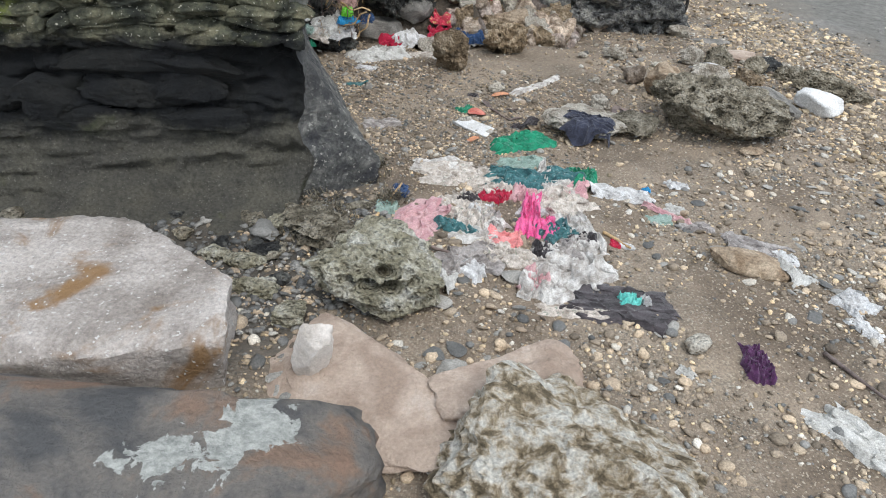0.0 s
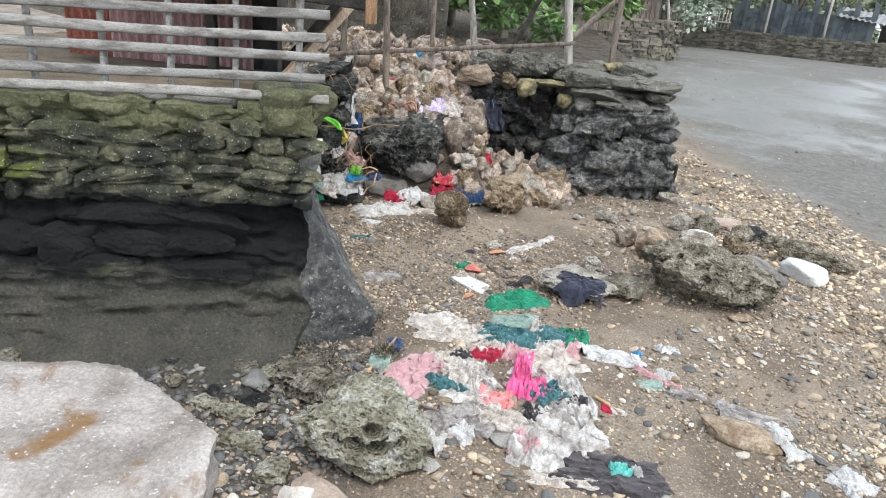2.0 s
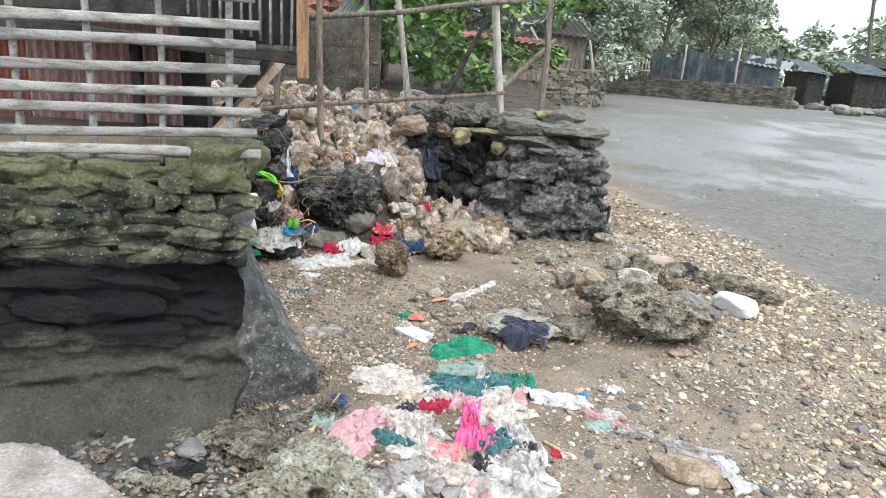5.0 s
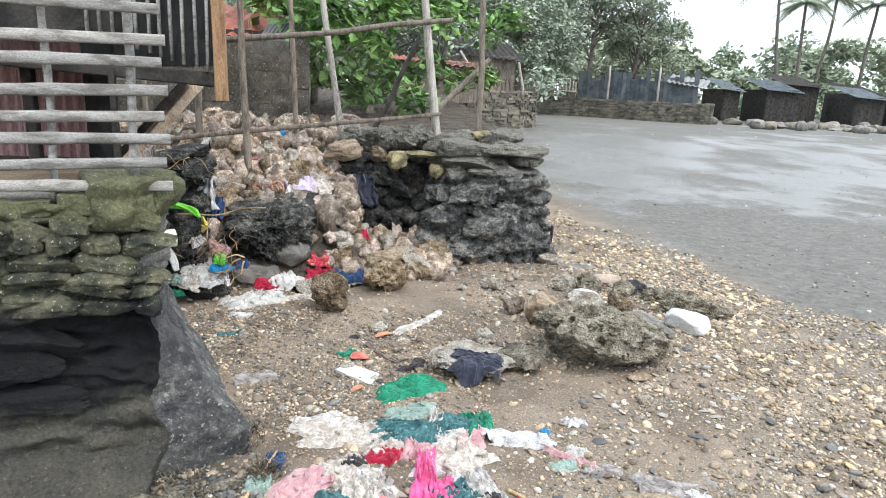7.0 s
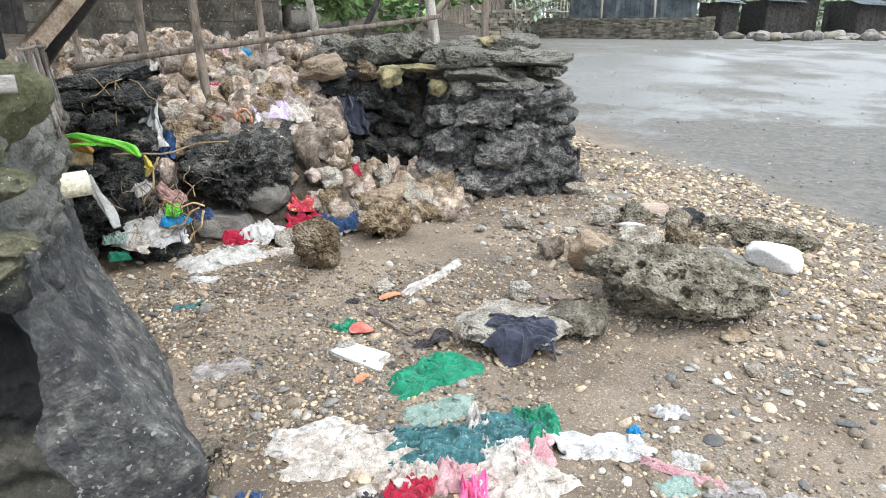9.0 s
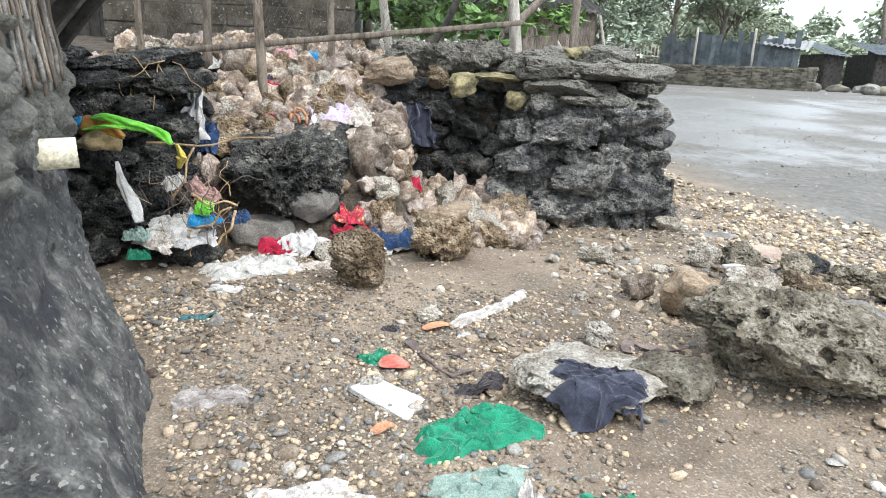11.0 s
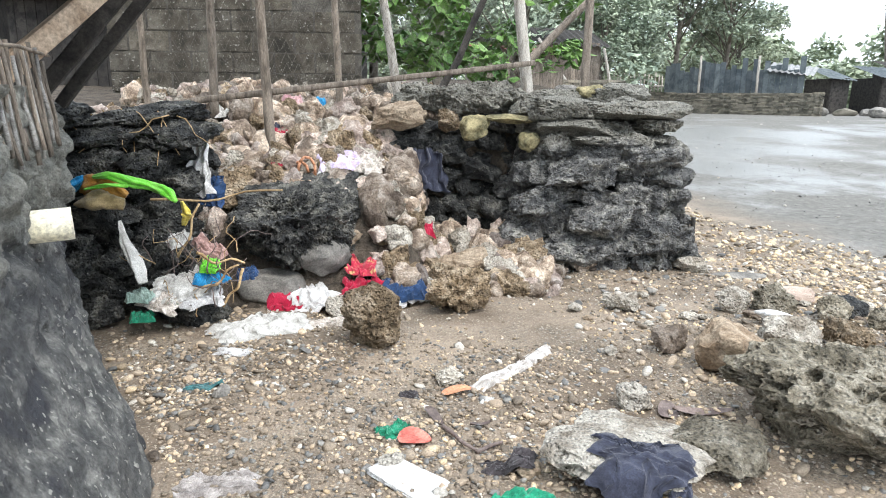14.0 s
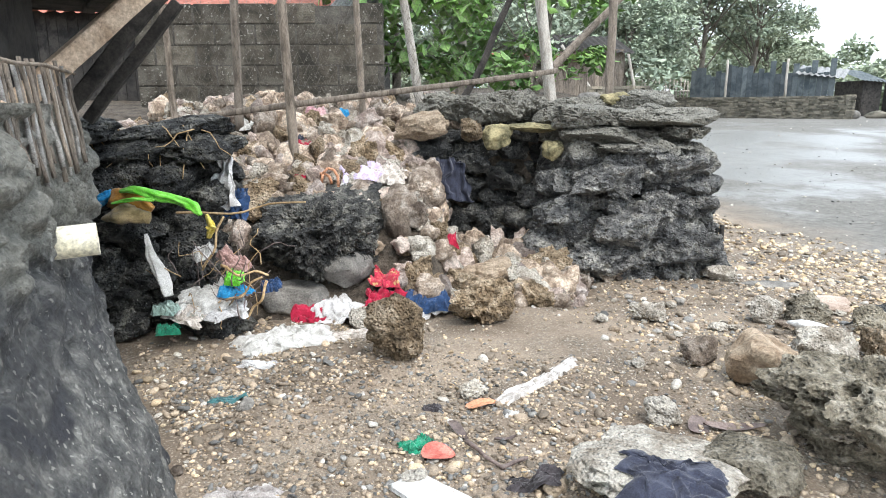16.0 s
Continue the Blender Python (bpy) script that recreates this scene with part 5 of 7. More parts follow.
far_hut(1.6, 4.2, 22.0, 1.7, 1.25, "rust_sheet", "post", 1, "grey plank hut with rusty red sheet roof", 3.0, 0.3)
far_hut(4.4, 6.6, 27.2, 2.0, 1.5, "dark_wood", "post", 2, "tumbledown grey timber shack on the headland")
pole("leaning_pole", (5.3, 26.2, 2.0), (4.2, 26.4, 3.6), 0.06, 0.05, M["pale_post"], "pale pole leaning on the far shack", "pole", 31)
pole("leaning_pole", (6.9, 26.6, 2.0), (6.6, 26.6, 3.3), 0.06, 0.05, M["pale_post"], "pale pole standing by the far shack", "pole", 32)
rng = random.Random(44)
for k, (x, y, w, h) in enumerate([(30.4, 46, 2.6, 2.4), (34.5, 50, 3.0, 3.0), (38.5, 47, 2.6, 2.2), (42, 52, 3.0, 2.6), (27, 46, 1.2, 2.3), (46, 50, 3.2, 2.2)]):
    far_hut(x, x + w, y, 0.8, h, "dark_wood" if k % 2 else "blue_wall", "dark_wood", k, "dark makeshift shack on the far shore")
for k in range(46):
    x, y = rng.uniform(21.5, 44), rng.uniform(33, 39)
    rock("debris_rock" if k % 3 else "broken_slab", (x, y), (rng.uniform(0.5, 1.6), rng.uniform(0.5, 1.2), rng.uniform(0.3, 0.7)), M["grey_rock"] if k % 3 else M["far_stone"], 600 + k,
         "broken concrete lump on the far shore", "debris", 2, (0, 0, rng.uniform(0, 180)), 0.2, 0.25, 7, group="debris on the far shore")


# trees
def leaf_cloud(centres, radii, count, size, seed, aspect=0.45, droop=0.3):
    rng = np.random.default_rng(seed)
    c = rng.integers(0, len(centres), count)
    d = rng.normal(size=(count, 3))
    d /= np.linalg.norm(d, axis=1)[:, None]
    p = np.array(centres)[c] + d * (np.array(radii)[c] * rng.random(count) ** 0.45)[:, None] * (1, 1, 0.7)
    a = rng.normal(size=(count, 3)) * (1, 1, 0.5)
    a[:, 2] -= droop
    a /= np.linalg.norm(a, axis=1)[:, None]
    b = np.cross(a, rng.normal(size=(count, 3)) * 0.6 + (0, 0, 1))
    b /= np.linalg.norm(b, axis=1)[:, None]
    n = np.cross(a, b)
    s = size * rng.uniform(0.6, 1.3, count)[:, None]
    v = np.stack([p, p + a * s * 0.5 + b * s * aspect * 0.5 + n * s * 0.08, p + a * s, p + a * s * 0.5 - b * s * aspect * 0.5 + n * s * 0.08], 1).reshape(-1, 3)
    f = np.arange(count * 4).reshape(-1, 4)
    return v, f


def tree(x, y, z, h, spread_r, clumps, leaves, size, seed, mat, label, lean=(0, 0), trunk=0.14, low=0.4, aspect=0.45):
    t = empty("tree", (0, 0, 0), label, "tree")
    rng = np.random.default_rng(seed)
    top = np.array((x + lean[0], y + lean[1], z + h * 0.8))
    v, f = rod((x, y, z - 0.3), top, trunk, trunk * 0.35, seed, 1, 10, 8, 0.25)
    put("trunk", mesh_of("trunk", v, f, [M["bark"]]), t)
    cs, rs = [], []
    for k in range(clumps):
        hh = rng.uniform(low, 1.0)
        ang, rr = rng.uniform(0, math.tau), spread_r * rng.random() ** 0.5 * (1.15 - 0.6 * abs(hh - 0.6))
        c = np.array((x + lean[0] * hh + rr * math.cos(ang), y + lean[1] * hh + rr * math.sin(ang), z + h * hh))
        cs.append(c)
        rs.append(spread_r * rng.uniform(0.2, 0.38))
        if k % 2 == 0:
            base = np.array((x, y, z)) + (top - np.array((x, y, z))) * max(0.2, hh - 0.25)
            v, f = rod(base, c, trunk * 0.3, trunk * 0.08, seed + k, 1, 5, 5, 0.1)
            put("limb", mesh_of("limb", v, f, [M["bark"]]), t)
    put("crown", mesh_of("crown", *leaf_cloud(cs, rs, leaves, size, seed, aspect), [M[mat]], False), t)
    return t


tree(0.5, 12.8, 1.5, 3.6, 1.55, 26, 2600, 0.26, 3, "leaf", "broad-leaved green almond tree behind the wall", (0.1, 0), 0.09, 0.12, 0.55)
tree(-0.6, 14.5, 1.6, 4.2, 1.6, 22, 2200, 0.26, 4, "leaf", "broad-leaved green almond tree beside the block wall", (0, 0), 0.09, 0.2, 0.55)
tree(2.2, 16.5, 1.7, 4.0, 1.5, 20, 2200, 0.24, 5, "leaf", "dense green shrub tree beside the plank hut", (0, 0), 0.08, 0.15, 0.5)
for k, (x, y, h, r, mat) in enumerate([(17.5, 49, 11.5, 4.6, "hazed_leaf"), (13.0, 52, 10.0, 4.5, "hazed_leaf"), (9.5, 50, 9.5, 4.5, "hazed_leaf"), (6.5, 44, 10.0, 4.0, "hazed_leaf"), (21.5, 50, 9.5, 3.8, "hazed_leaf"),
                                       (4.0, 38, 9.5, 3.6, "hazed_leaf"), (10.5, 42, 6.0, 3.2, "hazed_leaf"), (25, 56, 6.5, 4.0, "haze_leaf"), (1.0, 34, 9.0, 3.6, "hazed_leaf")]):
    tree(x, y, 1.9, h, r, 30, 9000, 0.32, 20 + k, mat, "tall spreading shore tree with foliage greyed by painted haze", (0.4, 0), 0.22, 0.4 if k < 5 else 0.22, 0.5)


def palm(x, y, z, h, seed, lean):
    t = empty("palm_tree", (0, 0, 0), "tall coconut palm with drooping fronds far off", "tree")
    v, f = rod((x, y, z - 0.3), (x + lean, y, z + h), 0.2, 0.13, seed, 1, 12, 7, 0.3)
    put("trunk", mesh_of("trunk", v, f, [M["bark"]]), t)
    rng = np.random.default_rng(seed)
    top = np.array((x + lean, y, z + h))
    vs, fs = [], []
    for k in range(16):
        ang, up = k * 2.4, rng.uniform(-0.2, 0.9)
        L = rng.uniform(2.6, 3.5)
        for j in range(26):
            s = (j + 1) / 26
            c = top + np.array((math.cos(ang) * L * s, math.sin(ang) * L * s, up * L * s - 1.7 * s * s * L * 0.5))
            side = np.array((-math.sin(ang), math.cos(ang), 0))
            w = 0.85 * math.sin(math.pi * min(1, s * 0.9 + 0.1)) + 0.08
            for sg in (-1, 1):
                e = c + side * sg * w + np.array((math.cos(ang) * 0.3, math.sin(ang) * 0.3, -0.45 * w))
                n = len(vs)
                o = np.array((math.cos(ang), math.sin(ang), 0)) * 0.07
                vs += [c - o, c + o, e]
                fs.append([n, n + 1, n + 2])
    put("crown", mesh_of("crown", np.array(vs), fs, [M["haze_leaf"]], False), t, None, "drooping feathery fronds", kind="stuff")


palm(40.6, 60, 1, 12.8, 1, -1.6)
palm(43.2, 61, 1, 10.8, 2, -0.4)
palm(47.5, 64, 1, 12.0, 3, 0.8)
palm(51, 62, 1, 11.2, 4, 0.3)
# woods and scrub carry the haze in their leaf colour too
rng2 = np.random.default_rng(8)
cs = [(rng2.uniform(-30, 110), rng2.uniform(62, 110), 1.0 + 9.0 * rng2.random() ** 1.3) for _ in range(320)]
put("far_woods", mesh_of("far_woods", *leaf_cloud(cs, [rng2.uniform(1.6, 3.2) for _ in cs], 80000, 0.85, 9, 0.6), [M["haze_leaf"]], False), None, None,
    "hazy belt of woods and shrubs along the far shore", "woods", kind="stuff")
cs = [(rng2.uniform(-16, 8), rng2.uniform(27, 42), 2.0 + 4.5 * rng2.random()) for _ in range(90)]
put("scrub", mesh_of("scrub", *leaf_cloud(cs, [rng2.uniform(0.8, 1.6) for _ in cs], 16000, 0.3, 19, 0.55), [M["hazed_leaf"]], False), None, None,
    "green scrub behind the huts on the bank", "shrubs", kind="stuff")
# red-roofed house behind the block wall
far_hut(-9.0, -1.0, 12.9, 1.5, 1.42, "rust_sheet", "dark_wood", 7, "low house with rusty red sheet roof behind block wall", 3.5)
v, f = corrugated((-1.5, 11.8, 2.62), (-0.5, 12.0, 2.8), (-1.3, 12.7, 3.1))
put("roof_sheet", mesh_of("roof_sheet", v, f, [M["grey_sheet"]]), None, None, "pale galvanised roof sheet behind block wall", "roof sheet")


# ---- rocks lying on the beach ----
G1 = "coral rocks on the beach"
for nm, at, size, mat, seed, label, rot, pits, rough in (
        ("rock", (2.66, 5.5), (0.72, 0.42, 0.26), "grey_rock", 702, "grey flat-sided rock beside the big coral", (0, 12, 24), 0.0, 0.2),
        ("rock", (1.95, 5.86), (0.44, 0.38, 0.32), "tan_rock", 703, "pale khaki rock behind the dark coral", (0, 0, 40), 0.02, 0.25),
        ("rock", (2.34, 6.08), (0.46, 0.36, 0.26), "white_rock", 704, "pale cream rock among the coral", (0, 0, 10), 0.03, 0.3),
        ("rock", (2.75, 6.15), (0.36, 0.3, 0.22), "brown_coral", 705, "orange-brown coral rock", (0, 0, 70), 0.08, 0.4),
        ("rock", (3.52, 6.06), (0.82, 0.3, 0.27), "weed_coral", 706, "long dark weedy rock", (0, 8, -14), 0.06, 0.3),
        ("rock", (2.7, 6.92), (0.36, 0.32, 0.24), "weed_coral", 707, "weedy brown coral lump", (0, 0, 0), 0.1, 0.4),
        ("rock", (3.06, 7.3), (0.66, 0.38, 0.1), "pink_rock", 708, "flat pale slab lying on shingle", (0, 3, -8), 0.0, 0.15),
        ("rock", (3.12, 6.84), (0.48, 0.34, 0.22), "dark_coral", 709, "dark rock behind the slab", (0, 0, 30), 0.05, 0.3),
        ("rock", (2.98, 6.68), (0.34, 0.28, 0.2), "weed_coral", 710, "weedy coral lump on shingle", (0, 0, 60), 0.1, 0.4),
        ("rock", (3.35, 6.6), (0.36, 0.3, 0.2), "weed_coral", 720, "dark weedy coral lump", (0, 0, 15), 0.1, 0.4),
        ("rock", (2.45, 6.98), (0.26, 0.24, 0.22), "white_rock", 711, "white weathered coral stone", (0, 0, 10), 0.05, 0.35),
        ("rock", (2.6, 8.06), (0.34, 0.26, 0.2), "white_rock", 712, "grey-white stone at the pier's foot", (0, 0, 0), 0.02, 0.3),
        ("rock", (2.9, 7.85), (0.5, 0.24, 0.08), "grey_rock", 713, "flat grey stone near the pier", (0, 0, -5), 0.0, 0.2),
        ("rock", (1.66, 6.98), (0.24, 0.18, 0.17), "white_rock", 714, "white coral stone on the sand", (0, 0, 0), 0.06, 0.45),
        ("rock", (1.71, 6.16), (0.29, 0.26, 0.22), "rubble", 715, "round tan and brown coral rock", (0, 10, 40), 0.04, 0.2),
        ("rock", (1.31, 5.55), (0.18, 0.16, 0.14), "white_rock", 716, "small cream stone", (0, 0, 0), 0.03, 0.3),
        ("flat_rock", (1.07, 4.98), (0.64, 0.58, 0.2), "white_rock", 717, "pale mottled flat rock under the navy cloth", (0, 0, 25), 0.04, 0.28),
        ("flat_rock", (1.47, 5.06), (0.46, 0.44, 0.17), "weed_coral", 718, "grey crumbling flat rock", (0, 0, 60), 0.04, 0.3),
        ("rock", (0.0, 6.27), (0.44, 0.38, 0.42), "brown_coral", 719, "orange-topped brown coral rock", (0, 0, 20), 0.09, 0.4),
        ("rock", (0.52, 6.98), (0.48, 0.4, 0.4), "brown_coral", 721, "knobbly brown coral rock", (0, 0, 60), 0.13, 0.5),
        ("rock", (0.9, 7.4), (0.42, 0.3, 0.24), "brown_coral", 722, "rough brown coral rock", (0, 0, 10), 0.1, 0.4),
        ("rock", (-0.82, 7.14), (0.48, 0.36, 0.29), "grey_rock", 723, "round grey boulder", (0, 0, 0), 0.0, 0.12),
        ("rock", (-0.46, 7.26), (0.42, 0.32, 0.27), "grey_rock", 724, "round grey-brown boulder", (0, 0, 50), 0.0, 0.14),
        ("rock", (-1.2, 6.72), (0.52, 0.34, 0.28), "dark_coral", 725, "black pitted rock at the wall's foot", (0, 0, 8), 0.08, 0.35),
        ("rock", (-0.28, 6.84), (0.24, 0.2, 0.19), "white_rock", 726, "white rounded coral stone", (0, 0, 8), 0.02, 0.25),
        ("rock", (0.6, 7.7), (0.56, 0.4, 0.34), "tan_rock", 727, "pinkish tan boulder on the rubble", (0, 5, 20), 0.02, 0.25),
        ("rock", (0.98, 7.7), (0.42, 0.18, 0.12), "grey_rock", 728, "slanting grey stone on the rubble", (0, 18, -20), 0.0, 0.2),
        ("rock", (1.3, 7.75), (0.3, 0.22, 0.16), "rubble", 729, "brown coral stone at the wall's foot", (0, 0, 0), 0.08, 0.4),
        ("rock", (0.1, 7.85), (0.32, 0.28, 0.24), "rubble", 730, "large grey-brown coral stone in the rubble", (0, 0, 0), 0.08, 0.35),
        ("rock", (-0.35, 7.42), (0.3, 0.24, 0.2), "tan_rock", 731, "reddish tan stone under the black boulder", (0, 0, 0), 0.0, 0.2),
        ("rock", (0.4, 5.86), (0.16, 0.12, 0.1), "white_rock", 745, "small pale coral lump on sand", (0, 0, 10), 0.1, 0.4),
        ("rock", (1.62, 8.0), (0.26, 0.2, 0.14), "rubble", 732, "brown stone near the pier foot", (0, 0, 30), 0.06, 0.35),
        ("rock", (0.12, 8.5), (0.5, 0.3, 0.22), "dark_coral", 733, "black block in the low wall end", (0, 0, 0), 0.05, 0.25),
        ("rock", (-0.66, 3.32), (0.5, 0.44, 0.2), "weed_coral", 734, "weed-covered brown coral stones by the wall", (0, 0, 0), 0.16, 0.5),
        ("rock", (-0.5, 4.05), (0.32, 0.24, 0.16), "weed_coral", 735, "dark weedy stone at the apron foot", (0, 0, 0), 0.12, 0.4),
        ("rock", (-0.84, 2.72), (0.3, 0.2, 0.1), "hole_rock", 736, "small green-grey coral stone", (0, 0, 0), 0.06, 0.3),
        ("rock", (-0.62, 2.5), (0.28, 0.22, 0.1), "hole_rock", 737, "green-grey flat coral stone", (0, 0, 40), 0.06, 0.3),
        ("flat_rock", (1.8, 3.2), (0.46, 0.22, 0.12), "tan_rock", 738, "tan flat slab with dark underside", (0, 4, -18), 0.0, 0.12),
        ("stone", (0.17, 2.16), (0.18, 0.16, 0.16), "gravel_grey", 739, "blue-grey angular stone", (0, 20, 30), 0.0, 0.15),
        ("stone", (0.46, 2.92), (0.16, 0.12, 0.04), "gravel_grey", 740, "flat green-grey pebble", (0, 0, 0), 0.0, 0.06)):
    rock(nm, at, size, M[mat], seed, label, "rock", 6 if nm == "coral_rock" else 5 if max(size) > 0.5 else 4, rot, 0.15, rough, 9 if rough < 0.15 else 15, pits, G1 if nm == "rock" else "",
         base=(bz(*at) if at[1] > 7.2 and at[0] < 1.35 else None), low=0.6 if rough < 0.15 else 0.46)
broken("coral_rock", (2.13, 5.16), (0.9, 0.78, 0.33), "weed_coral", 702, "large dark coral rock ragged with dried weed", "rock", (0, 0, 10), 0.12, None, 6, 0.5, 0.0, 14, 0.1, 0.4, rise=0.45)
rng = random.Random(77)
for k in range(70):
    x, y = rng.choice([(rng.uniform(2.0, 3.6), rng.uniform(5.6, 7.6)), (rng.uniform(-0.2, 2.2), rng.uniform(6.6, 8.1)), (rng.uniform(-0.9, 2.4), rng.uniform(2.2, 6.2))])
    s = rng.uniform(0.05, 0.11)
    rock("stone", (x, y), (s * rng.uniform(1, 1.6), s, s * rng.uniform(0.5, 0.8)), M[rng.choice(["white_rock", "rubble", "white_rock", "tan_rock", "grey_rock"])], 800 + k,
         "small loose stone on the beach", "stone", 3, (0, 0, rng.uniform(0, 180)), 0.2, 0.3, 8, 0.0, "loose stones on the beach")
# flat slate shards
rng = random.Random(78)
for k in range(46):
    x, y = rng.choice([(rng.uniform(0.9, 2.4), rng.uniform(2.0, 3.8)), (rng.uniform(-0.6, 0.8), rng.uniform(2.0, 3.2)), (rng.uniform(1.6, 3.0), rng.uniform(3.0, 4.6))])
    s = rng.uniform(0.06, 0.14)
    rock("slate_shard", (x, y), (s, s * rng.uniform(0.5, 0.8), s * 0.16), M["gravel_grey"], 900 + k, "flat grey slate shard on grit", "stone", 2,
         (rng.uniform(-10, 10), rng.uniform(-10, 10), rng.uniform(0, 180)), 0.1, 0.1, 9, 0.0, "slate shards on the beach", 0.5)


# ---- clothes and litter ----
ROCK_TOPS = np.concatenate([np.array([v.co[:] for v in o.data.vertices]) @ np.array(o.matrix_basis.to_3x3()).T + np.array(o.matrix_basis.translation)
                            for o in scene.objects if o.type == "MESH" and o.name.split(".")[0] in ("rock", "coral_rock", "flat_rock", "boulder", "stone")])
ROCK_TOPS = ROCK_TOPS[(ROCK_TOPS[:, 1] < 9.8) & (ROCK_TOPS[:, 2] > 0.0)]


def resting(px, py, low, cap=0.2):
    """Height of what lies under each point: the given surface or the stones on it."""
    near = ROCK_TOPS[(ROCK_TOPS[:, 0] > px.min() - 0.05) & (ROCK_TOPS[:, 0] < px.max() + 0.05) & (ROCK_TOPS[:, 1] > py.min() - 0.05) & (ROCK_TOPS[:, 1] < py.max() + 0.05)]
    top = np.array(low, float)
    for k in range(len(px)):
        if len(near):
            hit = (near[:, 0] - px[k]) ** 2 + (near[:, 1] - py[k]) ** 2 < 0.0007
            if hit.any():
                top[k] = max(top[k], min(near[hit, 2].max(), top[k] + cap))
    return top


def cloth(name, x, y, w, l, rot, mat, label, seed, h=0.07, base=None, category="cloth", cap=0.07, n=48, group="", ragged=0.5, folds=11.0, tilt=None):
    """A crumpled cloth lying on the ground or on a slope: folded sheet with ragged outline, its hem resting on what is under it."""
    u, v = np.meshgrid(np.linspace(-1, 1, n + 1), np.linspace(-1, 1, n + 1), indexing="ij")
    u, v = u.ravel(), v.ravel()
    e = np.maximum(np.abs(u), np.abs(v))
    z0 = u * 0
    q = np.c_[u * 1.1, v * 1.1, z0]
    sx = u * (1 + ragged * fbm(q * 1.2 + 3, seed, 3)) + 0.14 * fbm(q * 3.5, seed + 1, 2)
    sy = v * (1 + ragged * fbm(q * 1.2 + 9, seed + 2, 3)) + 0.14 * fbm(q * 3.5, seed + 3, 2)
    th = seed * 1.7
    warp = fbm(q * 1.8, seed + 6, 2)
    r1 = 0.5 + 0.5 * np.cos((u * math.cos(th) + v * math.sin(th)) * folds * 1.1 + 4.0 * warp)
    r2 = 1 - np.abs(vnoise(q * folds * 0.4, seed + 5))
    r3 = 1 - np.abs(vnoise(np.c_[u * 9 + v * 3, v * 5, z0], seed + 15))
    hh = 0.8 * h * (0.12 + 0.4 * r1 + 0.45 * r2 ** 3 + 0.22 * r3 ** 4) * (0.75 + 0.5 * vnoise(q * 1.3, seed + 8)) + 0.004
    hh = np.maximum(hh, 0.006) * np.clip((1 - e) * 6, 0.05, 1)
    if len(label.split()) < 4:
        label += " on the beach gravel"
    c, s = math.cos(radians(rot)), math.sin(radians(rot))
    px, py = (sx * w / 2) * c - (sy * l / 2) * s, (sx * w / 2) * s + (sy * l / 2) * c
    if tilt is not None:
        zz = base + tilt[0] * px + tilt[1] * py
        o = base
    elif base is None:
        zz = ground(px + x, py + y)
        o = gz(x, y)
    else:
        zz = np.full(len(px), base)
        o = base
    top = resting(px + x, py + y, zz, cap if base is None else 0.05)
    g = top.reshape(n + 1, n + 1)
    for _ in range(n // 4):
        gp = np.pad(g, 1, mode="edge")
        g = (gp[:-2, 1:-1] + gp[2:, 1:-1] + gp[1:-1, :-2] + gp[1:-1, 2:]) / 4
        g = np.maximum(g, top.reshape(n + 1, n + 1) - 0.01)
    zz = g.ravel()
    i = np.arange((n + 1) ** 2).reshape(n + 1, n + 1)
    f = np.stack([i[:-1, :-1], i[1:, :-1], i[1:, 1:], i[:-1, 1:]], -1).reshape(-1, 4)
    return put(name, mesh_of(name, np.c_[px, py, zz + hh - o], f, [M[mat]]), None, pose(x, y, o), label, category, group)


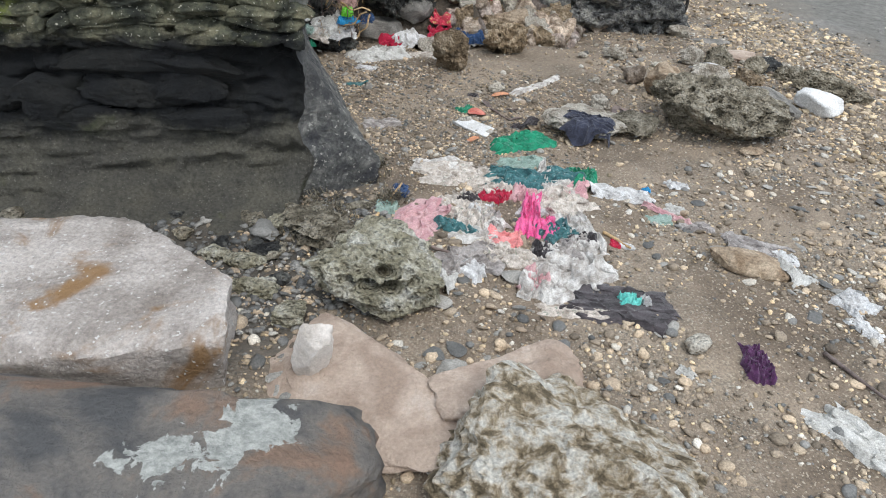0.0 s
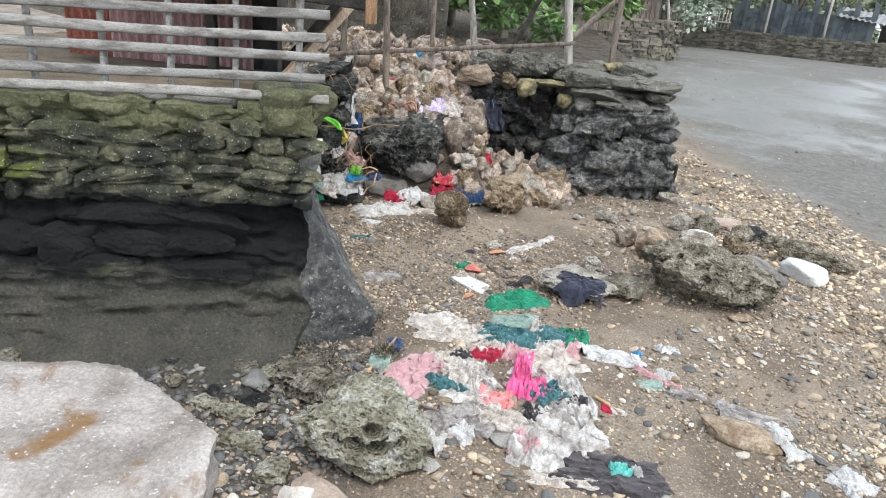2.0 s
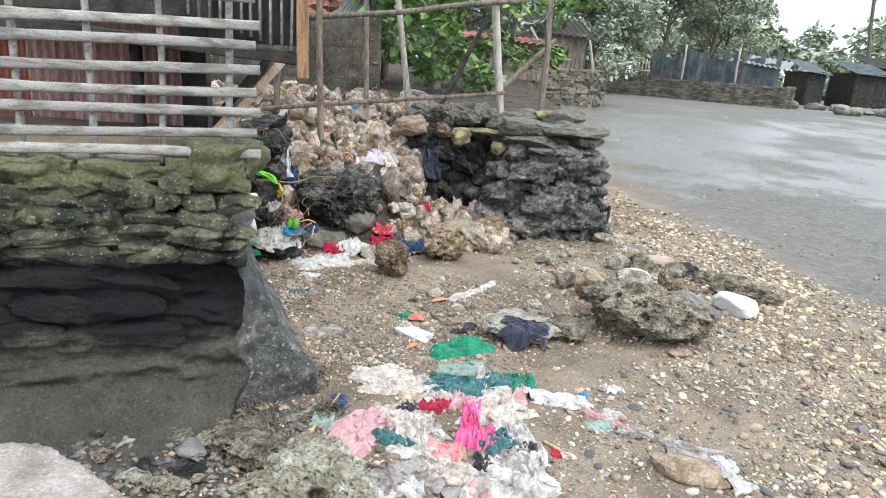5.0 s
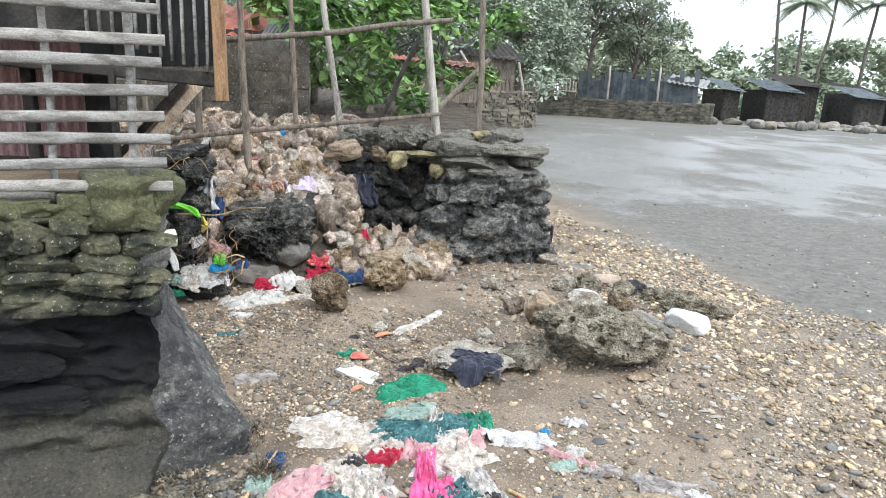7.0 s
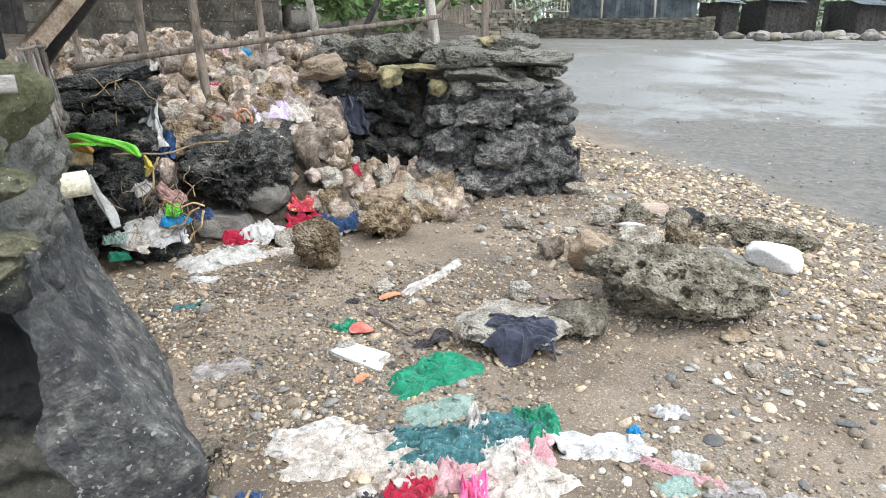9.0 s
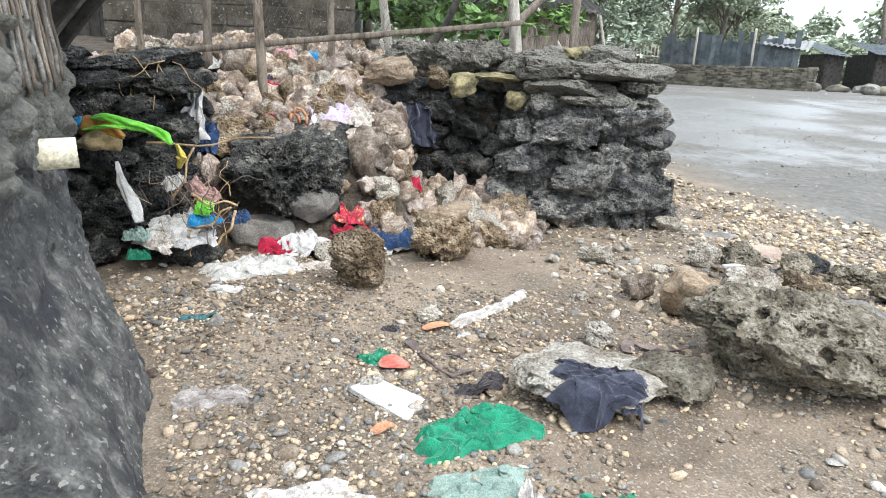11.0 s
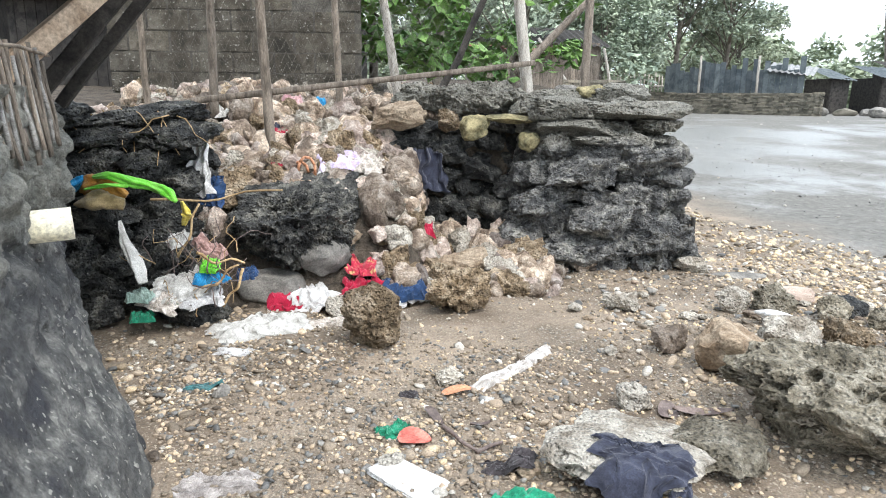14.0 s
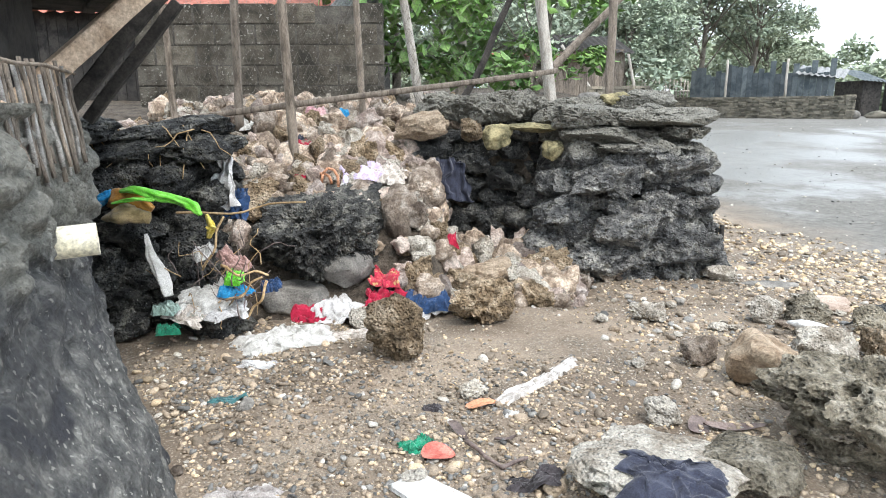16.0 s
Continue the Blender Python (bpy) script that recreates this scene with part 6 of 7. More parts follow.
G2 = "discarded clothes on the beach"
for row in (
        ("blouse", -0.08, 3.46, 0.3, 0.46, -20, "c_pink", "pale pink crumpled blouse on sand", 0.07),
        ("shirt", 0.14, 4.08, 0.56, 0.28, -6, "c_cream", "crumpled printed cream shirt", 0.06),
        ("shirt", -0.02, 4.2, 0.3, 0.2, 12, "c_white", "dirty white rag", 0.05),
        ("skirt", 0.56, 4.6, 0.46, 0.22, 22, "c_green", "emerald green crumpled skirt", 0.09),
        ("rag", 0.58, 4.3, 0.3, 0.16, 6, "c_sage", "pale mint rag", 0.05),
        ("scarf", 0.64, 4.06, 0.62, 0.26, 4, "c_teal", "patterned teal scarf in a twisted heap", 0.11),
        ("skirt", 0.95, 4.1, 0.2, 0.34, -10, "c_green", "emerald green rag bunched up", 0.09),
        ("rag", 0.36, 3.8, 0.2, 0.16, -30, "c_red", "bright red rag", 0.07),
        ("garment", 0.58, 3.56, 0.13, 0.5, -8, "c_hot", "bright pink leggings lying across the heap", 0.12),
        ("garment", 0.68, 3.42, 0.12, 0.2, 20, "c_hot", "bright pink rag folded over", 0.09),
        ("shirt", 0.42, 3.28, 0.2, 0.2, 0, "c_coral", "coral pink crumpled shirt", 0.07),
        ("shirt", 0.2, 3.58, 0.28, 0.5, 24, "c_cream", "printed cream shirt twisted in a heap", 0.08),
        ("shirt", 0.26, 3.36, 0.3, 0.22, -20, "c_white", "dirty white crumpled shirt", 0.07),
        ("dress", 0.8, 3.78, 0.36, 0.3, 15, "c_cream", "flowered cream dress crumpled up", 0.08),
        ("rag", 0.86, 3.4, 0.2, 0.4, 12, "c_white", "white twisted rag", 0.07),
        ("rag", 0.2, 3.05, 0.36, 0.26, 10, "c_grey", "muddy grey printed rag", 0.08),
        ("rag", 0.46, 3.1, 0.24, 0.2, -14, "c_cream", "muddy cream rag", 0.07),
        ("top", 0.64, 3.18, 0.14, 0.16, -14, "c_black", "black crumpled top", 0.07),
        ("shirt", 0.8, 3.08, 0.36, 0.36, 30, "c_white", "dirty white shirt with grey folds", 0.09),
        ("rag", 0.78, 3.22, 0.26, 0.18, -24, "c_grey", "muddy grey rag", 0.08),
        ("shirt", 0.63, 2.88, 0.24, 0.28, -24, "c_white", "striped white shirt soiled with mud", 0.08),
        ("garment", 0.98, 2.76, 0.48, 0.32, -16, "c_black", "charcoal trousers spread flat on sand", 0.04),
        ("rag", 0.74, 2.68, 0.32, 0.08, -4, "c_cream", "cream waistband strip", 0.04),
        ("packet", 1.04, 2.8, 0.11, 0.08, 0, "c_turq", "turquoise plastic packet", 0.07),
        ("packet", 1.12, 2.79, 0.05, 0.08, 0, "c_clean", "white end of a plastic packet", 0.06),
        ("shirt", 1.18, 3.92, 0.4, 0.17, -14, "c_clean", "white shirt twisted on the shingle", 0.06),
        ("ribbon", 1.46, 3.72, 0.34, 0.06, -34, "c_pink", "dusty pink twisted strip", 0.04),
        ("rag", 1.4, 3.66, 0.14, 0.1, 10, "c_sage", "pale green rag", 0.03),
        ("rag", 1.52, 3.8, 0.13, 0.09, -30, "c_film", "pale blue plastic scrap", 0.03),
        ("rag", 1.62, 3.6, 0.22, 0.12, 10, "c_grey", "grey muddy rag", 0.04),
        ("bag", 1.62, 4.15, 0.16, 0.11, 10, "c_clean", "white crumpled plastic bag", 0.06),
        ("cap", 1.39, 4.02, 0.06, 0.05, 0, "c_cyan", "bright blue plastic scrap", 0.04),
        ("rag", 1.88, 3.42, 0.34, 0.18, -24, "c_grey", "grey muddy cloth beside the tan slab", 0.04),
        ("wrapper", 2.02, 3.32, 0.16, 0.1, -20, "c_clean", "white plastic wrapper", 0.03),
        ("wrapper", 2.02, 3.14, 0.2, 0.14, 20, "c_film", "white and blue plastic wrapper", 0.04),
        ("bag", 2.24, 2.92, 0.2, 0.18, 30, "c_clean", "white plastic bag with blue stripes", 0.05),
        ("bag", 2.2, 2.72, 0.1, 0.18, 20, "c_clean", "white plastic bag tail", 0.04),
        ("garment", 1.55, 2.4, 0.12, 0.24, -4, "c_purple", "dark purple knotted cloth", 0.08),
        ("wrapper", 1.2, 2.3, 0.08, 0.06, -30, "c_film", "clear crumpled plastic wrapper", 0.03),
        ("cloth", 1.84, 1.98, 0.2, 0.42, 36, "c_film", "long dirty white plastic rag", 0.05),
        ("wrapper", 1.12, 3.32, 0.1, 0.05, -20, "c_clean", "white scrap with red end", 0.03),
        ("wrapper", 1.06, 3.32, 0.06, 0.05, -20, "c_red", "red plastic scrap", 0.03),
        ("rag", -0.3, 3.58, 0.14, 0.16, 0, "c_sage", "sage green rag", 0.06),
        ("rag", -0.24, 3.82, 0.1, 0.2, 10, "c_blue", "faded blue rag", 0.04),
        ("rag", 0.08, 2.86, 0.14, 0.2, -12, "c_film", "grey plastic rag beside the holed coral", 0.06),
        ("rag", -0.46, 2.2, 0.08, 0.05, -12, "c_purple", "magenta scrap under the white stone", 0.1),
        ("rag", 1.2, 4.72, 0.1, 0.14, -10, "c_navy", "small navy scrap", 0.05),
        ("rag", 0.62, 4.95, 0.22, 0.1, -20, "c_black", "black twisted strap", 0.05),
        ("bag", -0.74, 6.56, 0.54, 0.36, 24, "c_film", "large dirty white plastic sack", 0.09),
        ("paper", -0.82, 6.18, 0.2, 0.08, -4, "c_clean", "white plastic scrap", 0.03),
        ("cloth", -0.44, 7.0, 0.42, 0.28, -20, "c_clean", "white cloth draped over stones", 0.08),
        ("cloth", -0.3, 6.66, 0.3, 0.12, 10, "c_cream", "dirty cream rag beside the coral", 0.04),
        ("rag", -0.66, 6.98, 0.26, 0.14, 16, "c_red", "crimson rag between the boulders", 0.08),
        ("cloth", 0.16, 7.12, 0.42, 0.22, 24, "c_clean", "white cloth pressed among the coral", 0.08),
        ("rag", -0.84, 5.74, 0.22, 0.08, 0, "c_teal", "thin teal string rag", 0.02),
        ("rag", -0.5, 4.88, 0.28, 0.14, 4, "c_grey", "muddy grey-green rag on gravel", 0.05),
        ("rag", 0.2, 5.68, 0.1, 0.07, 0, "c_black", "dark slate-coloured scrap", 0.03),
        ("wrapper", 0.6, 5.62, 0.08, 0.05, 0, "c_film", "small blue and white wrapper", 0.02),
        ("rag", 0.16, 5.32, 0.15, 0.13, 40, "c_green", "green knitted scrap", 0.05)):
    nm, x, y, w, l, rot, mat, label, h = row
    cloth(nm, x, y, w, l, rot, mat, label, int(abs(x * 37 + y * 91)) + 3, h, group=G2, n=64 if w * l > 0.06 else 34, ragged=0.34 if nm not in ("bag", "cloth") else 0.18)
cloth("strip", 0.79, 5.98, 0.68, 0.09, 46, "c_white", "long dirty white cloth strip on sand", 413, 0.04, n=50, ragged=0.15, folds=6.0, group=G2)
cloth("shirt", 1.06, 4.78, 0.34, 0.26, -14, "c_navy", "navy crumpled shirt draped over the pale rock", 411, 0.05, cap=0.22)
v, f = stone_shape(950, 5, 0.1, 0, cuts=[(0, 0, 1, 0.1), (0, 0, -1, 0.1), (1, 0.1, 0, 0.16), (-0.9, 0.5, 0, 0.15), (-0.3, -1, 0, 0.075), (0.2, 1, 0, 0.08)])
put("foam_board", mesh_of("foam_board", v * (0.95, 0.95, 0.1), f, [M["foam"]]), None, pose(0.22, 4.88, gz(0.22, 4.88) + 0.02, 3, 0, -28), "broken white foam board on gravel", "foam board")
v, f = stone_shape(951, 4, 0.12, 9, 0.02, 0.62, 0, 0.6)
put("foam_block", mesh_of("foam_block", v * (0.2, 0.14, 0.1), f, [M["foam"]]), None, pose(3.2, 5.66, gz(3.2, 5.66) + 0.07, 0, 10, -20), "weathered white foam block beside dark rocks", "foam block")
v, f = stone_shape(952, 3, 0.1, 6, 0.02, 0.7, 0, 0.6)
put("foam_block", mesh_of("foam_block", v * (0.14, 0.07, 0.04), f, [M["foam"]]), None, pose(2.58, 6.62, gz(2.58, 6.62) + 0.05, 0, 12, -30), "crushed white plastic on the coral", "foam block")


# cloth on the rubble slope
def slope_cloth(name, x, y, w, l, rot, mat, label, seed, h=0.08, lift=0.06):
    b = bz(x, y) + lift
    ty = (bz(x, y + 0.1) - bz(x, y - 0.1)) / 0.2
    cloth(name, x, y, w, l, rot, mat, label, seed, h, base=b, tilt=(0.0, min(ty, 0.35)), n=40, group="rags caught in the rubble", ragged=0.28)


for k, row in enumerate((
        ("blouse", -0.42, 8.05, 0.3, 0.26, 10, "c_lilac", "lilac blouse on the rubble", 0.1),
        ("rag", -0.2, 8.0, 0.34, 0.22, -40, "c_cream", "pinkish white printed rag on the rubble", 0.08),
        ("rag", -0.52, 7.9, 0.16, 0.14, 0, "c_clean", "white rag on the rubble", 0.06),
        ("shirt", -0.18, 7.06, 0.3, 0.2, -10, "c_red", "crimson shirt hanging over rubble", 0.1),
        ("rag", -0.16, 7.2, 0.22, 0.14, -8, "c_floral", "red and orange flowered rag", 0.05),
        ("garment", 0.1, 7.08, 0.36, 0.2, 14, "c_blue", "dark blue jeans crumpled on rubble", 0.1),
        ("rag", -1.05, 8.6, 0.16, 0.14, 0, "c_red", "dark red rag by the post", 0.07),
        ("rag", -1.15, 8.7, 0.18, 0.12, 30, "c_navy", "navy rag by the post", 0.07),
        ("rag", -1.24, 7.9, 0.14, 0.14, 16, "c_cream", "tan rag on the rubble", 0.05),
        ("rag", -0.9, 7.95, 0.2, 0.06, 4, "c_red", "thin red strip on the boulder", 0.05),
        ("rag", -0.1, 9.0, 0.18, 0.14, 0, "c_teal", "teal netting scrap on the bank", 0.1),
        ("rag", -0.82, 9.5, 0.14, 0.12, 0, "c_cyan", "blue plastic scrap on the bank", 0.06),
        ("rag", 0.26, 7.9, 0.16, 0.12, 0, "c_red", "red rag at the wall's foot", 0.1),
        ("rag", 0.0, 7.75, 0.06, 0.16, 20, "c_cyan", "turquoise plastic strip", 0.05),
        ("rag", -1.1, 9.5, 0.2, 0.14, 20, "c_pink", "faded pink rag on the bank", 0.06),
        ("rag", -1.7, 9.2, 0.2, 0.14, 20, "c_film", "plastic film on the bank", 0.06))):
    slope_cloth(*row[:8], 1000 + k * 7, row[8])
# rope coil of orange tubing
v, f = join([rod((-0.74 + 0.07 * math.cos(a), 7.92, 0.86 + 0.09 * math.sin(a)), (-0.74 + 0.07 * math.cos(a + 0.7), 7.92, 0.86 + 0.09 * math.sin(a + 0.7)), 0.012, 0.012, 3, 1, 2, 6, 0.0) for a in np.arange(0, 4.2, 0.7)]
            + [rod((-0.68 + 0.07 * math.cos(a), 7.9, 0.88 + 0.11 * math.sin(a)), (-0.68 + 0.07 * math.cos(a + 0.7), 7.9, 0.88 + 0.11 * math.sin(a + 0.7)), 0.012, 0.012, 3, 1, 2, 6, 0.0) for a in np.arange(-1, 3, 0.7)])
put("rope", mesh_of("rope", v, f, [M["orange_leaf"]]), None, None, "loop of faded orange rope on the rubble", "rope")


def hang(name, x, y, z, w, h, rot, mat, label, seed, bulge=0.05, lean=0.15):
    """A rag hanging or slumped against stones: folded upright sheet with ragged hem."""
    n = 26
    u, v = np.meshgrid(np.linspace(-1, 1, n + 1), np.linspace(0, 1, n + 1), indexing="ij")
    u, v = u.ravel(), v.ravel()
    q = np.c_[u * 1.5, v * 1.5, u * 0]
    px = u * w / 2 * (0.55 + 0.5 * (1 - v) + 0.3 * fbm(q, seed, 3)) + 0.03 * fbm(q * 3, seed + 3, 2)
    pz = (v - 1 + 0.12 * fbm(q * 2, seed + 1, 2)) * h
    py = -bulge * (1 - np.abs(np.sin(u * 5 + 2 * fbm(q, seed + 2, 2)))) - lean * (1 - v) * h
    i = np.arange((n + 1) ** 2).reshape(n + 1, n + 1)
    f = np.stack([i[:-1, :-1], i[1:, :-1], i[1:, 1:], i[:-1, 1:]], -1).reshape(-1, 4)
    return put(name, mesh_of(name, np.c_[px, py, pz], f, [M[mat]]), None, pose(x, y, z, 0, 0, rot), label, "cloth")


hang("shirt", 0.28, 8.42, 1.02, 0.42, 0.36, 6, "c_navy", "navy shirt hanging over dark wall stones", 5)
hang("rag", -1.28, 7.28, 1.16, 0.26, 0.36, -10, "c_clean", "white rag hanging from the wall stub", 6, 0.05, 0.3)
hang("rag", -1.2, 7.26, 0.9, 0.16, 0.2, -10, "c_blue", "blue rag hanging by the stub", 7, 0.05, 0.3)
# bundle on the stub's ledge
def wrung(name, pts, radii, mat, label, seed, twist=5.0, ribs=5, flat=0.75):
    """A wrung or rolled cloth: a tapering tube along soft bends, with spiral folds."""
    n, m = 60, 28
    t = np.linspace(0, 1, n + 1)
    k = np.linspace(0, 1, len(pts))
    p = np.array(pts, float)
    c = np.stack([np.interp(t, k, p[:, a]) for a in range(3)], 1)
    for _ in range(6):
        c[1:-1] = (c[:-2] + c[1:-1] * 2 + c[2:]) / 4
    r = np.interp(t, k, radii)
    d = np.gradient(c, axis=0)
    d /= np.linalg.norm(d, axis=1)[:, None]
    side = np.cross(d, (0, 0, 1))
    side /= np.linalg.norm(side, axis=1)[:, None]
    up = np.cross(side, d)
    ang = np.linspace(0, 2 * np.pi, m, endpoint=False)
    A, T = np.meshgrid(ang, t)
    R = r[:, None] * (1 + 0.2 * np.cos(A * ribs + T * twist * 6.283) + 0.2 * fbm(np.c_[np.cos(A).ravel() * 1.6, np.sin(A).ravel() * 1.6, T.ravel() * 8], seed, 3).reshape(A.shape))
    v = c[:, None, :] + (R * np.cos(A))[:, :, None] * side[:, None, :] + (R * np.sin(A) * flat)[:, :, None] * up[:, None, :]
    i = np.arange((n + 1) * m).reshape(n + 1, m)
    f = np.stack([i[:-1], np.roll(i, -1, 1)[:-1], np.roll(i, -1, 1)[1:], i[1:]], -1).reshape(-1, 4).tolist()
    f += [i[0][::-1].tolist(), i[-1].tolist()]
    o = np.array(pts[0])
    return put(name, mesh_of(name, v.reshape(-1, 3) - o, f, [M[mat]]), None, Matrix.Translation(pts[0]), label, "cloth")


wrung("cloth_roll", [(-1.86, 6.74, 0.86), (-1.78, 6.7, 0.92), (-1.68, 6.68, 0.92), (-1.58, 6.7, 0.84)], [0.03, 0.07, 0.07, 0.03], "c_orange", "orange and brown stuffed cloth roll on the ledge", 31, 0.6, 4)
wrung("sack", [(-1.84, 6.62, 0.8), (-1.7, 6.58, 0.83), (-1.56, 6.62, 0.8)], [0.03, 0.08, 0.04], "c_sack", "brown stuffed sack under the orange roll", 32, 0.4, 3)
wrung("rag", [(-1.92, 6.7, 0.86), (-1.87, 6.68, 0.92), (-1.82, 6.68, 0.96)], [0.02, 0.045, 0.02], "c_cyan", "blue cloth end of the bundle", 33, 0.5, 4)
wrung("sash", [(-1.72, 6.6, 0.97), (-1.62, 6.58, 0.985), (-1.5, 6.6, 0.94), (-1.38, 6.62, 0.91), (-1.28, 6.58, 0.89), (-1.22, 6.55, 0.83)], [0.014, 0.034, 0.038, 0.03, 0.038, 0.012], "c_lime", "lime green twisted sash over the roll", 34, 1.5, 4)
wrung("sash", [(-1.76, 6.56, 0.9), (-1.62, 6.54, 0.93), (-1.5, 6.56, 0.92)], [0.008, 0.016, 0.01], "c_lime", "thin lime green strip across the roll", 36, 1.5, 3)
# tangle of plastic, rags and twigs slumped over the stones
for k, (x, y, z, w, l, rot, mat, label, slope) in enumerate((
        (-1.26, 6.62, 0.3, 0.4, 0.34, 10, "c_film", "shredded white plastic slumped over stones", 0.9),
        (-1.34, 6.5, 0.22, 0.3, 0.22, -20, "c_cream", "dirty cream rag in the tangle", 0.8),
        (-1.1, 6.56, 0.24, 0.3, 0.24, 20, "c_clean", "torn white plastic bag in the tangle", 0.8),
        (-1.47, 6.48, 0.26, 0.2, 0.14, 0, "c_sage", "sage green rag in the tangle", 0.5),
        (-1.45, 6.44, 0.14, 0.2, 0.12, 12, "c_green", "dark green rag below the tangle", 0.5),
        (-1.1, 6.74, 0.5, 0.3, 0.2, -30, "c_dusty", "dusty pink rag draped over twigs", 0.9),
        (-1.06, 6.62, 0.42, 0.13, 0.14, 0, "c_lime", "lime green string bundle", 0.9),
        (-1.08, 6.6, 0.34, 0.24, 0.12, 8, "c_cyan", "blue plastic caught in the tangle", 0.7),
        (-0.92, 6.86, 0.3, 0.16, 0.14, 10, "c_blue", "dark blue plastic under the boulder", 0.8),
        (-1.3, 6.76, 0.56, 0.16, 0.14, 40, "c_film", "torn plastic film on the twigs", 0.9))):
    cloth("rag" if k % 2 else "plastic_rag", x, y, w * 0.8, l * 0.65, rot, mat, label, 640 + 3 * k, 0.07, base=z - 0.02, tilt=(0.0, slope * 0.6), n=44, group="rags in the tangle", ragged=0.4)
wrung("plastic_strip", [(-1.6, 6.62, 0.7), (-1.55, 6.56, 0.58), (-1.48, 6.52, 0.45), (-1.43, 6.48, 0.34)], [0.01, 0.03, 0.045, 0.03], "c_film", "long twisted plastic strip hanging on black stones", 8, 0.8, 3, 0.5)
wrung("plastic_leaf", [(-1.24, 6.7, 0.66), (-1.2, 6.66, 0.74), (-1.22, 6.64, 0.82)], [0.012, 0.03, 0.01], "c_yellow", "yellow plastic scrap stuck on twigs", 71, 0.3, 3)
brush = empty("brushwood", (-1.1, 6.7, 0), "tangle of dry twigs and vines caught in litter", "twigs")
brush.location = (0, 0, 0)
rng = random.Random(31)
for k in range(44):
    p = np.array((rng.uniform(-1.4, -0.95), rng.uniform(6.5, 6.85), rng.uniform(0.12, 0.5)))
    d = np.array((rng.uniform(-0.25, 0.28), rng.uniform(-0.1, 0.12), rng.uniform(-0.02, 0.3)))
    v, f = rod(p, p + d, rng.uniform(0.003, 0.006), 0.003, k, 1, 7, 5, 0.07)
    put("twig", mesh_of("twig", v, f, [M["twig"] if k % 3 == 0 else M["brown_leaf"]]), brush)
for a, b in (((-1.12, 6.56, 0.52), (-0.84, 6.52, 0.43)), ((-0.84, 6.52, 0.43), (-0.95, 6.5, 0.17)), ((-1.1, 6.54, 0.3), (-0.86, 6.52, 0.42)), ((-1.5, 6.85, 0.8), (-0.7, 7.1, 0.8)), ((-1.3, 6.7, 0.45), (-1.12, 6.7, 0.78))):
    v, f = rod(a, b, 0.009, 0.007, 9, 1, 10, 6, 0.04)
    put("twig", mesh_of("twig", v, f, [M["twig"]]), brush, None, "bent pale stick")


# leaves and sticks on the sand
def leaf(x, y, L, W, rot, mat, label, seed):
    def fn(u, v):
        s = u * 2 - 1
        w = W * np.sqrt(np.clip(1 - s * s, 0, 1)) * (1 - 0.25 * s)
        return np.c_[s * L / 2, (v - 0.5) * w, 0.012 + 0.02 * np.abs(v - 0.5) + 0.012 * np.sin(s * 2 + seed)]
    v, f = shell(fn, 16, 6)
    return put("fallen_leaf", mesh_of("fallen_leaf", v, f, [M[mat]]), None, pose(x, y, gz(x, y), 0, 0, rot), label, "leaf", "fallen leaves on the beach")


leaf(0.45, 5.7, 0.17, 0.08, 10, "orange_leaf", "orange fallen leaf on sand", 1)
leaf(0.24, 5.22, 0.15, 0.14, 0, "red_leaf", "red fallen leaf on sand", 2)
leaf(0.33, 5.44, 0.16, 0.05, -60, "brown_leaf", "curled dark brown leaf", 3)
leaf(0.54, 5.36, 0.12, 0.03, 30, "brown_leaf", "curled dark brown leaf strip", 4)
leaf(1.58, 5.4, 0.28, 0.07, -6, "brown_leaf", "long dry brown leaf by stones", 5)
leaf(1.43, 5.44, 0.14, 0.09, 80, "brown_leaf", "dry grey-brown leaf by stones", 6)
leaf(0.22, 4.62, 0.1, 0.06, 20, "orange_leaf", "yellow fallen leaf among pebbles", 7)
for k, (a, b) in enumerate((((-0.36, 3.42), (-0.24, 3.9)), ((1.0, 3.42), (1.14, 3.28)), ((0.36, 5.32), (0.5, 5.1)), ((0.5, 5.1), (0.62, 5.2)), ((1.9, 2.5), (2.02, 2.2)), ((-0.24, 2.26), (-0.14, 2.16)), ((0.0, 3.18), (0.16, 3.1)))):
    pole("stick", (*a, gz(*a) + 0.015), (*b, gz(*b) + 0.02), 0.011 if k != 5 else 0.025, 0.007 if k != 5 else 0.02, M["twig"] if k in (0, 1, 5) else M["brown_leaf"], "dry stick lying on gravel", "stick", 50 + k, "sticks on the beach", 1.0, 0.006)


# small scraps filling out the heap of clothes
rng = random.Random(91)
for k in range(18):
    t = rng.random()
    x, y = 0.15 + 0.75 * rng.random(), 2.85 + 1.35 * t
    x += 0.12 * (t - 0.5)
    mat, what = rng.choice([("c_cream", "cream printed"), ("c_white", "dirty white"), ("c_clean", "white"), ("c_grey", "muddy grey"), ("c_pink", "dusty pink"), ("c_teal", "teal"), ("c_black", "charcoal"), ("c_white", "dirty white"), ("c_cream", "cream")])
    cloth("rag", x, y, rng.uniform(0.12, 0.24), rng.uniform(0.1, 0.2), rng.uniform(0, 180), mat, what + " crumpled rag in the clothes heap", 1500 + k, rng.uniform(0.05, 0.1), group=G2, n=32)


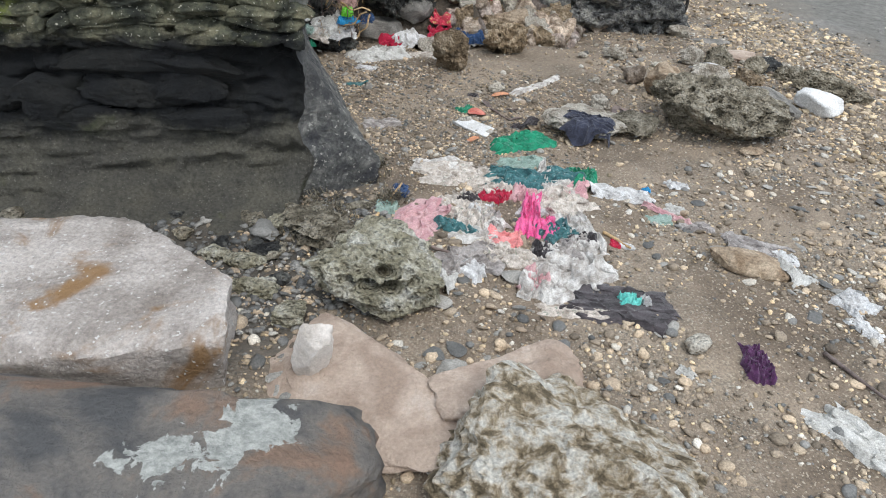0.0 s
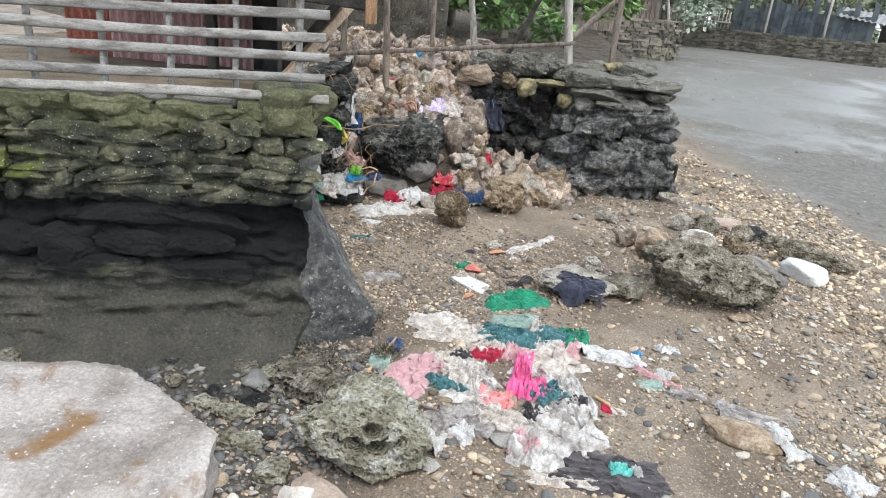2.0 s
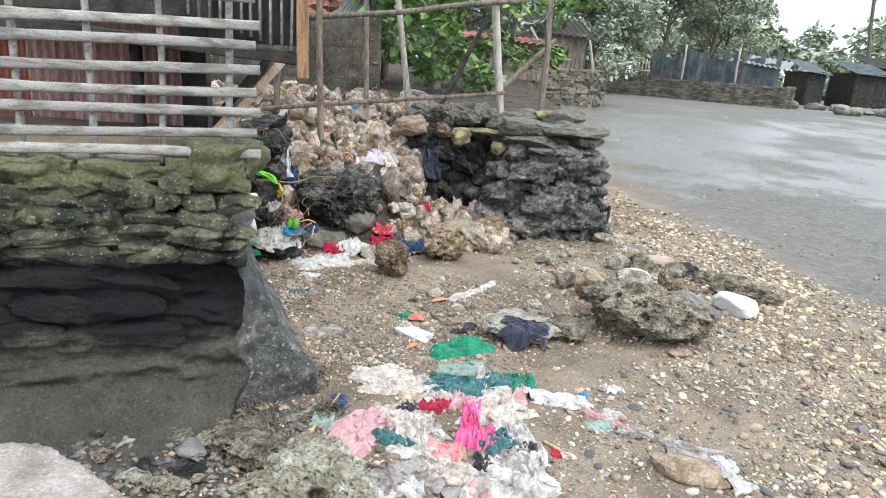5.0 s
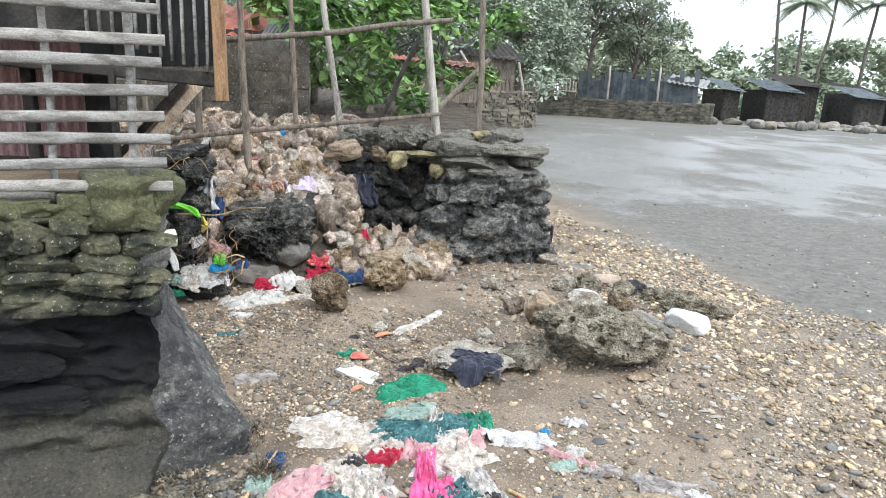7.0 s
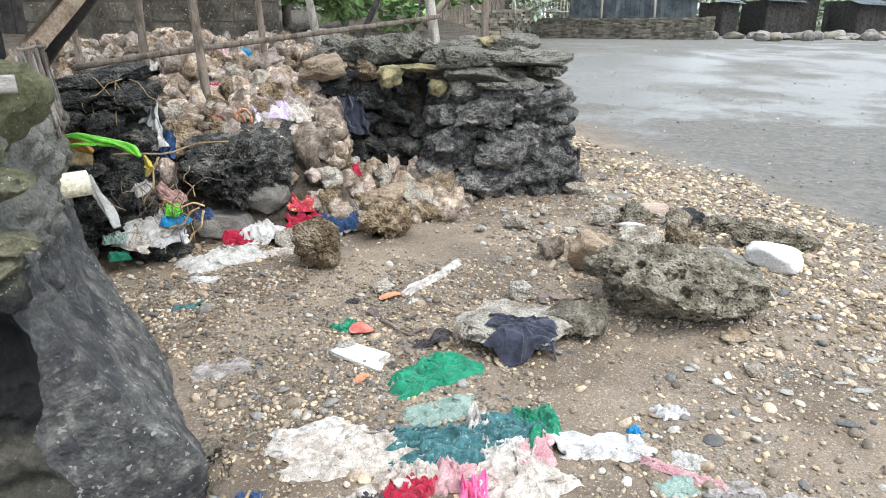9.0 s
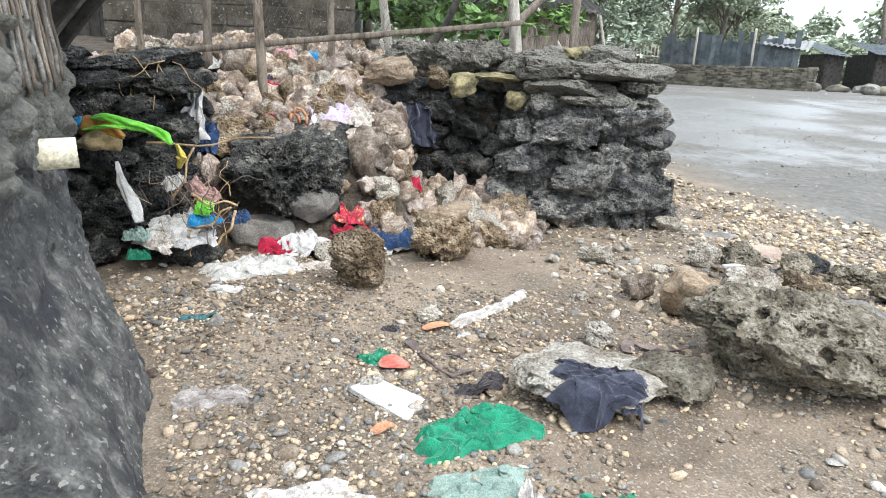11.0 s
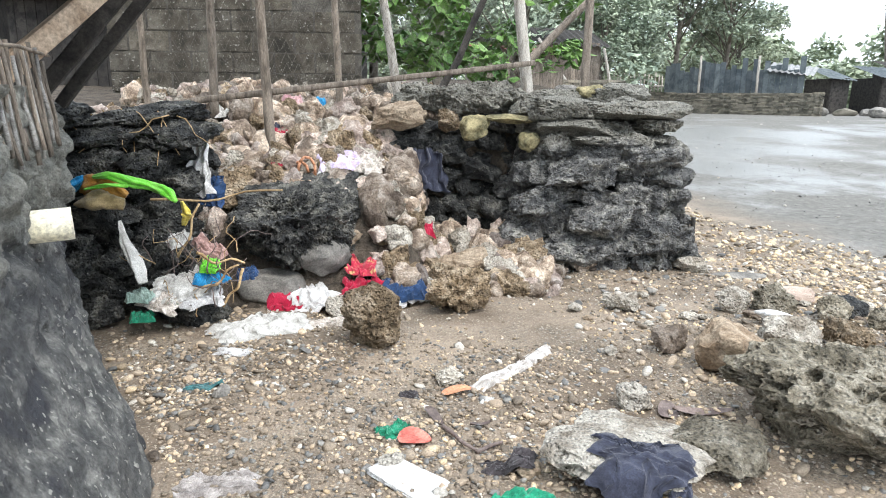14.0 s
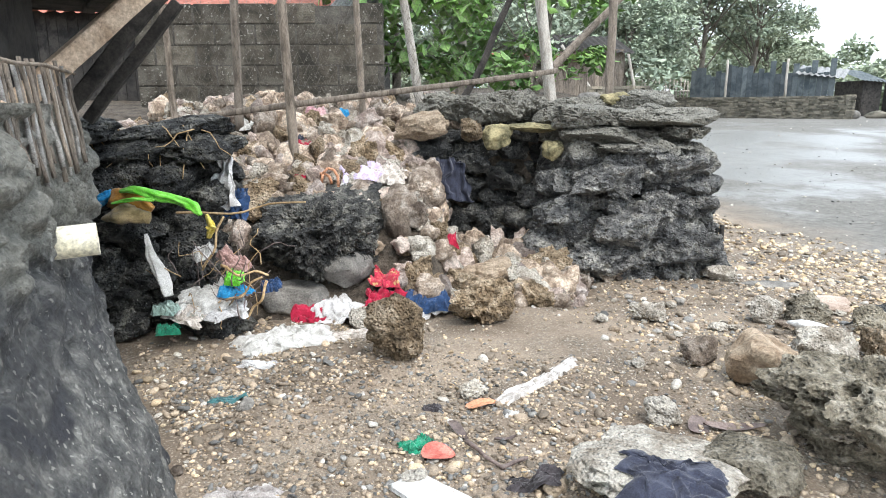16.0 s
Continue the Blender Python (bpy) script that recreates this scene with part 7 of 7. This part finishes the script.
# dried weed at the seawall foot and on the coral
def weed(spots, count, seed, label):
    rng = random.Random(seed)
    rods = []
    for k in range(count):
        cx, cy, r, z = rng.choice(spots)
        a, d = rng.uniform(0, math.tau), r * math.sqrt(rng.random())
        x, y = cx + d * math.cos(a), cy + d * math.sin(a)
        b = np.array((x, y, gz(x, y) + z * (1 - d / r)))
        e = b + np.array((rng.uniform(-0.05, 0.05), rng.uniform(-0.05, 0.05), rng.uniform(0.015, 0.06)))
        rods.append(rod(b, e, 0.005, 0.002, k, 1, 3, 4, 0.02, 0, False))
    v, f = join(rods)
    put("dried_weed", mesh_of("dried_weed", v, f, [M["weed_coral"]]), None, None, label, "seaweed", kind="stuff")


weed([(-0.66, 3.32, 0.28, 0.12), (-0.5, 4.05, 0.18, 0.1), (-0.75, 3.6, 0.2, 0.02), (-0.3, 3.7, 0.12, 0.01)], 420, 5, "brown dried weed at the seawall foot")
rng = random.Random(93)
for k in range(60):
    x, y = rng.uniform(-2.4, -0.35), rng.uniform(2.75, 3.62)
    if x < -0.8 and y < 2.9:
        continue
    sz = rng.uniform(0.05, 0.15)
    rock("wet_stone", (x, y), (sz * rng.uniform(1, 1.7), sz, sz * 0.5), M[rng.choice(["hole_rock", "weed_coral", "gravel_grey", "dark_coral", "weed_coral"])], 1700 + k, "wet stone at the seawall foot", "stone", 3,
         (0, 0, rng.uniform(0, 180)), 0.25, 0.35, 8, 0.06, "wet stones at the seawall foot")


# ---- gravel: tens of thousands of pebbles as joined geometry ----
def tri_mesh(name, v, f, mat):
    me = bpy.data.meshes.new(name)
    me.vertices.add(len(v))
    me.vertices.foreach_set("co", v.astype(np.float32).ravel())
    me.loops.add(f.size)
    me.loops.foreach_set("vertex_index", f.astype(np.int32).ravel())
    me.polygons.add(len(f))
    me.polygons.foreach_set("loop_start", np.arange(0, f.size, 3, dtype=np.int32))
    me.polygons.foreach_set("use_smooth", np.ones(len(f), bool))
    me.materials.append(mat)
    me.update(calc_edges=True)
    me.validate()
    return me


def pebbles(name, mat, label, seed, count, place, smin, smax, level, power=2.2, flat=0.6):
    rng = np.random.default_rng(seed)
    x, y = place(rng, count)
    n = len(x)
    s = smin + (smax - smin) * rng.random(n) ** power
    variants = [stone_shape(seed + k, level, 0.2, 7, 0.0, 0.6)[0] for k in range(8)]
    pick_v = rng.integers(0, 8, n)
    base = np.stack(variants)[pick_v]
    dims = np.stack([s * rng.uniform(0.8, 1.5, n), s, s * rng.uniform(flat * 0.6, flat * 1.3, n)], 1)
    base = base * dims[:, None, :]
    a = rng.random(n) * 2 * np.pi
    c, sn = np.cos(a)[:, None], np.sin(a)[:, None]
    X, Y = base[:, :, 0] * c - base[:, :, 1] * sn, base[:, :, 0] * sn + base[:, :, 1] * c
    tx, ty = rng.normal(0, 0.25, n)[:, None], rng.normal(0, 0.25, n)[:, None]
    Z = base[:, :, 2] + X * tx + Y * ty + (ground(x, y) + dims[:, 2] * 0.35)[:, None]
    v = np.stack([X + x[:, None], Y + y[:, None], Z], 2).reshape(-1, 3)
    nv = base.shape[1]
    f = (ICO[level][1][None] + (np.arange(n) * nv)[:, None, None]).reshape(-1, 3)
    put(name, tri_mesh(name, v, f, M[mat]), None, None, label, "gravel", kind="stuff")


def beach(rng, count, bias=0.0, right=0.0, span=10.5):
    """Places over the beach, thicker near the walls' open side; thin on the smooth sand patch in its middle."""
    x, y = rng.uniform(-1.8, 5.9, count * 3), 1.2 + span * rng.random(count * 3) ** (1.0 + bias)
    p = np.c_[x, y, x * 0]
    dens = 0.6 + 0.6 * fbm(p * 1.4, 12, 3)
    smooth = np.exp(-(((x - 0.9) / 0.9) ** 2 + ((y - 6.6) / 1.1) ** 2)) + 0.7 * np.exp(-(((x - 1.25) / 0.45) ** 2 + ((y - 2.4) / 0.6) ** 2))
    dens = dens - 0.45 * smooth + 0.25 * sstep(1.6, 3.0, x)
    if right:
        dens = dens - 0.9 * (1 - sstep(right, right + 1.4, x + 0.3 * vnoise(p * 1.5, 5)))
    edge = np.interp(y, [1, 6, 9, 12], [7.0, 5.6, 4.4, 4.2]) + 0.5 * vnoise(p * 0.9, 4)
    wall = np.interp(y, [1, 3.5, 3.9, 4.3, 5.2, 6.0, 6.8, 12], [-1.6, -1.6, -0.9, -0.45, -0.85, -1.45, -1.8, 1.0])
    ok = (rng.random(count * 3) < dens) & (x < edge) & (x > wall) & ~((y > 7.3) & (x < 1.2)) & ~((y > 8.2) & (x < 2.6))
    return x[ok][:count], y[ok][:count]


def channel(rng, count):
    a, r = rng.random(count) * 2 * np.pi, np.sqrt(rng.random(count))
    return -1.2 + 1.25 * r * np.cos(a), 3.05 + 0.75 * r * np.sin(a)


pebbles("fine_gravel", "gravel", "fine brown beach gravel", 1100, 19000, lambda r, n: beach(r, n, 0.3, 0, 7.0), 0.006, 0.018, 1)
pebbles("fine_shingle", "gravel_tan", "fine tan shell shingle", 1110, 12000, lambda r, n: beach(r, n, 0.25, 0, 7.5), 0.006, 0.017, 1)
pebbles("fine_slate", "gravel_grey", "fine slate grit", 1120, 8000, lambda r, n: beach(r, n, 0.3, 0, 7.0), 0.005, 0.016, 1)
def wall_grit(rng, count):
    x, y = -1.2 + 2.3 * rng.random(count) ** 1.4, 4.1 + 2.2 * rng.random(count)
    ok = x > np.interp(y, [4.1, 4.3, 5.2, 6.0, 6.8], [-0.5, -0.45, -0.85, -1.3, -1.5])
    return x[ok], y[ok]


pebbles("wall_grit", "gravel", "wet brown grit beside the apron", 1125, 6000, wall_grit, 0.005, 0.017, 1)
pebbles("wall_slate", "gravel_grey", "dark slate pebbles beside the apron", 1127, 2000, wall_grit, 0.005, 0.02, 1)
pebbles("white_chips", "gravel_white", "small white coral chips", 1130, 7000, lambda r, n: beach(r, n, 0.1), 0.005, 0.014, 1)
pebbles("gravel", "gravel", "brown beach pebbles", 1140, 4200, lambda r, n: beach(r, n, 0.3), 0.012, 0.035, 2)
pebbles("slate_gravel", "gravel_grey", "blue-grey slate pebbles", 1150, 900, lambda r, n: beach(r, n, 1.3), 0.012, 0.038, 2, 2.4, 0.5)
pebbles("shingle", "gravel_tan", "tan coral shingle", 1160, 5200, lambda r, n: beach(r, n, 0.0, 2.3), 0.010, 0.034, 2)
pebbles("shingle_white", "gravel_white", "white coral shingle", 1170, 1200, lambda r, n: beach(r, n, 0.0), 0.010, 0.03, 2)
pebbles("channel_grit", "gravel_grey", "wet dark slate grit at the seawall foot", 1180, 2600, channel, 0.006, 0.035, 1, 2.5, 0.5)


def mudflat(rng, count):
    y = 5 + 27 * rng.random(count) ** 1.2
    return 3.9 + (6 + 0.75 * y) * rng.random(count), y


pebbles("mud_clods", "gravel_grey", "small dark clods and stones on the mud flat", 1190, 3500, mudflat, 0.006, 0.022, 1, 2.6)
pebbles("mud_shells", "gravel_white", "white shells and scraps on the mud flat", 1195, 600, mudflat, 0.01, 0.04, 1, 3.0)

# ---- true size: the plan above is drawn in units of 0.82 m ----
for ob in [o for o in scene.objects if o.parent is None and o.type != "CAMERA" and o.type != "LIGHT"]:
    ob.matrix_basis = Matrix.Scale(UNIT, 4) @ ob.matrix_basis
